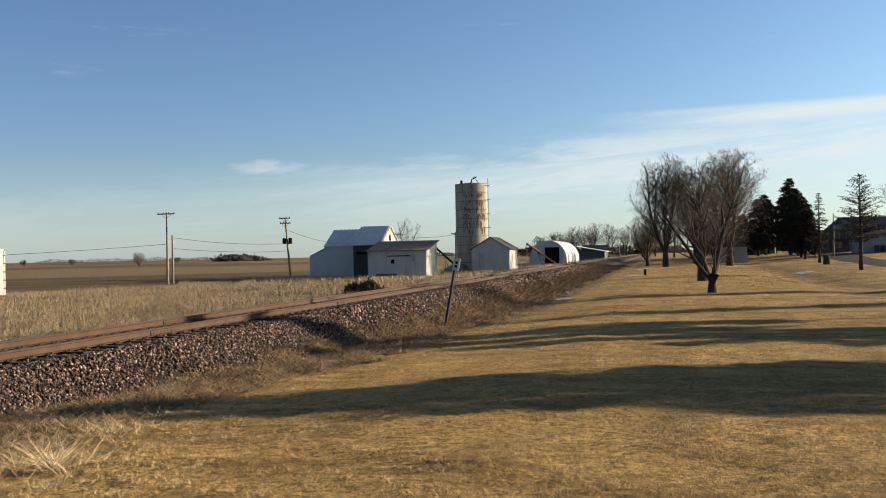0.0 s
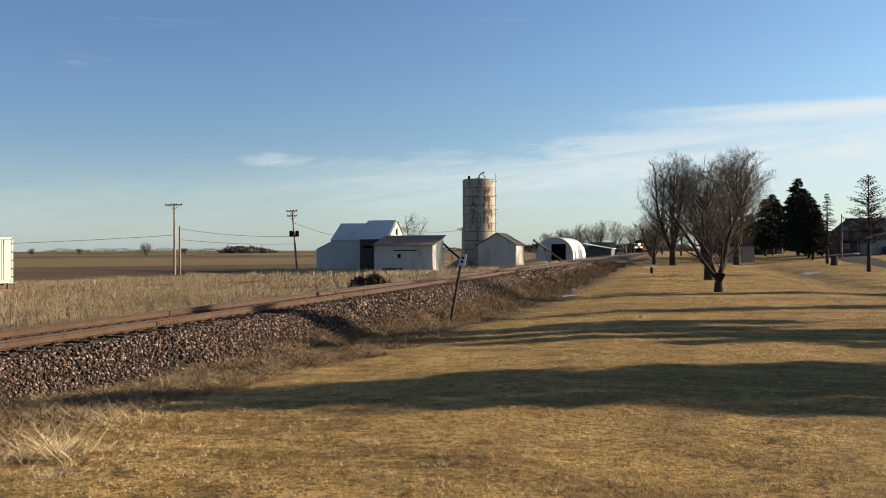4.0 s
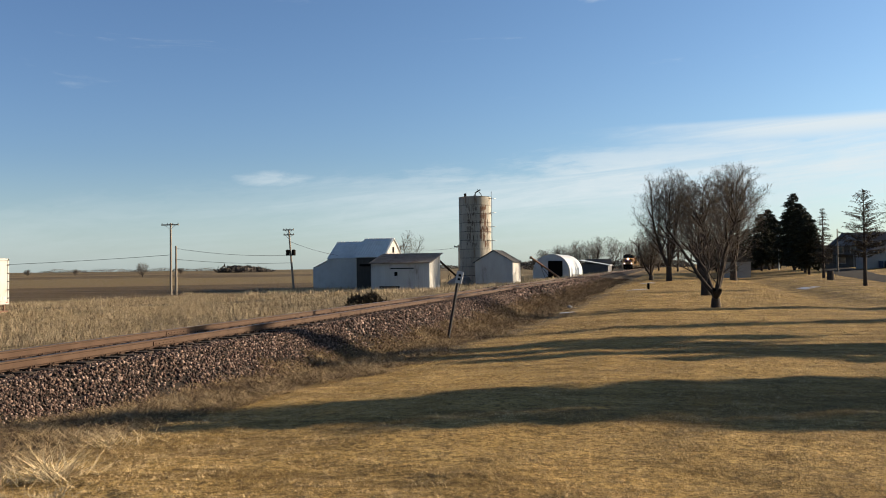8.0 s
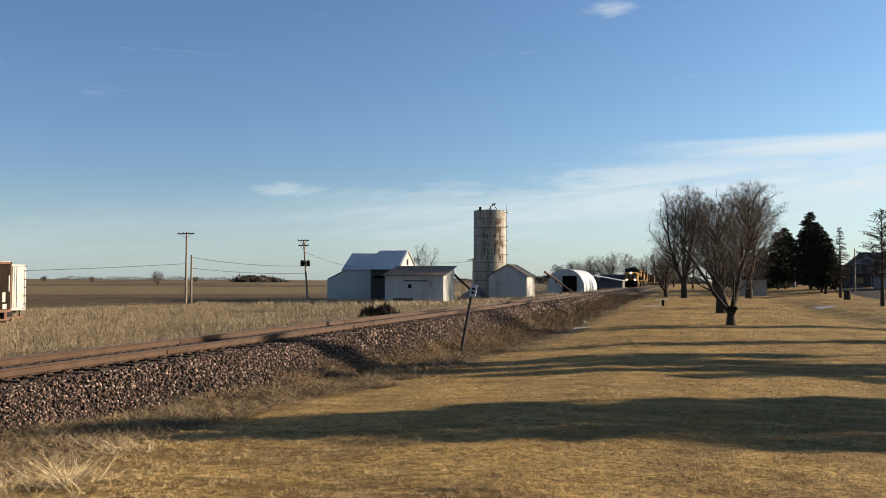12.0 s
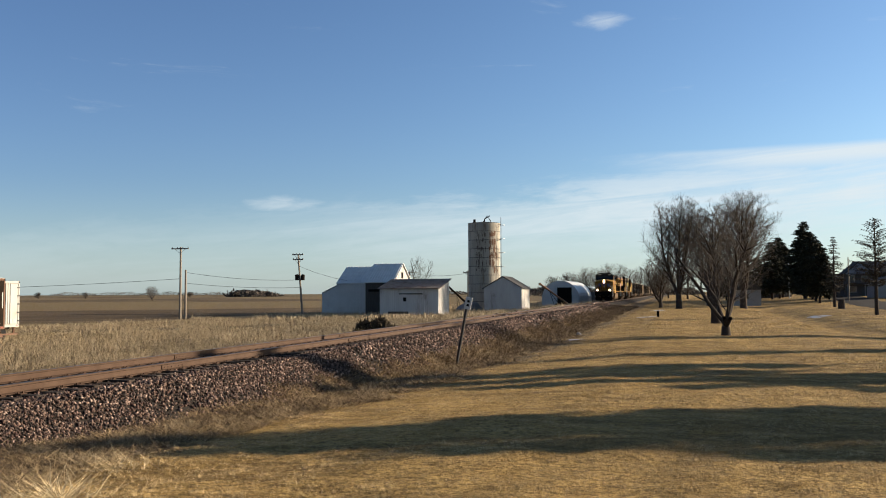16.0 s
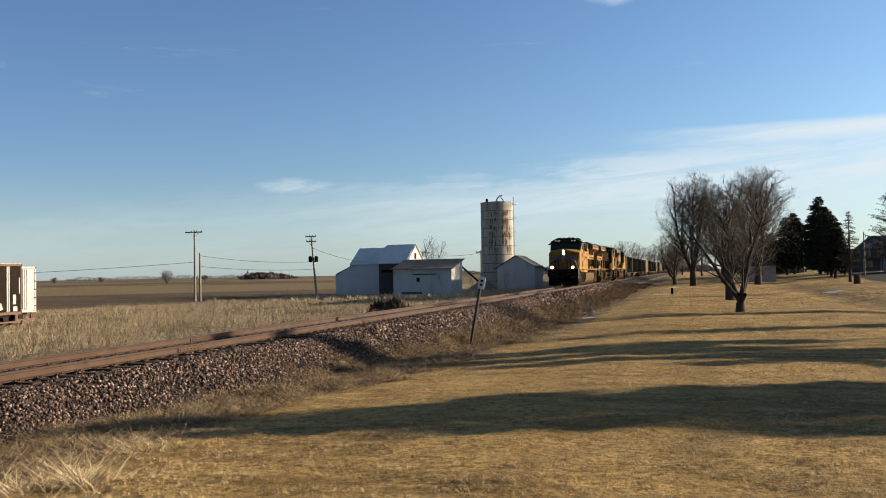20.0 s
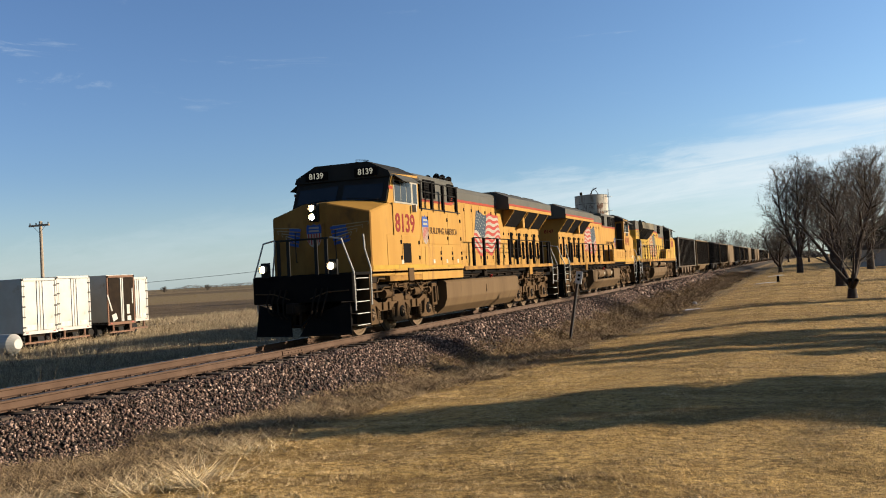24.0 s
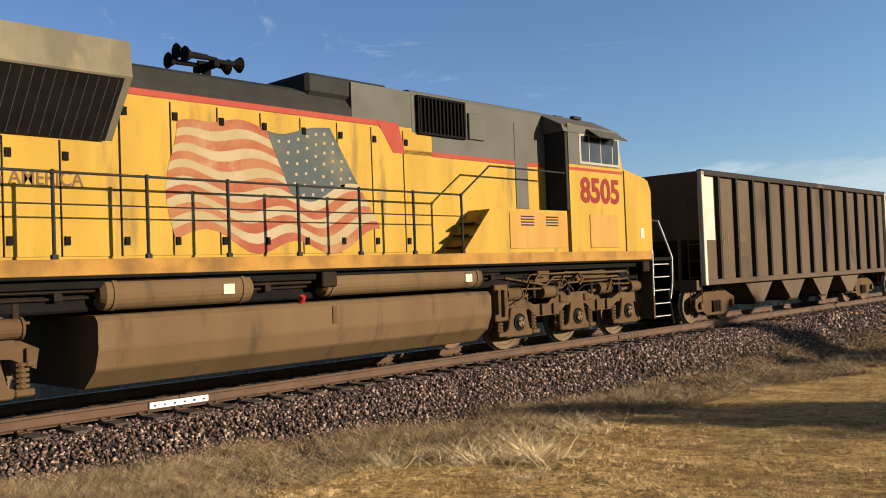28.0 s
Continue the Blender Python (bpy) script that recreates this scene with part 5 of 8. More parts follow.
    part("hood_roof", hood_shell(bmesh.new(), 0.985, 4.10, 4.66, 9.76, 14.6, 0.20), "loco_grey", loco)
    for s in (-1, 1):
        for a, b in ((5.75, 6.5), (7.0, 7.85), (9.15, 9.62)):
            grille(fwd, s, s * 0.985, a, b, 4.1, 4.62, 6)
        part("hood_stripe", Box(min(s * 0.985, s * 0.992), max(s * 0.985, s * 0.992), 9.9, 14.5, 4.10, 4.19), "loco_red", loco, "red stripe")
        part("hood_stripe", Box(min(s * 0.985, s * 0.992), max(s * 0.985, s * 0.992), 5.35, 9.3, 3.94, 4.02), "loco_red", loco, "red stripe")
        sheet("stripe_kink", [(s * 0.993, 9.2, 3.94), (s * 0.993, 9.5, 4.19), (s * 0.993, 9.95, 4.19), (s * 0.993, 9.5, 3.94)][::s], 0.003, "loco_red", loco)
        doors(loco, s, s * 0.98, [(9.95, 10.75), (10.75, 11.55), (11.55, 12.35), (12.35, 13.1), (13.1, 13.8), (13.8, 14.42)], 1.92, 4.05, yellow)
        flag(loco, s, s * 0.994, 11.5, 14.7, 2.35, 3.84, ("flag_red", "flag_white", "flag_blue"), 0.5)
    bm = Box(-0.45, 0.45, 11.6, 12.9, 4.66, 4.73, 0.02)
    tube(bm, (0, 12.2, 4.7), (0, 12.2, 4.85), 0.28, 0.24, sides=14)
    part("exhaust_stack", bm, "loco_dark", loco)
    horn(loco, 0.3, 9.98, 4.66)
    # radiator cab
    part("radiator_hood", Box(-0.98, 0.98, 14.5, 20.62, 1.74, 4.06, 0.01), yellow, loco)
    prof = [(-1.50, 4.04), (1.50, 4.04), (1.52, 4.50), (0.9, 4.76), (-0.9, 4.76), (-1.52, 4.50)]
    wing = part("radiator_wing", Prism(prof, "y", 14.5, 21.05), "loco_grey", loco, "grey overhanging radiator housing")
    for s in (-1, 1):
        part("wing_stripe", Box(min(s * 1.51, s * 1.53), max(s * 1.51, s * 1.53), 14.52, 21.04, 4.16, 4.24), "loco_red", wing)
        part("wing_edge", Box(min(s * 1.495, s * 1.522), max(s * 1.495, s * 1.522), 14.51, 21.04, 4.03, 4.155), yellow, wing)
        for a, b in ((15.3, 17.1), (17.35, 18.9), (19.0, 20.6)):
            q = [(s * 1.46, a, 4.03), (s * 1.46, b, 4.03), (s * 1.0, b, 3.42), (s * 1.0, a, 3.42)]
            scr = sheet("radiator_screen", q[::s], 0.03, "loco_black", wing, "black slanting radiator screen")
            bm = bmesh.new()
            for j in range(22):
                y = a + (b - a) * (j + 0.5) / 22
                tube(bm, (s * 1.475, y, 4.02), (s * 1.015, y, 3.42), 0.010, sides=4)
            tagged(part("slats", bm, "loco_dark", scr), kind="stuff")
            for yy in (a, b):
                part("screen_rib", Prism([(s * 1.48, 4.04), (s * 1.48, 3.98), (s * 1.02, 3.36), (s * 0.96, 3.36), (s * 0.96, 4.04)], "y", yy - 0.03, yy + 0.03), yellow, scr)
        part("fan_panel", Box(min(s * 0.98, s * 1.3), max(s * 0.98, s * 1.3), 17.1, 17.38, 3.35, 4.0, 0.02), yellow, wing)
        spans = [(14.6, 15.3), (15.3, 16.0), (16.0, 16.55), (16.55, 17.1), (17.1, 17.65), (17.65, 18.2), (18.2, 18.8), (18.8, 19.4), (19.4, 20.0), (20.0, 20.55)]
        doors(loco, s, s * 0.98, spans, 1.95, 3.28, yellow, vents=(2, 3, 4, 5, 6, 7, 8, 9))
        words("road_number", text, 0.24, "+y", (s * 0.5, 20.63, 3.42), "number_red", loco, bold=0.006)
        lamp(loco, "+y", (s * 0.13, 20.66, 3.78), 0.085, "rear_light")
        ys = [10.14, 11.28, 12.89, 14.37, 15.39, 16.84, 17.85, 19.2, 20.2, 20.55] if s > 0 else [9.19, 10.49, 12.08, 13.49, 14.93, 15.88, 17.51, 18.5, 20.04, 20.47]
        walkway_rail(loco, s, s * 1.50, ys, 1.60, 2.80, 0.135, "loco_black", "loco_black")
    for k in range(3):
        part("roof_fan", Box(-0.85, 0.85, 15.0 + k * 2.0, 16.6 + k * 2.0, 4.76, 4.81, 0.01), "loco_dark", wing)
    part("rear_door", Box(-0.35, 0.35, 20.62, 20.64, 1.85, 3.3, 0.004), yellow, loco)
    # the upper works sit a little forward on the frame
    for me in {ob.data for ob in loco.children_recursive if ob not in lower}:
        me.transform(Matrix.Translation((0, -0.17, 0)))
    return loco


def flared_loco(text):
    """A six-axle road engine with flared radiators and round posts along its walkways."""
    L, yel = 22.6, "loco_lemon"
    loco = thing("locomotive", pose(0, 0, 0), "bright yellow diesel locomotive with a faded flag and flared radiators", "locomotive", "locomotives of the train")
    underframe(loco, L, (1.70, 1.90), (1.7, 21.4))
    for yc, fl in ((4.29, False), (L - 4.29, True)):
        loco_truck(loco, yc, "emd", True)
    fuel_tank(loco, 7.5, 15.0, 1.20)
    for s in (-1, 1):
        air_tank(loco, s * 1.26, 7.65, 11.3, 1.46, 0.19)
        air_tank(loco, s * 1.26, 12.7, 14.85, 1.46, 0.21)
    prof = [(1.60, 1.72), (1.58, 3.30), (1.72, 3.56), (2.80, 3.76), (2.80, 1.72)]
    bm = Prism(prof, "x", -1.53, 1.53)
    bmesh.ops.bevel(bm, geom=bm.edges[:], offset=0.05, segments=2, affect="EDGES")
    nose = part("nose", bm, yel, loco)
    cab = part("cab", Prism([(2.81, 3.70), (3.0, 4.50), (4.88, 4.56), (4.88, 1.72), (2.81, 1.72)], "x", -1.53, 1.53), yel, loco)
    sec = [(-1.55, 4.38), (-1.50, 4.53), (-0.8, 4.88), (0.8, 4.88), (1.50, 4.56), (1.55, 4.38)]
    r = part("cab_roof", Prism(sec, "y", 2.86, 5.05), "loco_grey", loco)
    # the rear wall's dark colour stands for the shade on it
    part("cab_back", Box(-1.52, 1.52, 4.89, 4.97, 2.75, 4.52, 0.01), "loco_dark", cab, "cab rear wall with door, its shade in the dark colour")
    bm = bmesh.new()
    for k in range(7):
        box(bm, -0.9 + k * 0.27, -0.78 + k * 0.27, 3.4 + 0.35 * (k % 4), 3.7 + 0.35 * (k % 4), 4.86, 4.93 + 0.02 * (k % 2), 0.01)
    part("roof_aerials", bm, "loco_dark", r)
    for s in (-1, 1):
        face = "+x" if s > 0 else "-x"
        cab_window(cab, s, s * 1.53, [(2.98, 3.22), (3.22, 3.68), (3.68, 4.12), (4.12, 4.44)], 3.80, 4.34, (3.05, 4.2))
        part("upper_side", Box(min(s * 1.53, s * 1.535), max(s * 1.53, s * 1.535), 2.98, 4.88, 3.72, 4.548), "loco_grey", cab, "grey upper cab side")
        words("road_number", text, 0.72, face, (s * 1.534, 3.74, 3.17), "number_red", cab, "large red road number", bold=0.022, squeeze=1.06)
        part("tool_door", Box(min(s * 1.53, s * 1.545), max(s * 1.53, s * 1.545), 3.1, 4.2, 1.98, 2.68, 0.006), "loco_yellow", cab)
        part("cab_stripe", Box(min(s * 1.53, s * 1.536), max(s * 1.53, s * 1.536), 2.85, 4.88, 3.60, 3.66), "loco_red", cab)
        part("nose_label", Box(min(s * 1.53, s * 1.536), max(s * 1.53, s * 1.536), 2.0, 2.16, 2.18, 2.42), "pale_paint", nose)
        sheet("windscreen", [(s * 0.1, 2.80, 3.80), (s * 1.35, 2.80, 3.78), (s * 1.35, 2.90, 4.32), (s * 0.1, 2.90, 4.36)][::-s], 0.02, "cab_glass", cab)
        bxp = [(5.0, 1.90), (8.25, 1.90), (7.45, 2.72), (5.0, 2.74)]
        bx = part("battery_box", Prism([(a, b) for a, b in bxp], "x", min(s * 1.0, s * 1.52), max(s * 1.0, s * 1.52)), yel, loco)
        part("box_cover", Box(min(s * 1.52, s * 1.535), max(s * 1.52, s * 1.535), 5.05, 6.9, 1.98, 2.68, 0.006), "loco_yellow", bx)
        for k in range(2):
            bm = bmesh.new()
            for j in range(4):
                box(bm, min(s * 1.53, s * 1.545), max(s * 1.53, s * 1.545), 5.35 + k * 0.8, 5.75 + k * 0.8, 2.42 + j * 0.055, 2.445 + j * 0.055)
            part("box_louvre", bm, "loco_dark", bx)
        for j in range(3):
            part("box_step", Box(min(s * 1.1, s * 1.5), max(s * 1.1, s * 1.5), 7.75 - j * 0.2, 8.25 - j * 0.2, 2.0 + j * 0.22, 2.03 + j * 0.22), "dirty_black", bx)
    # hood
    part("hood", Box(-1.0, 1.0, 4.98, 20.1, 1.74, 4.16, 0.01), yel, loco)
    part("rear_hood", Prism([(-1.30, 20.1), (1.30, 20.1), (1.30, 21.62), (0.55, 22.0), (-0.55, 22.0), (-1.30, 21.62)], "z", 1.74, 4.06), yel, loco)
    part("rear_roof", Prism([(-1.30, 20.1), (1.30, 20.1), (1.30, 21.62), (0.55, 22.0), (-0.55, 22.0), (-1.30, 21.62)], "z", 4.06, 4.72), "loco_grey", loco)
    part("forward_roof", hood_shell(bmesh.new(), 1.005, 3.74, 4.86, 4.98, 8.9, 0.10), "loco_grey", loco)
    part("middle_roof", Prism([(-1.0, 4.15), (1.0, 4.15), (1.0, 4.80), (-1.0, 4.80)], "y", 8.9, 10.3), "loco_grey", loco)
    part("hood_roof", hood_shell(bmesh.new(), 1.005, 4.16, 4.62, 10.3, 14.5, 0.30), "loco_dark", loco)
    part("dark_step", Box(-0.97, 0.97, 9.4, 11.2, 4.50, 4.86, 0.06), "loco_dark", loco)
    for s in (-1, 1):
        face = "+x" if s > 0 else "-x"
        part("hood_stripe", Box(min(s * 1.005, s * 1.012), max(s * 1.005, s * 1.012), 9.3, 14.4, 4.12, 4.21), "loco_red", loco, "red stripe")
        part("hood_stripe", Box(min(s * 1.005, s * 1.012), max(s * 1.005, s * 1.012), 5.0, 9.2, 3.68, 3.76), "loco_red", loco, "red stripe")
        sheet("stripe_kink", [(s * 1.013, 9.1, 3.68), (s * 1.013, 9.25, 4.21), (s * 1.013, 9.75, 4.21), (s * 1.013, 9.4, 3.68)][::s], 0.003, "loco_red", loco)
        grille(loco, s, s * 1.005, 7.55, 8.75, 4.1, 4.72, 12, True)
        part("vent_box", Box(min(s * 1.0, s * 1.05), max(s * 1.0, s * 1.05), 6.95, 7.4, 4.08, 4.58, 0.01), "loco_grey", loco)
        part("side_door", Box(min(s * 1.0, s * 1.015), max(s * 1.0, s * 1.015), 5.6, 6.0, 2.8, 4.55, 0.004), "loco_grey", loco)
        doors(loco, s, s * 1.0, [(8.4 + 0.75 * k, 9.15 + 0.75 * k) for k in range(8)], 1.95, 4.08, yel)
        doors(loco, s, s * 1.0, [(14.5 + 0.7 * k, 15.2 + 0.7 * k) for k in range(7)], 1.95, 3.42, yel)
        flag(loco, s, s * 1.014, 9.75, 13.65, 2.15, 3.92, ("dull_red", "dull_white", "dull_blue"), 1.05)
        shield(loco, face, (s * 1.014, 17.9, 2.85), 0.62, 0.98)
        words("lettering", "BUILDING AMERICA", 0.26, face, (s * 1.013, 15.9, 2.92), "lettering", loco, bold=0.003, squeeze=0.85)
        ys = [8.22 + 1.215 * k for k in range(10)]
        walkway_rail(loco, s, s * 1.50, ys, 1.68, 2.95, 0, "loco_dark", "loco_dark", r=0.018)
        hand_iron(loco, [(s * 1.50, 8.22, 2.95), (s * 1.50, 7.4, 3.52), (s * 1.50, 5.0, 3.52)], 0.018, "loco_dark")
        hand_iron(loco, [(s * 1.50, 19.16, 2.95), (s * 1.52, 20.9, 2.92), (s * 1.52, 21.1, 2.7), (s * 1.52, 21.15, 1.0)], 0.022)
        grille(loco, s, s * 1.30, 20.3, 21.5, 2.2, 3.34, 11, True)
        bm = bmesh.new()
        for i in range(3):
            for j in range(9):
                y = 20.25 + i * 0.44
                box(bm, min(s * 1.30, s * 1.315), max(s * 1.30, s * 1.315), y, y + 0.36, 3.62 + j * 0.1, 3.65 + j * 0.1)
        part("louvre", bm, "loco_grey", loco)
        part("end_stripe", Box(min(s * 1.30, s * 1.306), max(s * 1.30, s * 1.306), 20.12, 21.6, 4.03, 4.11), "loco_red", loco)
        # flared radiator with slanting screen
        fl = part("radiator_flare", Prism([(s * 0.9, 4.74), (s * 1.56, 4.66), (s * 1.60, 4.20), (s * 1.0, 3.46), (s * 0.9, 3.46)][::s], "y", 14.5, 20.1), "dusty_flare", loco, "flared dusty grey radiator housing with warm sunlight in its colour")
        for k, (a, b) in enumerate(((14.62, 17.25), (17.35, 19.98))):
            scr = sheet("radiator_screen", [(s * 1.605, a, 4.17), (s * 1.605, b, 4.17), (s * 1.03, b, 3.46), (s * 1.03, a, 3.46)][::s], 0.02, "loco_black", fl, "black slatted radiator screen")
            bm = bmesh.new()
            for j in range(20):
                y = a + (b - a) * (j + 0.5) / 20
                tube(bm, (s * 1.60, y, 4.15), (s * 1.04, y, 3.46), 0.018, sides=4)
            part("slats", bm, "loco_grey", scr)
        # fan well beside the rear grille
        part("blower_well", Box(min(s * 1.0, s * 1.02), max(s * 1.0, s * 1.02), 19.35, 20.08, 2.0, 3.4), "loco_black", loco)
        bm = bmesh.new()
        bmesh.ops.create_cone(bm, cap_ends=True, segments=18, radius1=0.26, radius2=0.26, depth=0.16, matrix=Matrix.Translation((s * 1.1, 19.7, 3.0)) @ Matrix.Rotation(math.pi / 2, 4, "Y"))
        part("blower", bm, "dusty_steel", loco)
        for z in (3.62, 3.62):
            lamp(loco, "+y", (s * 0.14, 22.02, 3.86), 0.08, "rear_light")
    part("roof_caps", box(box(bmesh.new(), -0.85, 0.85, 14.7, 17.2, 4.72, 4.80, 0.02), -0.85, 0.85, 17.5, 19.9, 4.72, 4.80, 0.02), "loco_dark", loco)
    words("road_number", text, 0.30, "+y", (0.0, 22.005, 3.45), "number_red", loco, bold=0.006)
    horn(loco, -0.3, 12.6, 4.62)
    return loco


# ---------------------------------------------------------------- coal cars
def coal_car(style):
    paint, label = {"dark": ("hopper_dark", "grimy black ribbed coal hopper car"), "brown": ("hopper_brown", "dirty brown ribbed coal hopper car"),
                    "tan": ("hopper_tan", "dusty tan ribbed coal car with a rounded belly"), "smooth": ("hopper_tan", "dusty tan smooth-sided coal car")}[style]
    car = thing("coal_car", pose(0, 0, 0), label, "rail car", "coal cars of the train")
    y0, y1, top = 0.8, 15.3, 3.90
    for s in (-1, 1):
        x = s * 1.50
        part("side_sheet", Box(min(x, x - s * 0.03), max(x, x - s * 0.03), y0, y1, 1.08, top), paint, car)
        part("top_chord", Box(min(x - s * 0.04, x + s * 0.10), max(x - s * 0.04, x + s * 0.10), y0, y1, top - 0.10, top + 0.04, 0.01), "hopper_dark" if style == "brown" else paint, car)
        part("side_sill", Box(min(x - s * 0.06, x + s * 0.09), max(x - s * 0.06, x + s * 0.09), y0, y1, 1.0, 1.14, 0.01), paint, car)
        if style != "smooth":
            me = bpy.data.meshes.new("rib")
            bm = Prism([(0, -0.075), (0.10, -0.055), (0.10, 0.055), (0, 0.075)], "z", 1.14, top - 0.10)
            bm.transform(Matrix.Diagonal((s, 1, 1, 1)))
            bmesh.ops.recalc_face_normals(bm, faces=bm.faces)
            bm.to_mesh(me)
            bm.free()
            n = 13
            for k in range(n):
                # ribs coloured dark on brown and tan cars, for their shaded sides
                rb = link("rib", me, "hopper_dark" if style in ("brown", "tan") else paint, car)
                rb.location = (x, y0 + 0.95 + k * (y1 - y0 - 1.9) / (n - 1), 0)
        for y in (y0 + 0.06, y1 - 0.06):
            part("corner_post", Box(min(x - s * 0.02, x + s * 0.10), max(x - s * 0.02, x + s * 0.10), y - 0.07, y + 0.07, 1.0, top, 0.01), "pale_paint" if style == "brown" else paint, car)
        if style == "brown":
            part("end_panel", Box(min(x, x + s * 0.006), max(x, x + s * 0.006), y0 + 0.14, y0 + 0.80, 2.15, top - 0.11), "pale_paint", car, "pale weathered end panel")
        for y, d in ((y0, -1), (y1, 1)):
            bm = bmesh.new()
            for k in range(6):
                tube(bm, (s * 1.18, y + d * 0.06, 1.2 + k * 0.42), (s * 1.5, y + d * 0.06, 1.2 + k * 0.42), 0.014, sides=5)
            for a in (1.18, 1.5):
                tube(bm, (s * a, y + d * 0.06, 0.55), (s * a, y + d * 0.06, 3.5), 0.014, sides=5)
            part("ladder", bm, paint, car)
        # faded reporting marks and a pale patch as plain bars
        bm = bmesh.new()
        for k in range(2):
            for j in range(4):
                yy = y0 + 1.15 + k * 1.12 + 0.12 * j
                box(bm, min(x, x + s * 0.006), max(x, x + s * 0.006), yy, yy + 0.075, 2.1, 2.32)
                box(bm, min(x, x + s * 0.006), max(x, x + s * 0.006), yy, yy + 0.06, 1.7, 1.85)
        part("faded_marks", bm, "hopper_tan" if style != "tan" else "hopper_brown", car)
    for y, d in ((y0, -1), (y1, 1)):
        part("end_sheet", Box(-1.49, 1.49, y - 0.02, y + 0.02, 2.2, top, 0.004), paint, car)
        sheet("slope_sheet", [(-1.47, y, 2.2), (1.47, y, 2.2), (1.47, y - d * 2.7, 1.1), (-1.47, y - d * 2.7, 1.1)], 0.04, paint, car)
        part("end_sill", Box(-1.45, 1.45, min(y, y + d * 0.22), max(y, y + d * 0.22), 0.88, 1.14, 0.01), paint, car)
        for s in (-1, 1):
            part("end_strut", Tube((s * 0.9, y + d * 0.05, 1.14), (s * 0.9, y - d * 0.02, 2.25), 0.05, sides=6), paint, car)
        coupler(car, 0.0 if d < 0 else 16.3, d)
    part("centre_sill", Box(-0.17, 0.17, 0.6, 15.7, 0.72, 1.05), "dirty_black", car)
    part("coal_load", Prism([(-1.46, 2.6), (1.46, 2.6), (1.46, 3.72), (0.6, 3.86), (-0.6, 3.86), (-1.46, 3.72)], "y", y0 + 0.1, y1 - 0.1), "coal", car)
    if style in ("tan", "smooth"):
        o = [(1.46, 1.06), (1.40, 0.72), (1.18, 0.48), (0.8, 0.40), (-0.8, 0.40), (-1.18, 0.48), (-1.40, 0.72), (-1.46, 1.06)]
        part("belly", Prism(o, "y", 4.6, 11.7), "dusty_tank", car)
    else:
        for k in range(4):
            c = 4.4 + k * 2.43
            for s in (-1, 1):
                bm = Prism([(c - 1.0, 1.06), (c + 1.0, 1.06), (c + 0.26, 0.42), (c - 0.26, 0.42)], "x", min(s * 0.3, s * 1.4), max(s * 0.3, s * 1.4))
                part("hopper_pocket", bm, paint, car)
                part("pocket_gate", Box(min(s * 0.25, s * 1.35), max(s * 0.25, s * 1.35), c - 0.32, c + 0.32, 0.36, 0.42), "dirty_black", car)
    for yc in (2.35, 13.95):
        truck = part("truck", Box(-0.95, 0.95, yc - 0.2, yc + 0.2, 0.42, 0.78, 0.03), "dirty_black", car)
        for s in (-1, 1):
            lo = [(-1.15, 0.42), (-1.05, 0.30), (-0.72, 0.30), (-0.52, 0.18), (0.52, 0.18), (0.72, 0.30), (1.05, 0.30), (1.15, 0.42)]
            hi = [(1.12, 0.62), (0.6, 0.80), (-0.6, 0.80), (-1.12, 0.62)]
            part("side_frame", Prism([(yc + a, z) for a, z in lo + hi], "x", min(s * 0.92, s * 1.06), max(s * 0.92, s * 1.06)), "dusty_steel", truck)
            bm = bmesh.new()
            for a in (-0.17, 0.0, 0.17):
                spring(bm, s * 1.07, yc + a, 0.26, 0.56, 0.075)
            part("spring_nest", bm, "dirty_black", truck)
            for a in (-0.89, 0.89):
                part("bearing_cap", Tube((s * 1.0, yc + a, 0.457), (s * 1.14, yc + a, 0.457), 0.11, 0.09, sides=12), "dusty_steel", truck)
        for a in (-0.89, 0.89):
            w = link("wheelset", SMALL_WHEEL, None, truck)
            w.location = (0, yc + a, 0.457)
    return car


TRAIN = []           # (thing, distance of its front behind the train's front, turned round)


def build_train():
    TRAIN.append((wide_loco("8139", "loco_yellow", 1), 0.0, False))
    TRAIN.append((wide_loco("8147", "loco_yellow", -1), 22.3 + 22.3, True))
    TRAIN.append((flared_loco("8505"), 44.6 + 22.6, True))
    kinds = {k: coal_car(k) for k in ("brown", "tan", "dark", "smooth")}
    order = ["brown", "tan", "dark", "tan", "smooth", "dark", "tan", "tan"]
    random.seed(11)
    used = set()
    for k in range(33):
        style = order[k] if k < len(order) else random.choice(("brown", "tan", "dark", "smooth", "dark"))
        car = kinds[style] if style not in used else copy_thing(kinds[style], pose(0, 0, 0))
        used.add(style)
        if k < 6:
            for ob in car.children_recursive:
                if ob.name.startswith("wheelset"):
                    SPIN.append((ob, tuple(ob.location), 0.457, 1))
        TRAIN.append((car, 67.2 + 16.3 * k, False))


build_train()


# ---------------------------------------------------------------- farm buildings
def frame_wall(parent, name, p, q, z0, tops, thick, material):
    """A wall from p to q (x, y) with a top line given as (share of length, height) pairs."""
    (x0, y0), (x1, y1) = p, q
    L = math.hypot(x1 - x0, y1 - y0)
    bm = Prism([(0, z0)] + [(L, z0)] + [(f * L, z) for f, z in reversed(tops)], "y", 0, thick)
    bm.transform(Matrix.Translation((x0, y0, 0)) @ Matrix.Rotation(math.atan2(y1 - y0, x1 - x0), 4, "Z"))
    return part(name, bm, material, parent)


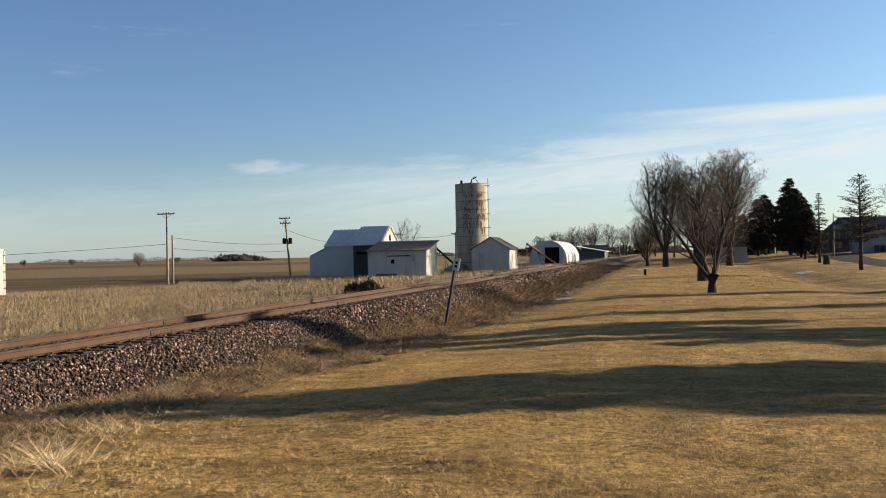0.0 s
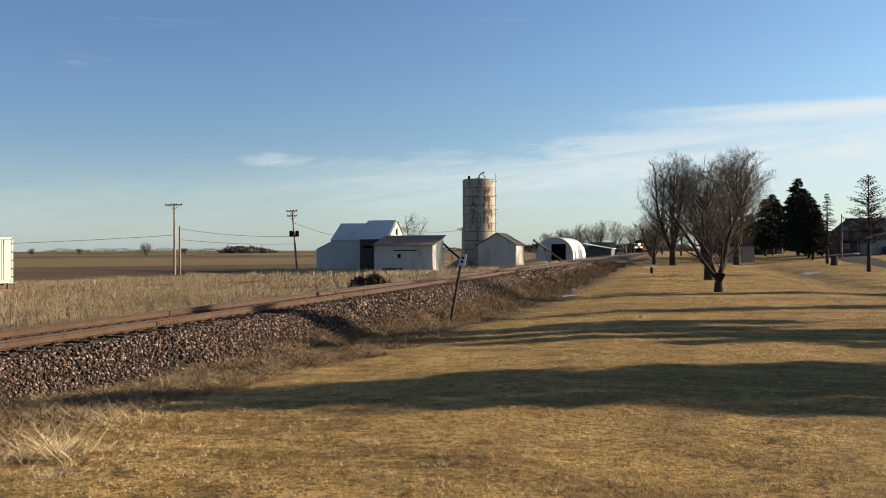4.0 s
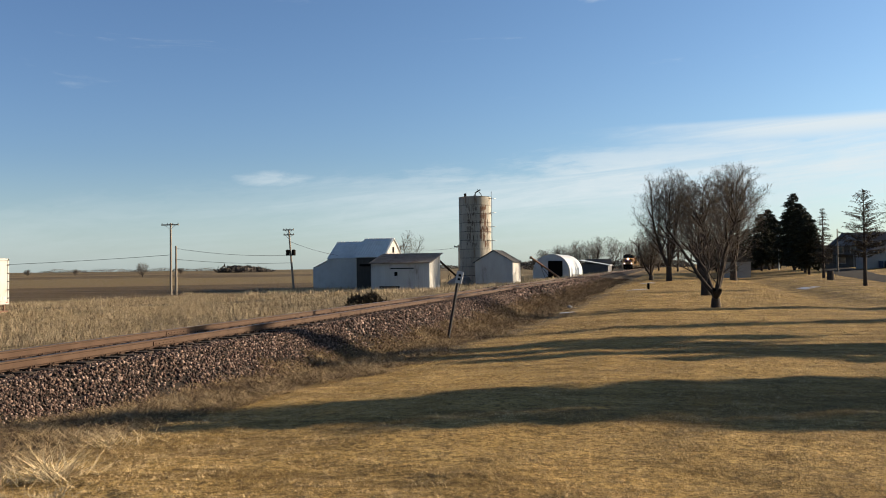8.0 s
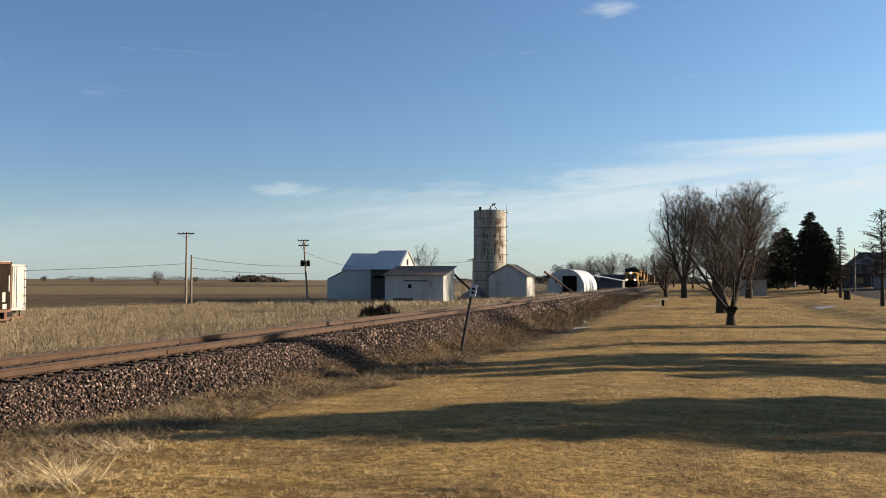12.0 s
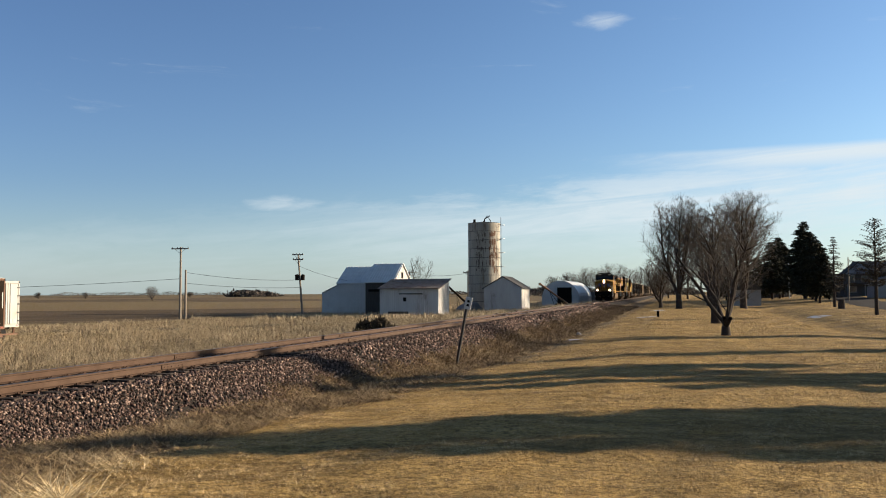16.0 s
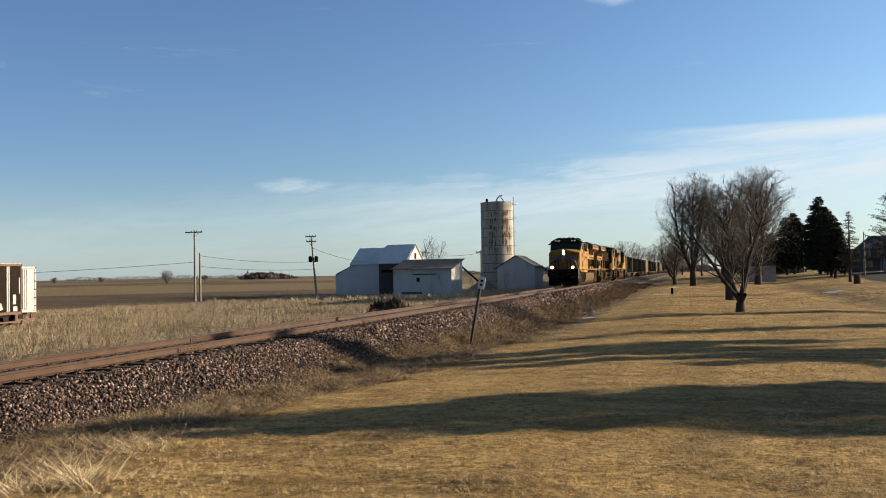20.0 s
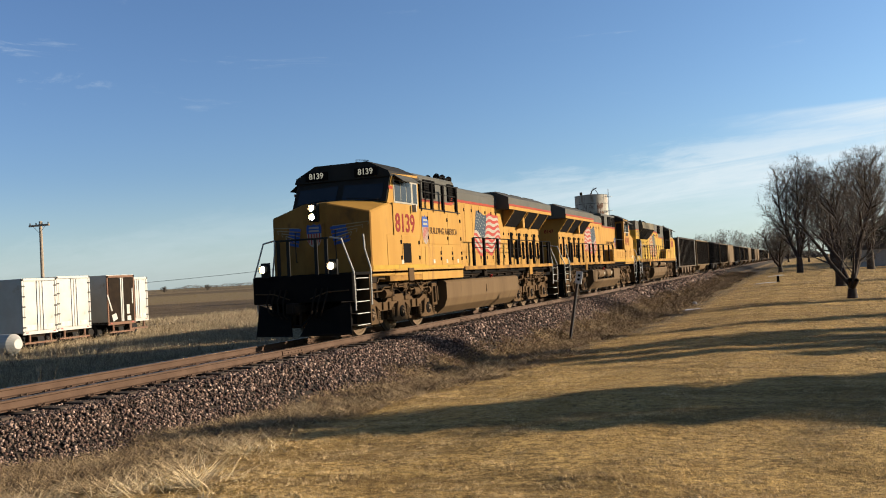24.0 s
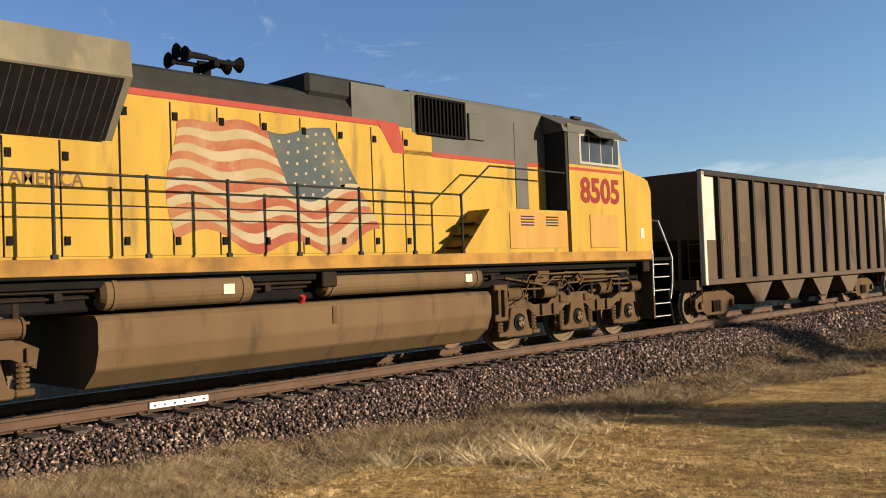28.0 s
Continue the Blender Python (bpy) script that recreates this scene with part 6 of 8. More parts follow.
def boards(parent, p, q, z0, tops, out, n, material, name="board"):
    """Upright boards on a wall, a little proud and uneven."""
    (x0, y0), (x1, y1) = p, q
    ux, uy = (x1 - x0), (y1 - y0)
    for k in range(n):
        f0, f1 = k / n, (k + 1) / n
        z = float(np.interp((f0 + f1) / 2, [f for f, _ in tops], [h for _, h in tops]))
        d = random.uniform(0.012, 0.035)
        L = math.hypot(ux, uy) / n
        bm = Box(0.012, L - 0.012, -d, 0, z0 + random.uniform(0, 0.08), z - 0.02)
        bm.transform(Matrix.Translation((x0 + ux * f0 + out[0] * 0.0, y0 + uy * f0, 0)) @ Matrix.Rotation(math.atan2(uy, ux), 4, "Z"))
        part(name, bm, material, parent)


def roof_sheet(parent, pts, material, ribs=0, name="roof"):
    """A sloping roof panel (eave a, eave b, ridge b, ridge a) with standing ribs."""
    r = sheet(name, pts, 0.06, material, parent)
    a, b, c, d = (Vector(p) for p in pts)
    n = (b - a).cross(d - a).normalized()
    if n.z < 0:
        n = -n
    for k in range(ribs):
        f = (k + 0.5) / ribs
        bm = Tube(a.lerp(b, f) + n * 0.01, d.lerp(c, f) + n * 0.01, 0.035, sides=4)
        part("roof_rib", bm, material, r)
    return r


def farm():
    random.seed(5)
    g = -1.3
    # low shed with one roof slope
    x0, x1, y0, y1 = -35.9, -28.4, 106.0, 111.2
    s = thing("low_shed", pose(0, 0, 0), "weathered white wooden shed with a rusty sloping roof", "shed")
    frame_wall(s, "front_wall", (x0, y0), (x1, y0), g, [(0, 2.2), (1, 2.2)], 0.12, "white_siding")
    frame_wall(s, "back_wall", (x0, y1), (x1, y1), g, [(0, 3.3), (1, 3.3)], 0.12, "white_siding")
    for x in (x0, x1):
        frame_wall(s, "side_wall", (x, y0 + 0.13), (x, y1), g, [(0, 2.2), (1, 3.3)], 0.12, "worn_white")
    boards(s, (x1 + 0.02, y0 + 0.13), (x1 + 0.02, y1), g, [(0, 2.15), (1, 3.25)], (1, 0), 14, "worn_white")
    boards(s, (x0, y0), (x1, y0), g, [(0, 2.15), (1, 2.15)], (0, -1), 30, "white_siding")
    roof_sheet(s, [(x0 - 0.3, y0 - 0.4, 2.16), (x1 + 0.35, y0 - 0.4, 2.16), (x1 + 0.35, y1 + 0.3, 3.42), (x0 - 0.3, y1 + 0.3, 3.42)], "rusty_roof", 18)
    part("door_track", Box(-33.4, -30.4, y0 - 0.1, y0 - 0.04, 1.42, 1.54), "black_hole", s)
    part("hatch", Box(-32.9, -32.5, y0 - 0.07, y0 - 0.035, 0.55, 1.05), "black_hole", s)
    part("sill_board", Box(-34.8, -32.2, y0 - 0.25, y0 - 0.08, -1.0, -0.7), "dark_boards", s)
    # tall white barn with lean-to
    x0, x1, y0, y1 = -45.6, -40.1, 116.0, 124.0
    s = thing("tall_barn", pose(0, 0, 0), "pale grey metal barn with a lean-to", "barn")
    frame_wall(s, "front_wall", (x0, y0), (x1, y0), g, [(0, 3.0), (1, 3.0)], 0.12, "white_metal")
    frame_wall(s, "back_wall", (x0, y1), (x1, y1), g, [(0, 3.0), (1, 3.0)], 0.12, "white_metal")
    for x in (x0, x1):
        frame_wall(s, "gable_wall", (x, y0 + 0.13), (x, y1), g, [(0, 3.0), (0.5, 5.25), (1, 3.0)], 0.12, "white_metal")
    roof_sheet(s, [(x0 - 0.1, y0 - 0.2, 2.95), (x1 + 0.2, y0 - 0.2, 2.95), (x1 + 0.2, 120.0, 5.38), (x0 - 0.1, 120.0, 5.38)], "metal_roof", 14)
    roof_sheet(s, [(x1 + 0.2, y1 + 0.2, 2.95), (x0 - 0.1, y1 + 0.2, 2.95), (x0 - 0.1, 120.0, 5.38), (x1 + 0.2, 120.0, 5.38)], "metal_roof")
    frame_wall(s, "lean_to_wall", (-47.8, y0 + 0.1), (x0, y0 + 0.1), g, [(0, 1.6), (1, 2.6)], 0.12, "white_metal")
    frame_wall(s, "lean_to_side", (-47.8, y0 + 0.2), (-47.8, y1), g, [(0, 1.6), (1, 1.6)], 0.12, "white_metal")
    roof_sheet(s, [(-47.9, y0, 1.62), (-47.9, y1, 1.62), (x0, y1, 2.72), (x0, y0, 2.72)], "metal_roof", 0)
    for k in range(26):
        part("siding_rib", Box(x0 + 0.1 + k * 0.21, x0 + 0.14 + k * 0.21, y0 - 0.025, y0, g, 2.92), "white_metal", s)
    # middle barn with dark front and bright ribbed roof
    x0, x1, y0, y1 = -40.0, -36.2, 112.0, 120.0
    s = thing("middle_barn", pose(0, 0, 0), "dark-fronted barn with a ribbed metal roof and worn gable", "barn")
    frame_wall(s, "front_wall", (x0, y0), (x1, y0), g, [(0, 3.1), (1, 3.1)], 0.12, "dark_boards")
    frame_wall(s, "back_wall", (x0, y1), (x1, y1), g, [(0, 3.1), (1, 3.1)], 0.12, "dark_boards")
    for x in (x0, x1):
        frame_wall(s, "gable_wall", (x, y0 + 0.13), (x, y1), g, [(0, 3.1), (0.5, 5.5), (1, 3.1)], 0.12, "worn_white")
    boards(s, (x1 + 0.02, y0 + 0.13), (x1 + 0.02, y1), g, [(0, 3.05), (0.5, 5.45), (1, 3.05)], (1, 0), 22, "worn_white")
    boards(s, (x0, y0), (x1, y0), g, [(0, 3.05), (1, 3.05)], (0, -1), 13, "dark_boards")
    roof_sheet(s, [(x0 - 0.2, y0 - 0.3, 3.0), (x1 + 0.25, y0 - 0.3, 3.0), (x1 + 0.25, 116.0, 5.62), (x0 - 0.2, 116.0, 5.62)], "metal_roof", 12)
    roof_sheet(s, [(x1 + 0.25, y1 + 0.3, 3.0), (x0 - 0.2, y1 + 0.3, 3.0), (x0 - 0.2, 116.0, 5.62), (x1 + 0.25, 116.0, 5.62)], "metal_roof")
    part("rusty_verge", Box(x0 - 0.24, x0 - 0.02, 113.0, 113.2, 3.2, 3.4), "rusty_roof", s)
    # black panel stands for the shade inside the opening
    part("gable_opening", Box(x1 + 0.02, x1 + 0.07, 115.6, 116.4, 3.6, 4.4), "black_hole", s)
    part("wall_pipe", Box(x0 + 0.5, x0 + 1.9, y0 - 0.25, y0 - 0.05, 1.8, 2.1), "black_hole", s)
    # gabled white shed beside the silo
    x0, x1, y0, y1 = -27.3, -21.8, 128.0, 135.0
    s = thing("gable_shed", pose(0, 0, 0), "peeling white gable shed with a dark roof", "shed")
    xm = (x0 + x1) / 2
    for y in (y0, y1):
        frame_wall(s, "gable_wall", (x0, y), (x1, y), g, [(0, 2.3), (0.5, 3.85), (1, 2.3)], 0.12, "white_siding")
    for x in (x0, x1 - 0.0):
        frame_wall(s, "side_wall", (x, y0 + 0.13), (x, y1), g, [(0, 2.3), (1, 2.3)], 0.12, "worn_white")
    boards(s, (x0, y0), (x1, y0), g, [(0, 2.25), (0.5, 3.8), (1, 2.25)], (0, -1), 26, "white_siding")
    boards(s, (x1 + 0.02, y0 + 0.13), (x1 + 0.02, y1), g, [(0, 2.25), (1, 2.25)], (1, 0), 20, "worn_white")
    roof_sheet(s, [(x0 - 0.35, y0 - 0.3, 2.1), (x0 - 0.35, y1 + 0.3, 2.1), (xm, y1 + 0.3, 3.95), (xm, y0 - 0.3, 3.95)], "dark_roof")
    roof_sheet(s, [(x1 + 0.35, y1 + 0.3, 2.1), (x1 + 0.35, y0 - 0.3, 2.1), (xm, y0 - 0.3, 3.95), (xm, y1 + 0.3, 3.95)], "dark_roof")


def silo():
    s = thing("silo", pose(-29.75, 139.6, 0), "tall pale steel silo with rust-streaked panels", "silo")
    R, z0, z1, n, rings = 2.56, -1.2, 12.7, 16, 10
    me_h = (z1 - z0) / rings
    bm = bmesh.new()
    bmesh.ops.create_cone(bm, cap_ends=True, segments=48, radius1=R - 0.06, radius2=R - 0.06, depth=z1 - z0, matrix=Matrix.Translation((0, 0, (z0 + z1) / 2)))
    shell = part("shell", bm, "dark_boards", s)
    random.seed(8)
    for r in range(rings):
        for k in range(n):
            a0, a1 = 2 * math.pi * (k + 0.5 * (r % 2)) / n, 2 * math.pi * (k + 1 + 0.5 * (r % 2)) / n
            bm = bmesh.new()
            m = 4
            vs = []
            for j in range(m + 1):
                a = a0 + 0.004 + (a1 - a0 - 0.008) * j / m
                vs.append([bm.verts.new((rad * math.cos(a), rad * math.sin(a), z)) for rad, z in ((R, z0 + r * me_h + 0.035), (R, z0 + (r + 1) * me_h - 0.035), (R - 0.07, z0 + (r + 1) * me_h - 0.035), (R - 0.07, z0 + r * me_h + 0.035))])
            for p, q in zip(vs, vs[1:]):
                for i in range(4):
                    bm.faces.new((p[i], q[i], q[(i + 1) % 4], p[(i + 1) % 4]))
            bmesh.ops.recalc_face_normals(bm, faces=bm.faces)
            part("panel", bm, "silo_panel", shell)
    # old paint gone to rust in blotchy rows: brown for shade, orange for sunlight
    for a0, tone, wide, amount in ((256, "rust_dark", 0.05, 6), (264, "rust_dark", 0.05, 5), (275, "rust_dark", 0.06, 6), (286, "rust_dark", 0.05, 4), (303, "rust_stain", 0.08, 8), (313, "rust_stain", 0.10, 9), (322, "rust_stain", 0.11, 9), (333, "rust_stain", 0.09, 6)):
        for row in range(6):
            if random.random() < 0.15:
                continue
            bm = bmesh.new()
            for k in range(random.randint(amount - 3, amount)):
                a = radians(a0 + random.gauss(0, 2.6))
                w, hh, zz = wide * random.uniform(0.3, 1.1), random.uniform(0.25, 1.05), 11.0 - 1.12 * row + random.gauss(0, 0.16)
                q = Prism([(-w, 0), (-w * 0.7, -hh * 0.55), (-w * 0.2, -hh), (w * 0.3, -hh * 0.85), (w, -hh * 0.3), (w * 0.8, 0.05), (w * 0.1, 0.10)], "y", -0.010 - 0.0004 * k, 0.02)
                q.transform(Matrix.Translation((R * math.cos(a), R * math.sin(a), zz)) @ Matrix.Rotation(a + math.pi / 2, 4, "Z"))
                tmp = bpy.data.meshes.new("blot")
                q.to_mesh(tmp)
                q.free()
                bm.from_mesh(tmp)
                bpy.data.meshes.remove(tmp)
            tagged(part("rust_patch", bm, tone, shell), kind="stuff")
    bm = bmesh.new()
    for k in range(40):
        z = z0 + 0.4 + k * (z1 - z0) / 40
        tube(bm, (R + 0.32, -0.9, z), (R + 0.32, -0.5, z), 0.018, sides=4)
    for y in (-0.9, -0.5):
        tube(bm, (R + 0.32, y, z0), (R + 0.32, y, z1 + 0.8), 0.025, sides=5)
        for z in (1, 4, 7, 10, 12.4):
            tube(bm, (R + 0.32, y, z), (R - 0.3, y * 0.6, z), 0.02, sides=4)
    part("ladder", bm, "galvanised", s)
    for k in range(5):
        bm = bmesh.new()
        bmesh.ops.create_cone(bm, cap_ends=False, segments=14, radius1=0.62, radius2=0.62, depth=0.04, matrix=Matrix.Translation((R + 0.35, -0.7, 3.5 + k * 2.2)))
        part("ladder_hoop", bm, "galvanised", s)
    bm = bmesh.new()
    bmesh.ops.create_cone(bm, cap_ends=True, segments=48, radius1=R + 0.05, radius2=0.5, depth=0.25, matrix=Matrix.Translation((0, 0, z1 + 0.1)))
    part("lid", bm, "galvanised", s)
    part("roof_pipe", path_tube(bmesh.new(), [(0.1, 0, z1), (0.1, 0, z1 + 0.7), (1.0, -0.4, z1 + 1.15)], 0.09), "dirty_black", s)
    part("roof_brace", path_tube(bmesh.new(), [(0.2, -1.5, z1 + 0.1), (0.8, -1.4, z1 + 1.1), (1.4, -1.2, z1 + 0.1)], 0.06), "dirty_black", s)
    part("roof_vent", Tube((-1.3, -1.2, z1), (-1.3, -1.2, z1 + 0.55), 0.2, sides=10), "dirty_black", s)
    # chute and old auger at its foot
    a = thing("grain_auger", pose(-33.3, 134.0, 0), "dark old grain auger leaning beside the silo", "auger")
    part("auger_tube", Tube((-1.0, 0, 2.6), (2.2, 1.5, -0.6), 0.16, sides=10), "dirty_black", a)
    part("spout", path_tube(bmesh.new(), [(-1.0, 0, 2.6), (-1.35, -0.1, 2.75), (-1.5, -0.1, 2.1)], 0.17, 8), "dirty_black", a)
    part("prop", path_tube(bmesh.new(), [(0.4, 0.6, -1.3), (0.2, 0.5, 1.4), (1.0, 0.6, -1.3)], 0.05), "dirty_black", a)
    b = thing("rubble_heap", pose(-30.5, 132.0, -1.25), "heap of weathered concrete beside the silo", "heap")
    bm = bmesh.new()
    bmesh.ops.create_icosphere(bm, subdivisions=3, radius=1.0)
    for v in bm.verts:
        v.co *= 1 + 0.3 * noise.noise(v.co * 2.1)
        v.co = Vector((v.co.x * 2.0, v.co.y * 1.4, max(0, v.co.z) * 1.5))
    tagged(part("stone_pile", bm, "concrete", b), kind="stuff")


def quonset():
    s = thing("quonset_hut", pose(-22.0, 174.0, 0), "white round-roofed metal storage hut with a black panel for its opening", "hut")
    R, z0, L = 3.65, 0.25, 26.0
    n = 18
    bm = bmesh.new()
    ribs = 44
    rows = []
    for j in range(ribs * 2 + 1):
        rr = R + (0.014 if j % 2 else 0.0)
        y = L * j / (ribs * 2)
        rows.append([bm.verts.new((rr * math.cos(math.pi * k / n), y, z0 + rr * math.sin(math.pi * k / n))) for k in range(n + 1)])
    for a, b in zip(rows, rows[1:]):
        for k in range(n):
            bm.faces.new((a[k], a[k + 1], b[k + 1], b[k]))
    part("vault", bm, "white_metal", s)
    for sx in (-1, 1):
        part("base_wall", Box(min(sx * R, sx * (R - 0.15)), max(sx * R, sx * (R - 0.15)), 0, L, -1.0, z0 + 0.05), "white_metal", s)
    arc = [(R * math.cos(math.pi * k / n), z0 + R * math.sin(math.pi * k / n)) for k in range(n + 1)]
    part("end_wall", Prism([(-R, -1.0)] + [(R, -1.0)] + arc, "y", 0.1, 0.2), "white_metal", s)
    # the end wall is closed; this black panel paints the dark inside
    part("doorway", Box(-0.6, 2.2, -0.02, 0.1, -1.0, 2.55), "black_hole", s, "black panel for the unlit inside of the hut")
    part("door_leaf", Box(-1.9, -0.65, -0.06, 0.02, -1.0, 2.5, 0.01), "white_metal", s)
    a = thing("grain_auger", pose(-22.4, 166.0, 0), "yellow-orange grain auger leaning by the hut", "auger")
    part("auger_tube", Tube((-2.3, 0, 3.15), (2.6, 1.0, -0.5), 0.17, sides=10), "auger_orange", a)
    part("auger_head", Box(-2.6, -2.15, -0.2, 0.2, 2.9, 3.4, 0.04), "auger_orange", a)
    part("auger_frame", path_tube(bmesh.new(), [(-0.6, 0.3, 1.7), (0.4, -0.6, -0.9), (1.2, 1.2, -0.9), (-0.6, 0.3, 1.7)], 0.05), "dirty_black", a)
    for k in (-0.6, 1.2):
        part("wheel", Tube((0.7, k, -0.75), (0.7, k + 0.15, -0.75), 0.3, sides=16), "rubber", a)
    b = thing("long_shed", pose(-18.5, 212.0, 0), "long red-brown shed with a pale low roof", "shed")
    part("front_wall", Box(-1.5, 5.0, 0, 0.15, -1.0, 1.7), "house_brown", b)
    part("side_wall", Box(4.85, 5.0, 0.16, 14, -1.0, 1.7), "house_brown", b)
    part("rear_wall", Box(-1.5, 5.0, 14, 14.15, -1.0, 3.2), "house_brown", b)
    sheet("roof", [(-1.8, -0.4, 2.9), (5.5, -0.4, 1.6), (5.5, 14.5, 1.6), (-1.8, 14.5, 2.9)], 0.1, "metal_roof", b)
    for k, (dx, dz) in enumerate(((-28.5, 4.6), (-20.5, 5.0), (-12.0, 3.5))):
        p = thing("utility_pole", pose(dx, 236.0 + 8 * k, 0), "weathered wooden utility pole with one crossarm", "pole", "utility poles")
        part("post", Tube((0, 0, -1), (0, 0, dz), 0.14, 0.10, sides=8), "pole_wood", p)
        part("crossarm", Box(-1.0, 1.0, -0.06, 0.06, dz - 0.5, dz - 0.36), "pole_wood", p)


farm()
silo()
quonset()


# ---------------------------------------------------------------- poles and wires
def pole(x, y, base, top, arms, lean=(0, 0), r=0.15, label="weathered wooden utility pole with a crossarm"):
    p = thing("utility_pole", pose(x, y, 0), label, "pole", "utility poles")
    part("post", Tube((0, 0, base), (lean[0], lean[1], top), r, r * 0.7, sides=10), "pole_wood", p)
    for z, w in arms:
        f = (z - base) / (top - base)
        cx = lean[0] * f
        part("crossarm", Box(cx - w / 2, cx + w / 2, -0.19, -0.08, z - 0.07, z + 0.07, 0.01), "pole_wood", p)
        for k in range(4):
            xx = cx - w / 2 + 0.1 + k * (w - 0.2) / 3
            bm = Tube((xx, -0.13, z + 0.07), (xx, -0.13, z + 0.20), 0.035, 0.05, sides=7)
            part("insulator", bm, "dark_roof", p)
        for s in (-1, 1):
            part("brace", Tube((cx + s * w * 0.3, -0.12, z - 0.05), (cx, -0.12, z - 0.55), 0.02, sides=4), "galvanised", p)
    return p


pole(-56.8, 94.2, -1.4, 7.15, [(6.95, 2.3)])
pole(-57.3, 96.2, -1.4, 4.5, [], label="short wooden stub pole")
pb = pole(-48.0, 109.7, -1.4, 6.85, [(6.75, 1.6), (6.1, 1.5)], lean=(-0.65, 0), label="leaning wooden pole with two crossarms and transformers")
for sx in (-1, 1):
    t = Tube((-0.35 + sx * 0.42, -0.1, 3.35), (-0.35 + sx * 0.42, -0.1, 4.05), 0.26, sides=14)
    tube(t, (-0.35 + sx * 0.42, -0.1, 4.05), (-0.35 + sx * 0.42, -0.1, 4.15), 0.26, 0.1, sides=14)
    part("transformer", t, "dirty_black", pb, "dark pole transformer")
pole(-57.5, 190.0, -1.3, 6.4, [(6.2, 3.6)])
pole(-50.4, 48.9, -1.4, 6.9, [(6.6, 1.9)])
pole(-33.0, 142.0, -1.3, 5.2, [(4.9, 1.6)])


def wire(a, b, sag, r=0.022):
    pts = []
    for k in range(15):
        f = k / 14
        p = Vector(a).lerp(Vector(b), f)
        p.z -= sag * 4 * f * (1 - f)
        pts.append(p)
    tagged(part("overhead_wire", path_tube(bmesh.new(), pts, r, 4), "wire"), "thin dark overhead wire between poles", "wire", "overhead wires")


wire((-57.3, 96.2, 4.2), (-48.4, 109.6, 3.4), 0.35)
wire((-57.3, 96.2, 2.9), (-48.4, 109.6, 2.4), 0.25)
wire((-48.4, 109.6, 5.2), (-43.5, 118.0, 3.2), 0.3)
wire((-56.8, 94.2, 3.4), (-110.0, 62.0, 2.6), 0.9)
wire((-57.5, 190.0, 6.2), (-33.0, 142.0, 4.8), 0.6, 0.025)


# ---------------------------------------------------------------- parked trailers
def trailer(x, y0, y1, z0, z1, label, open_back=False, length=12.5):
    t = thing("box_trailer", pose(x, (y0 + y1) / 2, 0), label, "trailer", "parked trailers")
    h = (y1 - y0) / 2
    if open_back:
        for a, b in ((-h, -h + 0.05), (h - 0.05, h)):
            part("side_panel", Box(-length, 0, a, b, z0, z1), "trailer_white", t)
        part("roof", Box(-length, 0, -h, h, z1, z1 + 0.05), "trailer_white", t)
        part("floor", Box(-length, 0, -h, h, z0 - 0.05, z0 + 0.1), "dark_boards", t)
        part("front_panel", Box(-length, -length + 0.05, -h, h, z0, z1), "trailer_white", t)
    else:
        part("body", Box(-length, 0, -h, h, z0, z1, 0.03), "trailer_white", t)
    fr = 0.06
    for a, b, c, d in ((-h, -h + 0.12, z0, z1), (h - 0.12, h, z0, z1), (-h, h, z1 - 0.12, z1 + 0.02), (-h, h, z0 - 0.1, z0 + 0.08)):
        part("door_frame", Box(0, fr, a, b, c, d, 0.01), "rust_stain" if open_back else "trailer_white", t)
    if not open_back:
        for s in (-1, 1):
            d = part("rear_door", Box(0.005, 0.045, min(s * 0.015, s * (h - 0.14)), max(s * 0.015, s * (h - 0.14)), z0 + 0.1, z1 - 0.14, 0.008), "trailer_white", t)
            part("lock_rod", Tube((0.07, s * 0.20, z0 + 0.1), (0.07, s * 0.20, z1 - 0.15), 0.022, sides=6), "galvanised", d)
            for k in range(5):
                zz = z0 + 0.3 + k * (z1 - z0 - 0.7) / 4
                part("hinge", Box(0.04, 0.075, min(s * (h - 0.20), s * h), max(s * (h - 0.20), s * h), zz - 0.04, zz + 0.04), "dark_boards", d)
            part("door_stain", Box(0.045, 0.048, min(s * h * 0.2, s * h * 0.75), max(s * h * 0.2, s * h * 0.75), z0 + 0.16, z0 + 0.42), "worn_white", d)
    else:
        for s in (-1, 1):
            d = part("rear_door", Box(0.03, 0.08, min(s * 0.10, s * (h - 0.14)), max(s * 0.10, s * (h - 0.14)), z0 + 0.1, z1 - 0.14, 0.008), "dirty_black", t, "bare dark trailer door with torn skin")
            part("door_post", Box(0.075, 0.12, min(s * 0.03, s * 0.12), max(s * 0.03, s * 0.12), z0 + 0.1, z1 - 0.14), "trailer_white", d)
        for u, w, c, e in ((-0.62, 0.42, 0.20, 0.62), (0.55, 0.26, 0.55, 1.15), (0.62, 0.34, 0.12, 0.42), (-0.9, 0.10, 0.8, 1.9), (0.98, 0.08, 1.2, 2.2)):
            bm = Box(0.085, 0.10, u - w / 2, u + w / 2, z0 + c, z0 + e)
            bm.transform(Matrix.Translation((0, u, z0 + c)) @ Matrix.Rotation(0.35 * (u < 0), 4, "X") @ Matrix.Translation((0, -u, -z0 - c)))
            part("torn_skin", bm, "trailer_white", t)
    part("underride_guard", Box(-0.05, 0.05, -h * 0.9, h * 0.9, z0 - 0.6, z0 - 0.5), "rust_stain", t)
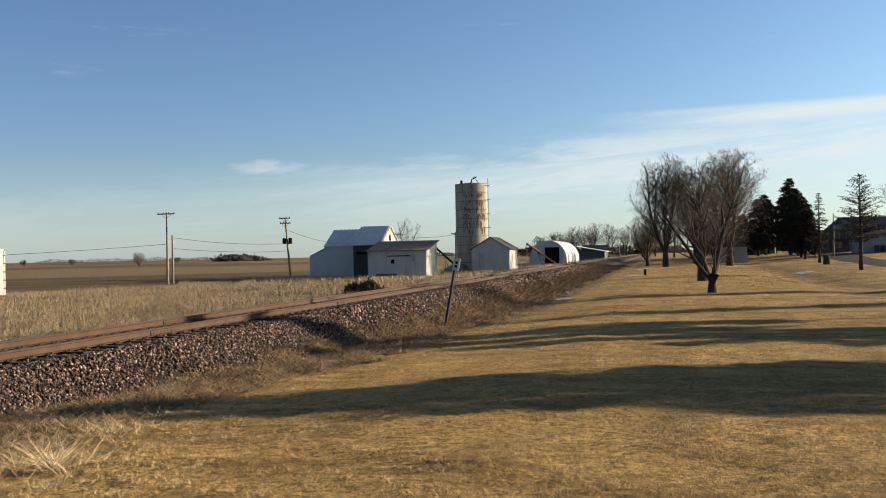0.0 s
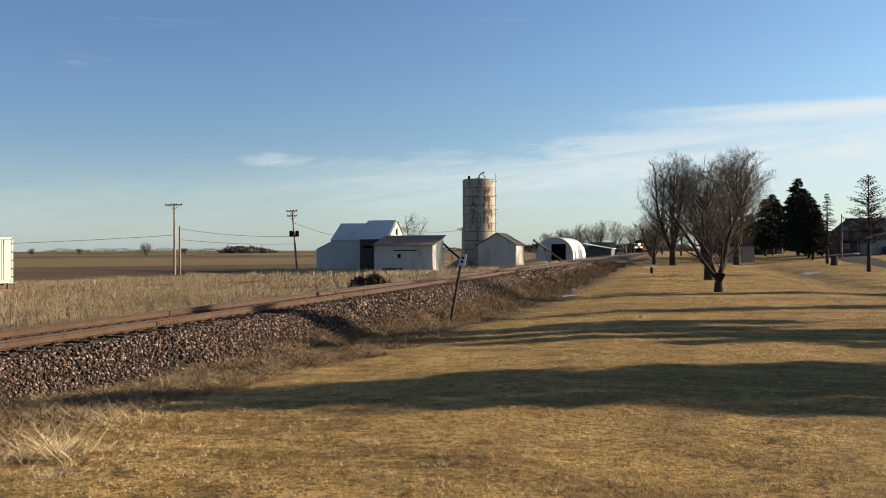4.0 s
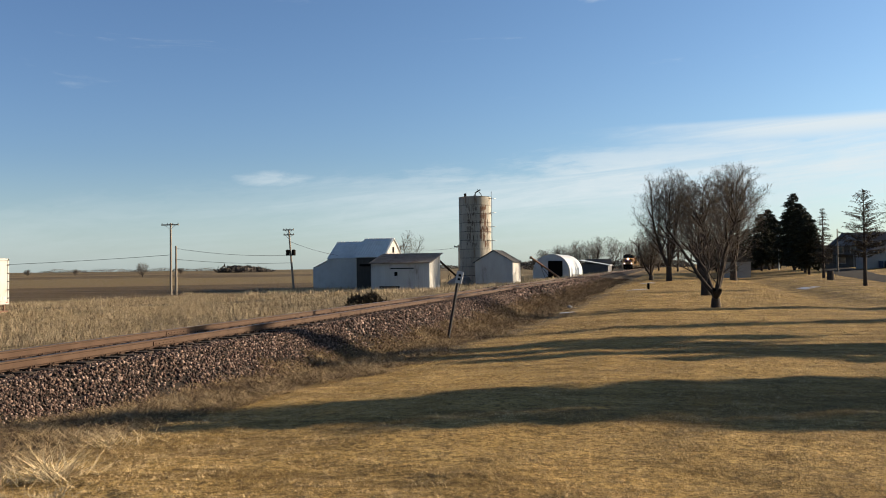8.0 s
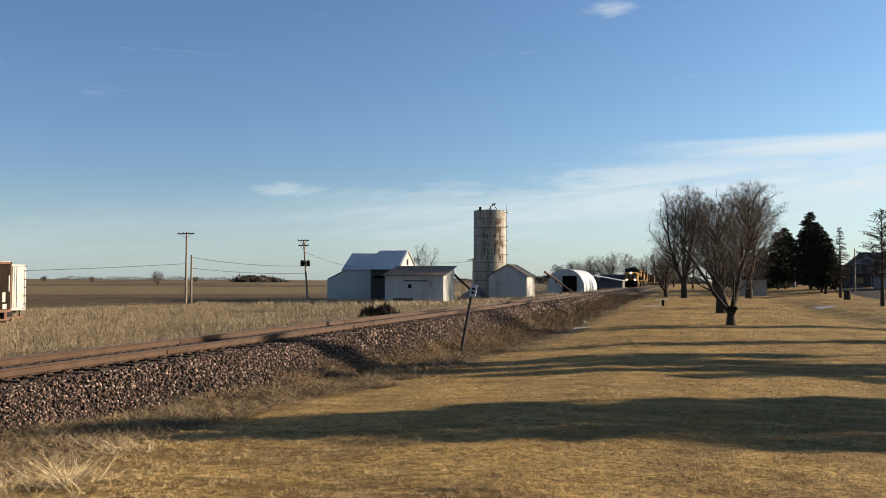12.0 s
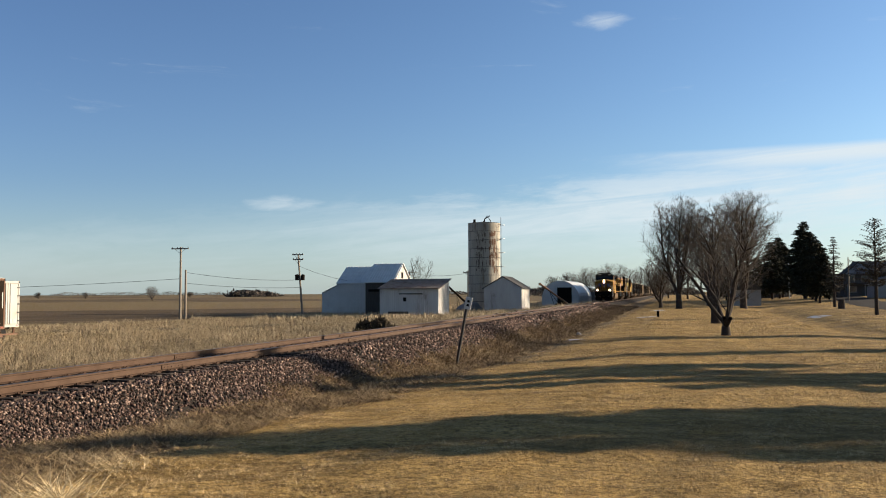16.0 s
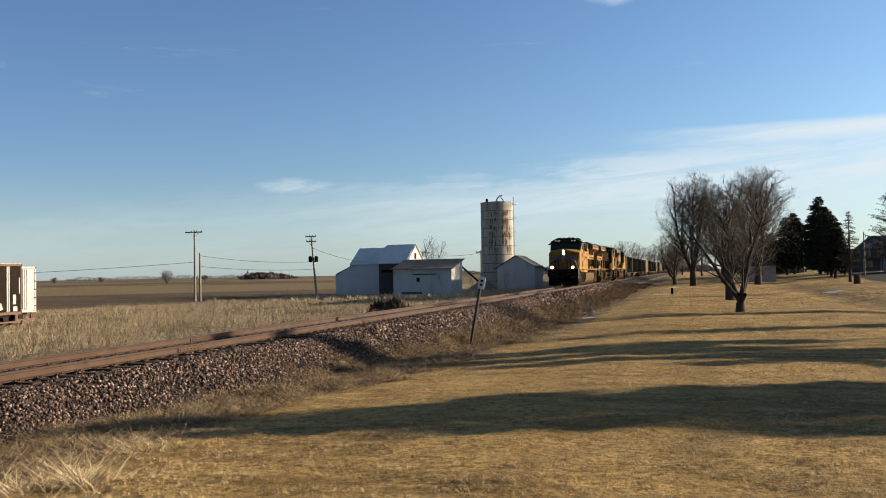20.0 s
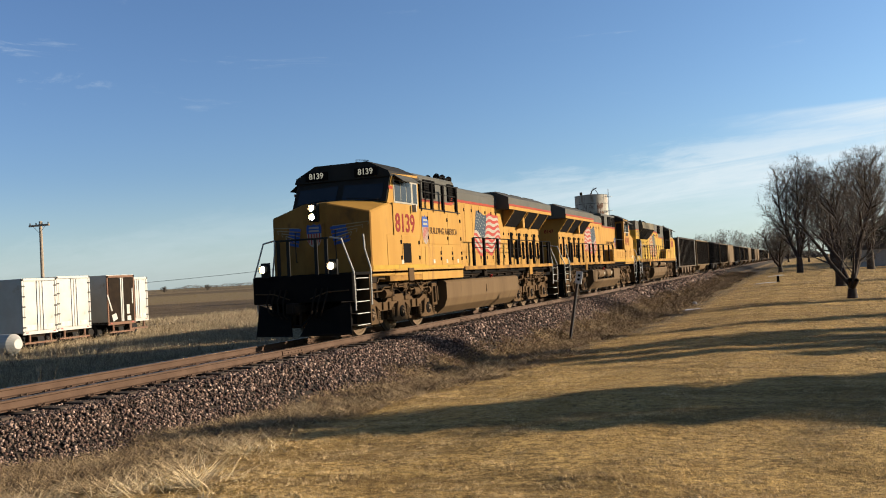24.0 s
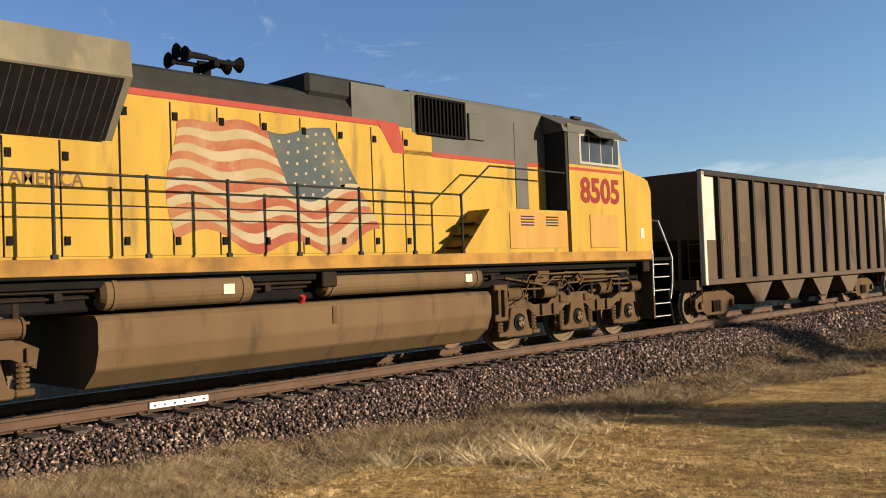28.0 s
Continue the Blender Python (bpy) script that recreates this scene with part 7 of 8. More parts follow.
    for k in (-0.6, 0.6):
        part("guard_post", Box(-0.05, 0.03, k * h - 0.05, k * h + 0.05, z0 - 0.55, z0), "rust_stain", t)
        part("tail_lamp", Box(0.06, 0.08, k * h * 1.3 - 0.07, k * h * 1.3 + 0.07, z0 - 0.02, z0 + 0.04), "reflector_red", t)
    part("chassis", Box(-length + 0.5, -0.2, -0.5, 0.5, z0 - 0.25, z0 - 0.1), "dirty_black", t)
    for ax in (-1.4, -2.7):
        for s in (-1, 1):
            w = part("wheel", Tube((ax, s * (h - 0.05), -0.93), (ax, s * (h - 0.5), -0.93), 0.49, sides=22), "rubber", t)
            part("hub", Tube((ax, s * (h - 0.04), -0.93), (ax, s * (h - 0.1), -0.93), 0.22, sides=12), "trailer_white", w)
    for s in (-1, 1):
        part("landing_leg", Box(-length + 2.0, -length + 2.12, s * 0.8 - 0.06, s * 0.8 + 0.06, -1.4, z0 - 0.1), "dirty_black", t)
    return t


trailer(-38.4, 35.75, 38.15, -0.40, 2.50, "white box trailer with closed rear doors in dry grass")
trailer(-39.6, 39.35, 41.95, -0.42, 2.60, "white box trailer with stained closed doors in dry grass")
trailer(-40.6, 44.45, 46.95, -0.45, 2.58, "white box trailer with open dark tattered back", True)
trailer(-41.6, 47.3, 49.4, -0.4, 2.45, "narrow white box trailer in dry grass")
pt = thing("propane_tank", pose(-36.6, 32.6, 0), "white steel gas tank lying on legs in the grass", "tank")
bm = Tube((-1.6, 0, -0.72), (1.0, 0, -0.72), 0.5, sides=20)
tube(bm, (1.0, 0, -0.72), (1.3, 0, -0.72), 0.5, 0.25, sides=20)
tube(bm, (-1.9, 0, -0.72), (-1.6, 0, -0.72), 0.25, 0.5, sides=20)
part("shell", bm, "trailer_white", pt)
for k in (-1.1, 0.6):
    part("leg", Box(k - 0.1, k + 0.1, -0.35, 0.35, -1.45, -1.1), "concrete", pt)


# ---------------------------------------------------------------- marker by the track
def marker():
    z = float(ground_z(-8.4, 33.9)) - 0.25
    s = thing("track_marker", pose(-8.4, 33.9, 0), "leaning rusty post with a small white number plate", "marker")
    top = Vector((0.52, 0.0, 1.28))
    part("post", Tube((0, 0, z), top, 0.06, sides=6), "frost_wood", s)
    bm = Box(-0.13, 0.13, -0.02, 0.02, -0.24, 0.24, 0.005)
    bm.transform(Matrix.Translation(top + Vector((0.02, -0.06, -0.12))) @ Matrix.Rotation(radians(12), 4, "Y"))
    plate = part("plate", bm, "white_metal", s)
    for k in range(2):
        bm = Box(-0.05, 0.05, -0.026, -0.02, 0.03 - k * 0.15, 0.12 - k * 0.15)
        bm.transform(Matrix.Translation(top + Vector((0.02, -0.06, -0.12))) @ Matrix.Rotation(radians(12), 4, "Y"))
        part("plain_mark", bm, "loco_black", plate)


marker()


# ---------------------------------------------------------------- houses and street side
def house(name, x0, x1, y0, y1, g, eave, ridge, wall, roofm, label, along="x"):
    h = thing(name, pose(0, 0, 0), label, "house")
    part("wall", Box(x0, x1, y0, y1, g, eave), wall, h)
    if along == "x":
        m = (y0 + y1) / 2
        roof = Prism([(y0 - 0.4, eave - 0.05), (y1 + 0.4, eave - 0.05), (m, ridge)], "x", x0 - 0.4, x1 + 0.4)
    else:
        m = (x0 + x1) / 2
        roof = Prism([(x0 - 0.4, eave - 0.05), (x1 + 0.4, eave - 0.05), (m, ridge)], "y", y0 - 0.4, y1 + 0.4)
    part("roof", roof, roofm, h)
    return h


def window(h, x, y, z, w, t, label=""):
    f = part("window", Box(x - w / 2 - 0.06, x + w / 2 + 0.06, y - 0.05, y, z - t / 2 - 0.06, z + t / 2 + 0.06), "house_white", h)
    part("pane", Box(x - w / 2, x + w / 2, y - 0.07, y - 0.05, z - t / 2, z + t / 2), "window_glass", f)


G0 = 0.62                                      # the yard beyond the street
h = thing("garage", pose(0, 0, 0), "white garage building with a hipped grey roof", "house")
part("wall", Box(31.6, 44.0, 158.0, 167.0, G0 - 0.7, 3.3), "house_white", h)
bm = bmesh.new()
lo = [bm.verts.new(p) for p in ((31.2, 157.5, 3.25), (44.4, 157.5, 3.25), (44.4, 167.5, 3.25), (31.2, 167.5, 3.25))]
hi = [bm.verts.new(p) for p in ((37.0, 162.5, 5.15), (40.0, 162.5, 5.15))]
for q in ((lo[0], lo[1], hi[1], hi[0]), (lo[1], lo[2], hi[1]), (lo[2], lo[3], hi[0], hi[1]), (lo[3], lo[0], hi[0]), (lo[3], lo[2], lo[1], lo[0])):
    bm.faces.new(q)
part("roof", bm, "shingle", h, "grey hipped shingle roof")
part("fascia", Box(31.22, 44.38, 157.46, 157.5, 3.05, 3.26), "house_white", h)
for x in (36.6, 37.6):
    window(h, x, 158.0, 2.45, 0.6, 0.95)
part("entrance", Box(32.6, 34.9, 157.92, 158.0, G0, 2.75), "house_white", h)
for k in range(3):
    b = thing("recycling_bin", pose(33.5 + 0.95 * k, 157.2, G0), "dark blue wheeled bin by the garage", "bin", "bins at the garage")
    part("body", Prism([(-0.25, 0), (0.25, 0), (0.3, 1.05), (-0.3, 1.05)], "y", -0.3, 0.3), "bin_blue", b)
    part("lid", Box(-0.33, 0.33, -0.34, 0.34, 1.05, 1.12, 0.02), "bin_blue", b)
hb = thing("clipped_hedge", pose(36.7, 154.5, G0 - 0.1), "dark clipped hedge before the garage", "hedge")
rh = np.random.default_rng(77)
q = rh.uniform(-1, 1, (5200, 3))
q /= np.maximum(1e-3, (np.abs(q) ** 6).sum(1, keepdims=True) ** (1 / 6)) / rh.uniform(0.8, 1.0, (5200, 1))
q = q * [1.75, 0.8, 0.55] + [0, 0, 0.55]
e1, e2 = rh.normal(size=(5200, 3)) * 0.05, rh.normal(size=(5200, 3)) * 0.11
v = np.stack([q - e1, q + e1, q + e2], 1).reshape(-1, 3)
tagged(raw("foliage", v, np.arange(len(v)).reshape(-1, 3), "brown_needles", hb), kind="stuff")
h = thing("brown_house", pose(0, 0, 0), "two-storey grey-brown house with a dark roof", "house")
part("wall", Box(31.0, 45.4, 185.0, 195.0, 0.0, 4.95), "house_brown", h)
part("roof", Prism([(184.5, 4.8), (195.5, 4.8), (190.0, 7.4)], "x", 33.4, 45.8), "shingle", h)
g = part("front_gable", Prism([(30.8, 4.75), (36.4, 4.75), (33.6, 7.15)], "y", 184.2, 189.0), "house_blue", h, "pale blue gable")
part("gable_roof", Prism([(30.4, 4.55), (33.6, 7.3), (36.8, 4.55), (36.5, 4.55), (33.6, 7.05), (30.7, 4.55)], "y", 184.0, 190.0), "shingle", g)
for x in (32.4, 34.6):
    window(h, x, 185.0, 3.9, 0.9, 1.2)
for x in (32.6, 36.0, 40.0):
    window(h, x, 185.0, 1.9, 1.2, 1.1)
part("porch_roof", Box(31.2, 37.5, 183.2, 185.0, 2.9, 3.1, 0.03), "shingle", h)
for x in (31.4, 34.4, 37.3):
    part("porch_post", Box(x - 0.07, x + 0.07, 183.3, 183.44, 0.2, 2.9), "house_white", h)
h = house("white_house", 8.7, 12.9, 150.0, 158.0, -0.9, 1.9, 3.4, "house_white", "dark_roof", "small white shed behind the trees", "y")
window(h, 10.6, 150.0, 0.8, 0.7, 0.9)
h = house("far_house", 19.0, 27.0, 232.0, 240.0, -0.6, 2.4, 5.0, "house_brown", "shingle", "low brown house beyond the spruces")
window(h, 22.0, 232.0, 1.2, 1.2, 1.0)
lp = thing("street_lamp", pose(23.4, 205.0, 0), "thin grey street pole beside the spruces", "pole")
part("post", Tube((0, 0, -0.6), (0, 0, 8.6), 0.13, 0.09, sides=8), "galvanised", lp)
lp2 = thing("yard_lamp", pose(36.2, 154.0, 0), "tall wooden yard pole with a round lamp", "pole")
part("post", Tube((0, 0, G0 - 0.3), (-0.2, 0, 8.9), 0.12, 0.09, sides=8), "pole_wood", lp2)
part("lamp_arm", path_tube(bmesh.new(), [(-0.18, 0, 8.2), (0.35, 0, 8.25), (0.6, 0, 8.05)], 0.035), "galvanised", lp2)
bm = bmesh.new()
bmesh.ops.create_cone(bm, cap_ends=True, segments=14, radius1=0.36, radius2=0.14, depth=0.75, matrix=Matrix.Translation((0.6, 0, 7.75)))
part("lamp_head", bm, "dark_roof", lp2)
lp3 = thing("street_pole", pose(25.8, 150.0, 0), "plain wooden street pole beyond the road", "pole")
part("post", Tube((0, 0, -0.2), (0, 0, 6.8), 0.11, 0.08, sides=8), "pole_wood", lp3)
st = thing("stump", pose(19.1, 116.0, 0), "short dark tree stump in the grass", "stump")
zg = float(ground_z(19.1, 116.0))
part("wood", Tube((0, 0, zg - 0.1), (0, 0, zg + 1.1), 0.42, 0.36, sides=12), "bark", st)
st = thing("marker_stub", pose(-1.9, 93.0, 0), "short black stub post in the lawn", "post")
zg = float(ground_z(-1.9, 93.0))
part("stub", Box(-0.12, 0.12, -0.1, 0.1, zg - 0.1, zg + 0.62, 0.02), "loco_black", st)
st = thing("field_stone", pose(-6.4, 60.0, float(ground_z(-6.4, 60.0))), "pale round stone beside the ditch", "stone")
bm = bmesh.new()
bmesh.ops.create_icosphere(bm, subdivisions=3, radius=0.2)
for v in bm.verts:
    v.co *= 1 + 0.25 * noise.noise(v.co * 4)
part("rock", bm, "concrete", st)


def snow_patch(x, y, w, d):
    bm = bmesh.new()
    bmesh.ops.create_circle(bm, cap_ends=True, segments=28, radius=1.0)
    bmesh.ops.subdivide_edges(bm, edges=bm.edges[:], cuts=2, use_grid_fill=True)
    for v in bm.verts:
        r = v.co.length
        a = math.atan2(v.co.y, v.co.x)
        k = 1 + 0.22 * math.sin(a * 3 + x) + 0.12 * math.sin(a * 7 + y)
        px, py = x + v.co.x * w * k, y + v.co.y * d * k
        v.co = Vector((px, py, float(ground_z(px, py)) + 0.07 * max(0, 1 - r) + 0.015))
    tagged(part("snow_patch", bm, "snow"), "small thawing patch of old snow on grass", "snow", "snow patches")


for q in ((-3.0, 93.5, 1.0, 1.3), (-5.9, 53.0, 0.5, 0.5), (13.8, 97.0, 0.9, 2.2), (-2.4, 118.0, 0.9, 2.0)):
    snow_patch(*q)


# ---------------------------------------------------------------- trees
def limbs_mesh(name, segs, material, parent, label="", sides=5):
    """Tapered limbs from (start, end, radius, radius) rows."""
    a = np.array([s[0] for s in segs], float)
    b = np.array([s[1] for s in segs], float)
    r0, r1 = np.array([s[2] for s in segs]), np.array([s[3] for s in segs])
    d = b - a
    d /= np.maximum(np.linalg.norm(d, axis=1, keepdims=True), 1e-6)
    ref = np.where(np.abs(d[:, 2:3]) < 0.9, [[0, 0, 1.0]], [[1.0, 0, 0]])
    u = np.cross(d, ref)
    u /= np.linalg.norm(u, axis=1, keepdims=True)
    v = np.cross(d, u)
    ang = np.arange(sides) * 2 * np.pi / sides
    ring = u[:, None] * np.cos(ang)[None, :, None] + v[:, None] * np.sin(ang)[None, :, None]
    verts = np.concatenate([a[:, None] + ring * r0[:, None, None], b[:, None] + ring * r1[:, None, None]], 1).reshape(-1, 3)
    base = np.arange(len(segs))[:, None] * 2 * sides
    k = np.arange(sides)[None]
    f = np.stack([base + k, base + (k + 1) % sides, base + sides + (k + 1) % sides, base + sides + k], -1).reshape(-1, 4)
    return raw(name, verts, f, material, parent, label, smooth=True)


def fan_tree(name, x, y, height, seed, width, base, fork, stems, girth, twig="twig", label="", tip=0.006, depth=4, bark="bark", rise=0.10, fill=1.0):
    """A bare tree: limbs fan out of a short trunk and fork alternately into finer and finer shoots inside a rounded crown."""
    rnd = random.Random(seed)
    big, fine = [], []
    mid, half = (height + base) / 2, (height - base) / 2

    def outside(p):
        return (p.x / (width / 2)) ** 2 + (p.y / (width / 2)) ** 2 + ((p.z - mid) / half) ** 2

    def shoot(p, d, length, r, level):
        n = max(2, min(9, int(length / (0.10 * height)) + 2)) if level else 2
        seg = length / n
        turn, r0 = rnd.uniform(0, 6.28), r
        for k in range(n):
            f = (k + 1) / n
            lift = rise if level < depth else rise * 0.9
            d = (d + Vector((rnd.gauss(0, 0.10), rnd.gauss(0, 0.10), rnd.gauss(0, 0.07) + lift))).normalized()
            q = p + d * seg
            r1 = max(tip * 0.6, r0 * (1 - f) ** 0.8 + r0 * 0.06)
            (big if r > max(girth * 0.20, tip * 1.4) else fine).append((tuple(p), tuple(q), r, r1))
            if level and outside(q) < 1.25:
                for _ in range(1 if level == depth and k < 1 else (2 if rnd.random() < 0.62 * fill else 1)):
                    turn += 2.4 + rnd.uniform(-0.5, 0.5)
                    side = d.orthogonal().normalized()
                    side.rotate(Matrix.Rotation(turn, 3, d))
                    ang = radians(rnd.uniform(28, 64))
                    cd = (d * math.cos(ang) + side * math.sin(ang)).normalized()
                    cl = length * rnd.uniform(0.42, 0.66) * (1.12 - 0.55 * f)
                    if outside(q + cd * cl) > 1.05:
                        cl *= 0.55
                    if outside(q + cd * cl) < 1.35:
                        shoot(q, cd, max(cl, 0.03 * height), max(tip, min(r * 0.8, r0 * rnd.uniform(0.32, 0.52))), level - 1)
            p, r = q, r1
            if level and outside(p + d * seg) > (1.1 if level < depth else 1.0):
                break

    top = Vector((0, 0, fork))
    big.append(((0, 0, -0.2), (0, 0, 0.25), girth * 1.45, girth * 1.06))
    big.append(((0, 0, 0.25), tuple(top * 0.84), girth * 1.06, girth * 0.92))
    big.append((tuple(top * 0.84), tuple(top * 1.08), girth * 0.92, girth * 0.30))
    for k in range(stems):
        az = 2 * math.pi * (k + rnd.uniform(-0.25, 0.25)) / stems
        lean = (rnd.uniform(0.35, 1.05) if k else 0.12) * min(1.1, width / height * 1.15)
        d = Vector((math.cos(az) * lean, math.sin(az) * lean, 1)).normalized()
        shoot(top - Vector((0, 0, 0.12 * fork * (k % 3))), d, (height - fork) * rnd.uniform(0.82, 1.02) / max(0.75, d.z) * 0.92, girth * (rnd.uniform(0.46, 0.62) if stems > 2 else 0.70), depth)
    t = thing(name, pose(x, y, float(ground_z(x, y)) - 0.1), label, "tree", "bare trees")
    limbs_mesh("trunk", big, bark, t, sides=8)
    tagged(limbs_mesh("crown", fine, twig, t, sides=3), kind="stuff")
    return t


def conifer(name, x, y, height, radius, seed, dense=1.0, taper=0.82, clear=0.06, material="needles", label="", group="spruces", tuft=0.34, rise=0.0):
    rnd = np.random.default_rng(seed)
    z = float(ground_z(x, y)) - 0.1
    t = thing(name, pose(x, y, z), label or "dark green spruce with drooping boughs", "tree", group)
    part("trunk", Tube((0, 0, -0.2), (0, 0, height * 0.97), 0.022 * height, 0.02, sides=8), "bark", t)
    segs, vs = [], []
    whorls = int(height * 3.2 * min(1.0, dense + 0.2))
    for w in range(whorls):
        f = clear + (1 - clear) * (w + rnd.uniform(-0.3, 0.3)) / whorls
        f = min(max(f, clear), 0.985)
        reach = radius * (1 - f) ** taper * (0.55 + 0.45 * min(1.0, (f - clear) * 7 + 0.4)) + 0.12
        n = int(rnd.integers(6, 10) * (0.6 + 0.4 * dense))
        for k in range(n):
            a = rnd.uniform(0, 2 * np.pi)
            L = reach * rnd.uniform(0.62, 1.12)
            p = np.array([0, 0, f * height])
            tip = np.array([np.cos(a) * L, np.sin(a) * L, f * height - L * rnd.uniform(0.05, 0.38) + (0.1 + rise * (0.35 + f)) * L])
            segs.append((p, tip, 0.028 * (1 - f) + 0.012, 0.008))
            m = max(3, int(L / 0.30 * dense * 1.6))
            for q in np.linspace(0.22, 1.0, m):
                c = p + (tip - p) * q
                for j in range(3 if dense > 0.7 else 2):
                    s = tuft * rnd.uniform(0.6, 1.25) * (0.75 + 0.5 * (1 - f))
                    d = np.array([np.cos(a) * 0.6 + rnd.normal(0, 0.55), np.sin(a) * 0.6 + rnd.normal(0, 0.55), rnd.normal(-0.25, 0.35)])
                    d /= np.linalg.norm(d)
                    side = np.cross(d, rnd.normal(size=3))
                    side /= np.linalg.norm(side)
                    vs.append(np.stack([c - side * s * 0.22, c + side * s * 0.22, c + d * s + [0, 0, -0.06]]))
    limbs_mesh("bough_wood", segs, "bark", t, sides=3)
    v = np.concatenate(vs)
    tagged(raw("crown", v, np.arange(len(v)).reshape(-1, 3), material, t), kind="stuff")
    return t


fan_tree("lawn_tree", 2.72, 54.8, 7.2, 12, 6.6, 1.5, 0.75, 6, 0.25, label="bare many-stemmed lawn tree with dense dark twigs", tip=0.0055, depth=4, rise=0.07, fill=0.75)
fan_tree("lawn_tree", 3.0, 75.4, 9.4, 4, 6.6, 2.8, 2.0, 4, 0.38, label="bare lawn tree with a thick trunk", tip=0.008, depth=4, rise=0.09, fill=0.8)
fan_tree("maple_tree", 0.2, 128.0, 15.4, 21, 10.4, 2.6, 2.4, 6, 0.40, "pale_twig", "tall bare maple with a rounded fine-twigged crown", tip=0.010, depth=4, rise=0.13)
fan_tree("maple_tree", 9.0, 132.0, 16.6, 33, 12.4, 3.0, 2.8, 6, 0.48, "pale_twig", "tall bare maple with a rounded fine-twigged crown", tip=0.010, depth=4, rise=0.13)
fan_tree("maple_tree", 5.0, 150.0, 15.6, 35, 9.6, 3.4, 2.8, 5, 0.42, "pale_twig", "tall bare maple with a rounded fine-twigged crown", tip=0.016, depth=4, rise=0.13, fill=0.6)
fan_tree("roadside_tree", -2.4, 138.0, 7.8, 41, 8.0, 1.2, 0.9, 4, 0.30, label="low spreading bare tree by the track", tip=0.018, depth=3, rise=0.05)
fan_tree("yard_tree", 43.5, 172.0, 15.5, 52, 13.0, 3.6, 3.0, 4, 0.60, tip=0.022, depth=4, rise=0.06, fill=0.4, label="large bare yard tree with heavy limbs")
fan_tree("farm_tree", -37.0, 128.0, 8.6, 61, 4.6, 2.0, 1.5, 2, 0.14, "pale_twig", tip=0.014, depth=3, label="small bare tree behind the barns")
random.seed(17)
for k, (x, y, hgt) in enumerate([(-45, 338, 9.5), (-40, 345, 11), (-33, 352, 13), (-26, 346, 14.5), (-21, 356, 13.5), (-14.5, 362, 12), (-8, 352, 13), (-3, 330, 11), (-6, 300, 10), (3, 275, 11), (10, 268, 12), (14, 250, 12), (-30, 370, 13), (-38, 372, 11)]):
    fan_tree("far_tree", x, y, hgt, 70 + k, hgt * 0.95, hgt * 0.12, 1.4, 4, 0.3, "pale_twig", "distant bare tree beyond the silo", tip=0.034, depth=3, fill=0.5)
fan_tree("field_tree", -216, 336, 6.4, 90, 7.0, 0.8, 0.8, 7, 0.15, "pale_twig", tip=0.020, depth=3, fill=0.3, label="lone bare tree in the far field")
for k, (x, y) in enumerate([(-410, 505), (-385, 520), (-330, 560)]):
    fan_tree("field_bush", x, y, 4.6, 95 + k, 6.0, 0.3, 0.4, 7, 0.10, "pale_twig", tip=0.030, depth=3, fill=0.1, label="low bare bush in the far field")

# the row of spruces along the street; unseen ones added below shade the lawn
for k, (x, y, hgt, rad) in enumerate([(24.6, 190.0, 15.6, 4.9), (27.2, 202.0, 13.6, 4.4), (24.0, 175.0, 12.2, 4.0), (22.4, 160.0, 10.6, 3.4), (21.0, 146.0, 9.4, 2.7),
                                      (22.2, 212.0, 14.0, 4.6), (20.0, 206.0, 12.8, 4.0), (17.6, 216.0, 10.0, 4.2), (15.6, 226.0, 9.0, 4.2), (24.4, 226.0, 13.0, 4.6), (12.0, 236.0, 9.0, 4.4)]):
    conifer("spruce", x, y, hgt, rad, 200 + k, 0.85, 0.62, clear=0.17, tuft=0.72)
conifer("thin_spruce", 19.6, 124.0, 9.4, 1.9, 230, 0.9, clear=0.24, material="brown_needles", label="thin brownish spruce losing its needles", tuft=0.22)
conifer("thin_spruce", 18.7, 94.5, 9.5, 3.3, 231, 0.9, 0.62, clear=0.30, material="brown_needles", label="sparse brown spruce with bare upturned boughs", tuft=0.20, rise=0.42)
# added unseen spruces, small to tall, clipped up; their shade bands lawn and track
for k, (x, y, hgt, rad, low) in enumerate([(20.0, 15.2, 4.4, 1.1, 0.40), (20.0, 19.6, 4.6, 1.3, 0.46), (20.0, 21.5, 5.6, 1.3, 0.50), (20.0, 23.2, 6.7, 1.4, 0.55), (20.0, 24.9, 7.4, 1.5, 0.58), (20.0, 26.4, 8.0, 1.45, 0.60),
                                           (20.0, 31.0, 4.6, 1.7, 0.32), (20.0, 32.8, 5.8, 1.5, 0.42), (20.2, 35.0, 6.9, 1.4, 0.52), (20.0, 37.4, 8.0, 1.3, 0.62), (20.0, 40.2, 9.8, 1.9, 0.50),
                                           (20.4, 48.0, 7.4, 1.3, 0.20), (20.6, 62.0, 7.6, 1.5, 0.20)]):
    conifer("spruce", x, y, hgt, rad, 238 + k, 0.95, 0.40, clear=low, tuft=0.5, label="unseen dark spruce added to shade the lawn, tall-trunked with clipped-up crown")

juniper = thing("juniper_bush", pose(-19.6, 57.0, float(ground_z(-19.6, 57.0))), "low dark spreading evergreen bush by the track", "bush")
rj = np.random.default_rng(31)
c = np.stack([rj.uniform(-1, 1, 2600) * 1.25, rj.uniform(-1, 1, 2600) * 0.7, np.zeros(2600)], 1)
c[:, 2] = rj.uniform(0.0, 1.0, 2600) ** 0.6 * 0.72 * np.sqrt(np.clip(1.05 - (c[:, 0] / 1.25) ** 2, 0, 1)) * (0.8 + 0.3 * np.sin(c[:, 0] * 5.0))
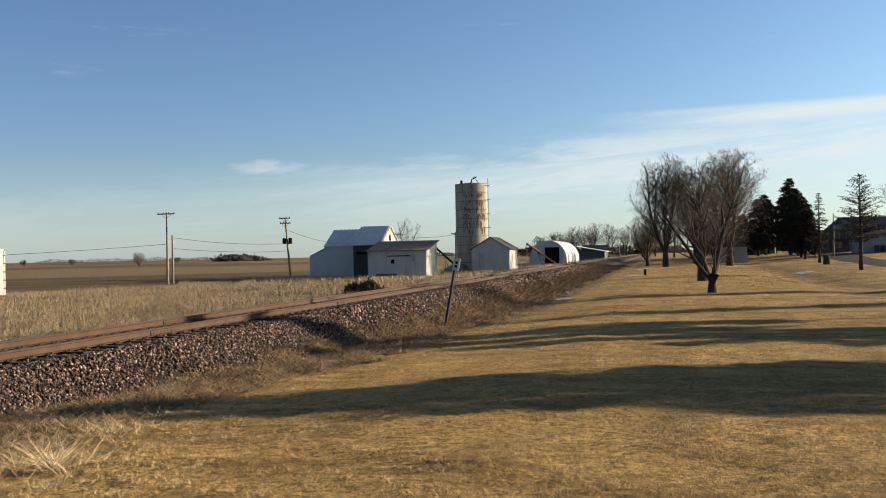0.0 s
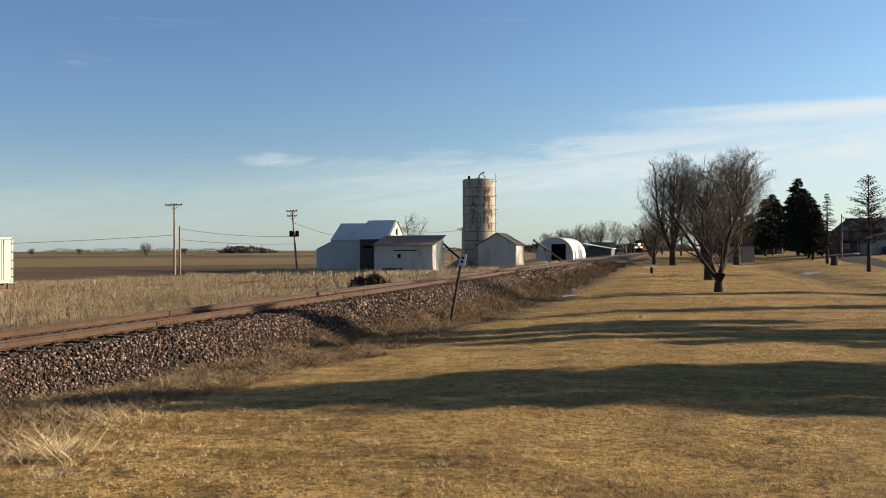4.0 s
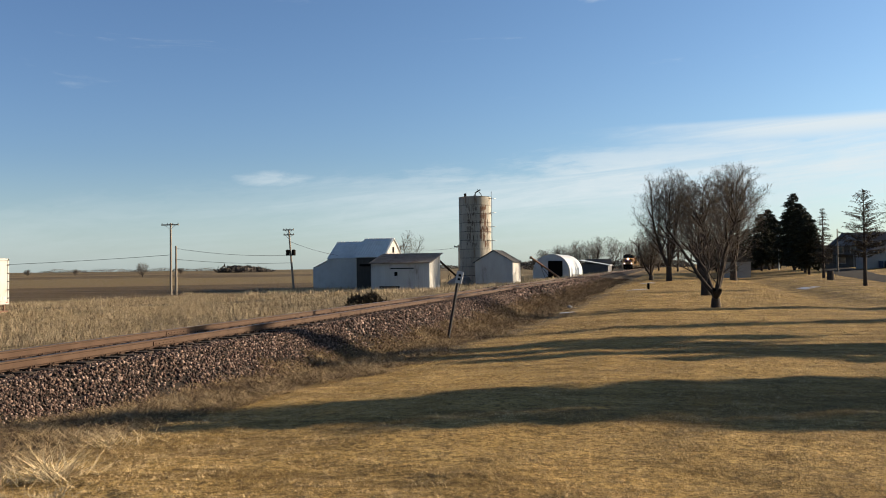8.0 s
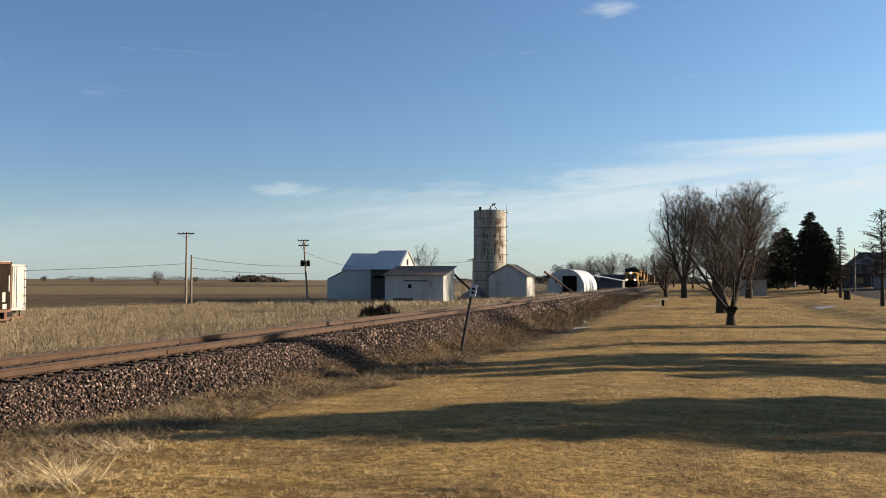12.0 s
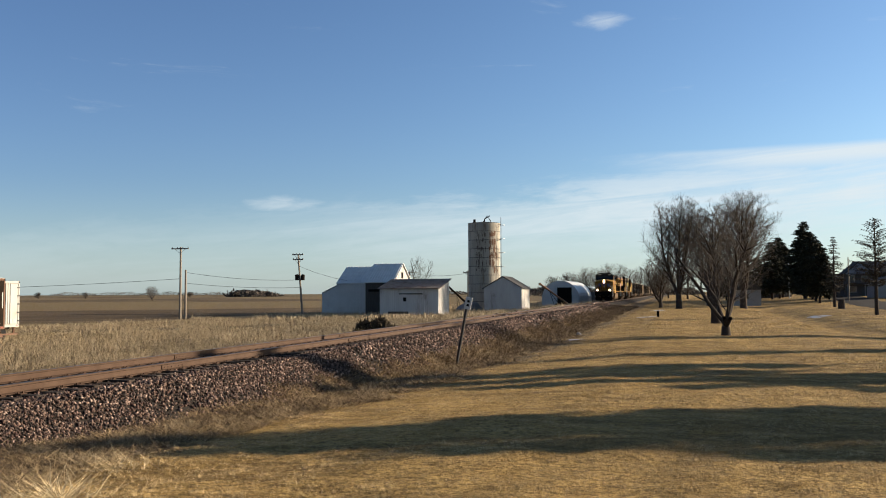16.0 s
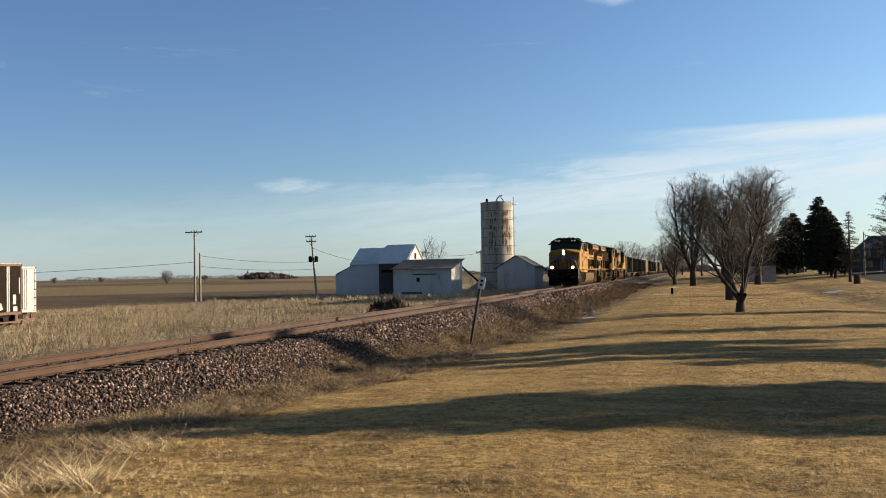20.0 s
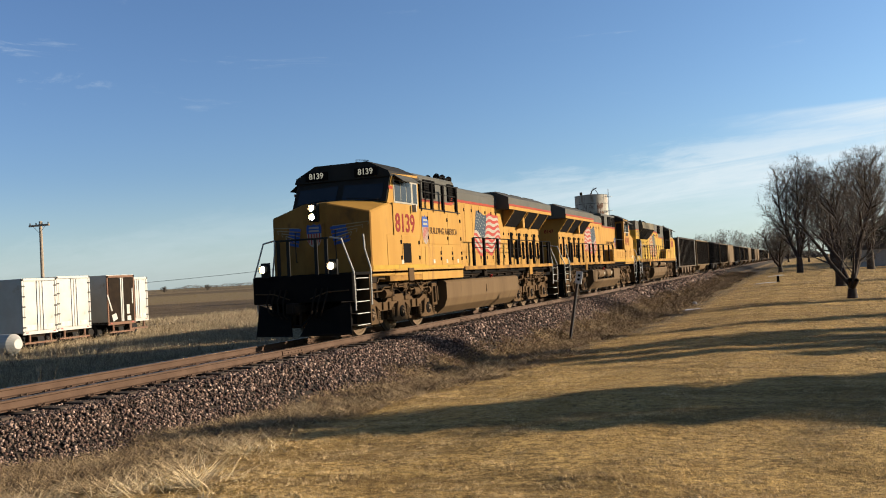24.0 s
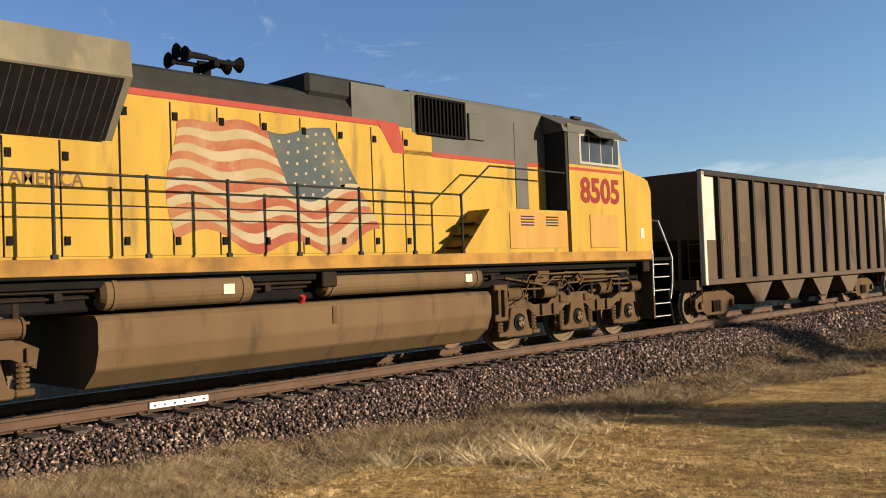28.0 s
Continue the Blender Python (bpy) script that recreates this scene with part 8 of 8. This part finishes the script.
d = rj.normal(size=(2600, 3)) * 0.16 + [0, 0, 0.12]
e = rj.normal(size=(2600, 3)) * 0.06
v = np.stack([c - e, c + e, c + d], 1).reshape(-1, 3)
tagged(raw("foliage", v, np.arange(len(v)).reshape(-1, 3), "brown_needles", juniper), kind="stuff")

# far woods along the horizon
rw = np.random.default_rng(44)


def far_woods(x0, x1, y, height, n, name="far_woods"):
    px = rw.uniform(x0, x1, n)
    py = y + rw.normal(0, 12, n)
    env = 0.55 + 0.45 * np.abs(np.sin(px * 0.055) * np.sin(px * 0.021 + 1))
    env = env * np.clip(np.minimum(px - min(x0, x1), max(x0, x1) - px) / 18 + 0.25, 0, 1)
    pz = -1.4 + rw.uniform(0, 1, n) ** 0.8 * height * env
    c = np.stack([px, py, pz], 1)
    s = rw.uniform(0.5, 1.5, n)[:, None]
    a = rw.normal(size=(n, 3))
    b = rw.normal(size=(n, 3))
    v = np.stack([c - a * s * 0.5, c + a * s * 0.5, c + b * s], 1).reshape(-1, 3)
    tagged(raw(name, v, np.arange(len(v)).reshape(-1, 3), "twig"), "distant dark line of bare woods", "woods", kind="stuff")


far_woods(-425, -384, 805, 8.5, 5000)
far_woods(-1500, -900, 1900, 10, 5000)
far_woods(-420, -120, 1500, 8, 5000)
far_woods(-130, 20, 700, 9, 5000)
far_woods(20, 120, 300, 9, 7000)


# ---------------------------------------------------------------- stones and grass
def scatter_blades(name, x, y, height, width, lean, material, label, category="grass", z=None, way=None):
    n = len(x)
    z = ground_z(x, y) if z is None else z
    a = rng.uniform(0, 2 * np.pi, n)
    w = np.stack([np.cos(a), np.sin(a), np.zeros(n)], 1) * (width / 2)[:, None]
    b = rng.uniform(0, 2 * np.pi, n) if way is None else way
    off = np.stack([np.cos(b) * lean * height, np.sin(b) * lean * height, height * np.sqrt(np.maximum(0.05, 1 - np.minimum(lean, 0.97) ** 2))], 1)
    c = np.stack([x, y, z - 0.01], 1)
    v = np.stack([c - w, c + w, c + off], 1).reshape(-1, 3)
    ob = raw(name, v, np.arange(3 * n).reshape(-1, 3), material)
    return tagged(ob, label, category, kind="stuff")


def wedge(n, d0, d1, a0, a1, power):
    """Places in front of the walk, thinning with distance."""
    u = rng.uniform(0, 1, n)
    k = 2 - power
    d = (d0 ** k + u * (d1 ** k - d0 ** k)) ** (1 / k)
    a = np.radians(rng.uniform(a0, a1, n))
    return -np.sin(a) * d, np.cos(a) * d, d


def clumpy(x, y, f):
    return 0.5 + 0.5 * np.sin(x * f + 1.7 * np.sin(y * f * 0.7)) * np.sin(y * f * 1.1 + 1.3 * np.sin(x * f * 0.8 + 2))


GRAIN = rng.uniform(0, 1, (256, 256))


def patchy(x, y, size):
    """Smooth random patches of about this size, 0 to 1."""
    u, v = np.asarray(x) / size, np.asarray(y) / size
    i, j = np.floor(u).astype(int), np.floor(v).astype(int)
    a, b = u - i, v - j
    a, b = a * a * (3 - 2 * a), b * b * (3 - 2 * b)
    g = lambda p, q: GRAIN[p % 256, q % 256]
    return (g(i, j) * (1 - a) + g(i + 1, j) * a) * (1 - b) + (g(i, j + 1) * (1 - a) + g(i + 1, j + 1) * a) * b


def build_lawn():
    x, y, d = wedge(1500000, 4.2, 42, -16, 68, 1.6)
    edge = -7.4 + 0.7 * np.sin(y * 0.9) + 0.5 * np.sin(y * 2.3 + 1) - np.clip((y - 15) / 30, 0, 1) * 0.9
    clump = 0.45 * patchy(x, y, 0.16) + 0.55 * patchy(x + 7, y + 3, 0.07)
    keep = (x > edge) & (rng.uniform(0, 1, len(x)) < 0.04 + 1.5 * clump ** 1.9)
    x, y, d, clump = x[keep], y[keep], d[keep], clump[keep]
    n = len(x)
    h = rng.uniform(0.018, 0.040, n) * (0.25 + 1.7 * clump)
    way = 5.0 * patchy(x + 20, y, 0.35) + 3.0 * patchy(x, y + 40, 0.14) + rng.normal(0, 1.5, n)
    scatter_blades("lawn_blades", x, y, h, 0.0019 + 0.00058 * d, rng.uniform(0.45, 0.97, n), "lawn_grass", "short dry winter lawn grass", way=way)
    x, y, d = wedge(150000, 34, 125, -16, 12, 1.2)
    edge = -8.0 + 0.8 * np.sin(y * 0.3)
    keep = (x > edge) & (x < 19) & (rng.uniform(0, 1, len(x)) < 0.15 + patchy(x * 0.35, y, 0.8) ** 1.5)
    x, y, d = x[keep], y[keep], d[keep]
    n = len(x)
    scatter_blades("far_lawn_blades", x, y, rng.uniform(0.03, 0.085, n) * (0.5 + patchy(x * 0.3, y + 9, 1.1)), 0.0009 * d, rng.uniform(0.6, 0.98, n), "lawn_grass", "short dry winter lawn grass")
    # matted straw and dead weeds between lawn and ballast, thinning with distance
    def bank(n, inner, outer, power):
        y = 3.0 + 150.0 * rng.uniform(0, 1, n) ** power
        x = rng.uniform(-9.9, -5.2, n) - np.clip((y - 30) / 60, 0, 1) * 0.6
        keep = (x < inner + 0.8 * (patchy(x, y, 1.3) - 0.5) * 2) & (x > outer + 0.5 * (patchy(x + 50, y, 0.9) - 0.5) * 2)
        return x[keep], y[keep]
    x, y = bank(420000, -6.5, -9.2, 2.4)
    keep = rng.uniform(0, 1, len(x)) < 0.10 + 0.9 * patchy(x + 3, y, 0.5) ** 1.6
    x, y = x[keep], y[keep]
    n, d = len(x), np.hypot(x, y)
    scatter_blades("matted_straw", x, y, rng.uniform(0.10, 0.38, n), 0.0032 + 0.0006 * d, rng.uniform(0.90, 0.998, n), "matted", "flattened dry straw beside the ballast", z=ground_z(x, y) + rng.uniform(0, 0.05, n))
    x, y = bank(240000, -6.8, -9.35, 2.0)
    keep = rng.uniform(0, 1, len(x)) < patchy(x, y + 5, 0.8)
    x, y = x[keep], y[keep]
    n, d = len(x), np.hypot(x, y)
    scatter_blades("dead_weeds", x, y, rng.uniform(0.06, 0.26, n) * (1 + d / 90), 0.0035 + 0.0007 * d, rng.uniform(0.6, 0.995, n), "dead_weed", "brown dead weeds and litter on the bank")


def tuft(x, y, height, n, spreadr, material="dry_grass", label="pale dry grass tuft beside the ballast", lean=0.90):
    r = np.abs(rng.normal(0, spreadr, n))
    a = rng.uniform(0, 2 * np.pi, n)
    px, py = x + r * np.cos(a), y + r * np.sin(a)
    t = scatter_blades("grass_tuft", px, py, rng.uniform(0.45, 1.1, n) * height, np.full(n, 0.010), np.clip(rng.normal(lean, 0.14, n), 0, 0.99), material, label, "grass tuft")
    return t


build_lawn()
for q in [(-5.85, 7.55, 0.55, 260, 0.24, "reed", "bleached reed tuft beside the ballast"), (-6.3, 7.2, 0.46, 200, 0.26, "reed", "bleached reed tuft beside the ballast"), (-6.6, 9.6, 0.40, 200, 0.35, "reed", "bleached reed tuft beside the ballast"),
          (-8.35, 13.9, 0.36, 190, 0.14), (-8.05, 14.7, 0.30, 130, 0.12), (-8.2, 14.2, 0.24, 80, 0.2), (-6.9, 6.5, 0.38, 150, 0.18), (-5.2, 6.6, 0.26, 90, 0.2),
          (-7.3, 9.9, 0.34, 170, 0.25), (-7.6, 21.8, 0.42, 260, 0.45), (-8.0, 23.2, 0.40, 260, 0.5), (-7.0, 25.8, 0.62, 60, 0.10), (-7.2, 24.6, 0.36, 140, 0.5),
          (-8.9, 40.0, 0.5, 200, 0.6), (-7.9, 46.0, 0.5, 200, 0.8), (-8.3, 52.0, 0.55, 220, 0.9), (-7.4, 60.0, 0.5, 220, 1.0), (-7.3, 75.0, 0.6, 260, 1.4), (-6.2, 11.6, 0.30, 50, 0.3)]:
    tuft(*q)
tuft(-7.7, 22.6, 0.36, 260, 0.4, "dead_weed", "brown dead weed clump on the bank", 0.5)


def build_tall_grass():
    n = 560000
    y = 6.0 + 150.0 * rng.uniform(0, 1, n) ** 1.7
    x = -14.7 - 46.0 * rng.uniform(0, 1, n) ** 1.35
    keep = (x < -14.9 + 0.6 * np.sin(y * 0.8)) & (x > -60 + 14 * patchy(x, y, 9.0)) & (rng.uniform(0, 1, n) < 0.15 + 0.85 * patchy(x, y, 2.0)) & (np.arctan2(-x, y) < 1.3)
    x, y = x[keep], y[keep]
    n, d = len(x), np.hypot(x, y)
    h = rng.uniform(0.10, 0.85, n) ** 1.3 * (0.22 + 1.15 * patchy(x, y, 3.5) * patchy(x + 31, y, 1.1) ** 0.5)
    scatter_blades("tall_grass", x, y, h, 0.0028 + 0.00016 * d, np.abs(rng.normal(0.62, 0.30, n)).clip(0, 0.98), "dry_grass", "tall pale dry grass along the track")
    pick = rng.uniform(0, 1, n) < 0.30
    scatter_blades("grass_litter", x[pick] + 0.2, y[pick], h[pick] * 0.75, (0.005 + 0.0004 * d)[pick], rng.uniform(0.3, 0.95, pick.sum()), "dead_weed", "brown litter among the tall grass")
    x = rng.uniform(-50, -14.6, 9000)
    y = 8 + 160 * rng.uniform(0, 1, 9000) ** 1.3
    keep = rng.uniform(0, 1, len(x)) < patchy(x + 9, y, 5.0) ** 2
    x, y = x[keep], y[keep]
    n = len(x)
    scatter_blades("tall_weeds", x, y, rng.uniform(0.4, 1.1, n), 0.005 + 0.0002 * np.hypot(x, y), np.abs(rng.normal(0.25, 0.2, n)).clip(0, 0.8), "dead_weed", "brown weed stalks among the grass")
    # low weeds on the far embankment and the farm yard
    x = rng.uniform(-48, -13, 30000)
    y = rng.uniform(95, 260, 30000)
    scatter_blades("yard_grass", x, y, rng.uniform(0.2, 0.7, 30000), np.full(30000, 0.09), rng.uniform(0, 0.6, 30000), "dry_grass", "dry grass round the farm buildings")


build_tall_grass()


def bed_z(x, y):
    h = np.abs(x - TRACK_X)
    top = np.interp(h, [0.0, 0.86, 1.0, 1.5, 1.8], [-0.205, -0.215, -0.27, -0.27, -0.215])
    return np.maximum(np.where(h < 1.8, top, -0.215 - 0.544 * (h - 1.8)), ground_z(x, y))


def build_ballast():
    parts_xy = []
    for y0, y1, dens, size in ((2.0, 13.0, 860, 0.036), (13.0, 26.0, 500, 0.043), (26.0, 60.0, 160, 0.066), (60.0, 140.0, 22, 0.14)):
        n = int((y1 - y0) * 5.6 * dens)
        x = rng.uniform(-14.0, -8.7, n)
        y = rng.uniform(y0, y1, n)
        h = x - TRACK_X
        p = np.clip(((-8.85 + 0.25 * np.sin(y * 1.1) + 0.2 * np.sin(y * 2.7)) - x) / 0.8, 0.10, 1)
        keep = (np.abs(np.abs(h) - HEAD) > 0.13) & (rng.uniform(0, 1, n) < p)
        tie = np.abs(((y + 12.0) / 0.53 + 0.5) % 1 - 0.5) * 0.53 < 0.10
        keep &= (np.abs(h) > 0.75) | (rng.uniform(0, 1, n) < 0.5)
        keep &= ~(tie & (np.abs(h) < 1.25) & (rng.uniform(0, 1, n) < 0.8))
        parts_xy.append((x[keep], y[keep], np.full(keep.sum(), size)))
    x, y, s = (np.concatenate(q) for q in zip(*parts_xy))
    n = len(x)
    s = s * rng.uniform(0.45, 1.15, n)
    cube = np.array([(i, j, k) for i in (-1, 1) for j in (-1, 1) for k in (-1, 1)], float) * 0.5
    v = cube[None] * (1 + rng.uniform(-0.42, 0.42, (n, 8, 3)))
    v *= (s[:, None] * rng.uniform(0.42, 1.35, (n, 3)))[:, None, :]
    q = rng.normal(size=(n, 4))
    q /= np.linalg.norm(q, axis=1, keepdims=True)
    w, a, b, c = q.T
    m = np.stack([np.stack([1 - 2 * (b * b + c * c), 2 * (a * b - c * w), 2 * (a * c + b * w)], 1),
                  np.stack([2 * (a * b + c * w), 1 - 2 * (a * a + c * c), 2 * (b * c - a * w)], 1),
                  np.stack([2 * (a * c - b * w), 2 * (b * c + a * w), 1 - 2 * (a * a + b * b)], 1)], 1)
    v = np.einsum("nij,nkj->nki", m, v)
    v += np.stack([x, y, bed_z(x, y) + s * rng.uniform(0.0, 0.35, n)], 1)[:, None, :]
    quads = np.array([(0, 1, 3, 2), (4, 6, 7, 5), (0, 4, 5, 1), (2, 3, 7, 6), (0, 2, 6, 4), (1, 5, 7, 3)])
    f = (np.arange(n)[:, None, None] * 8 + quads[None]).reshape(-1, 4)
    tagged(raw("ballast_stones", v.reshape(-1, 3), f, "ballast"), "crushed grey and pinkish ballast stones", "ballast", kind="stuff")


build_ballast()


# ---------------------------------------------------------------- what moves
SPEED = 16.73         # metres a second, towards the camera
# the train's front along the track, second by second
FRONT = [(0.0, 421.2), (8.0, 287.4), (16.0, 153.5), (21.0, 69.9), (23.5, 28.0), (24.4, 13.1), (25.0, 3.1), (26.0, -13.68), (27.0, -30.2), (28.0, -47.1)]


def motions():
    for ob, behind, turned in TRAIN:
        rows = [(t, pose(TRACK_X, s + behind, 0, 0, 0, 180 if turned else 0)) for t, s in FRONT]
        walk(ob, rows)
    # wheels: a row for each thirtieth of a second while the train is near, at rest in its own space before that
    for ob, place, radius, way in SPIN:
        rows = [(0.0, pose(*place))]
        for k in range(0, 30 * 7 + 1):
            t = 21.0 + k / 30
            rows.append((t, pose(*place, way * math.degrees(SPEED / 30 / radius) * k, 0, 0)))
        walk(ob, rows)


motions()
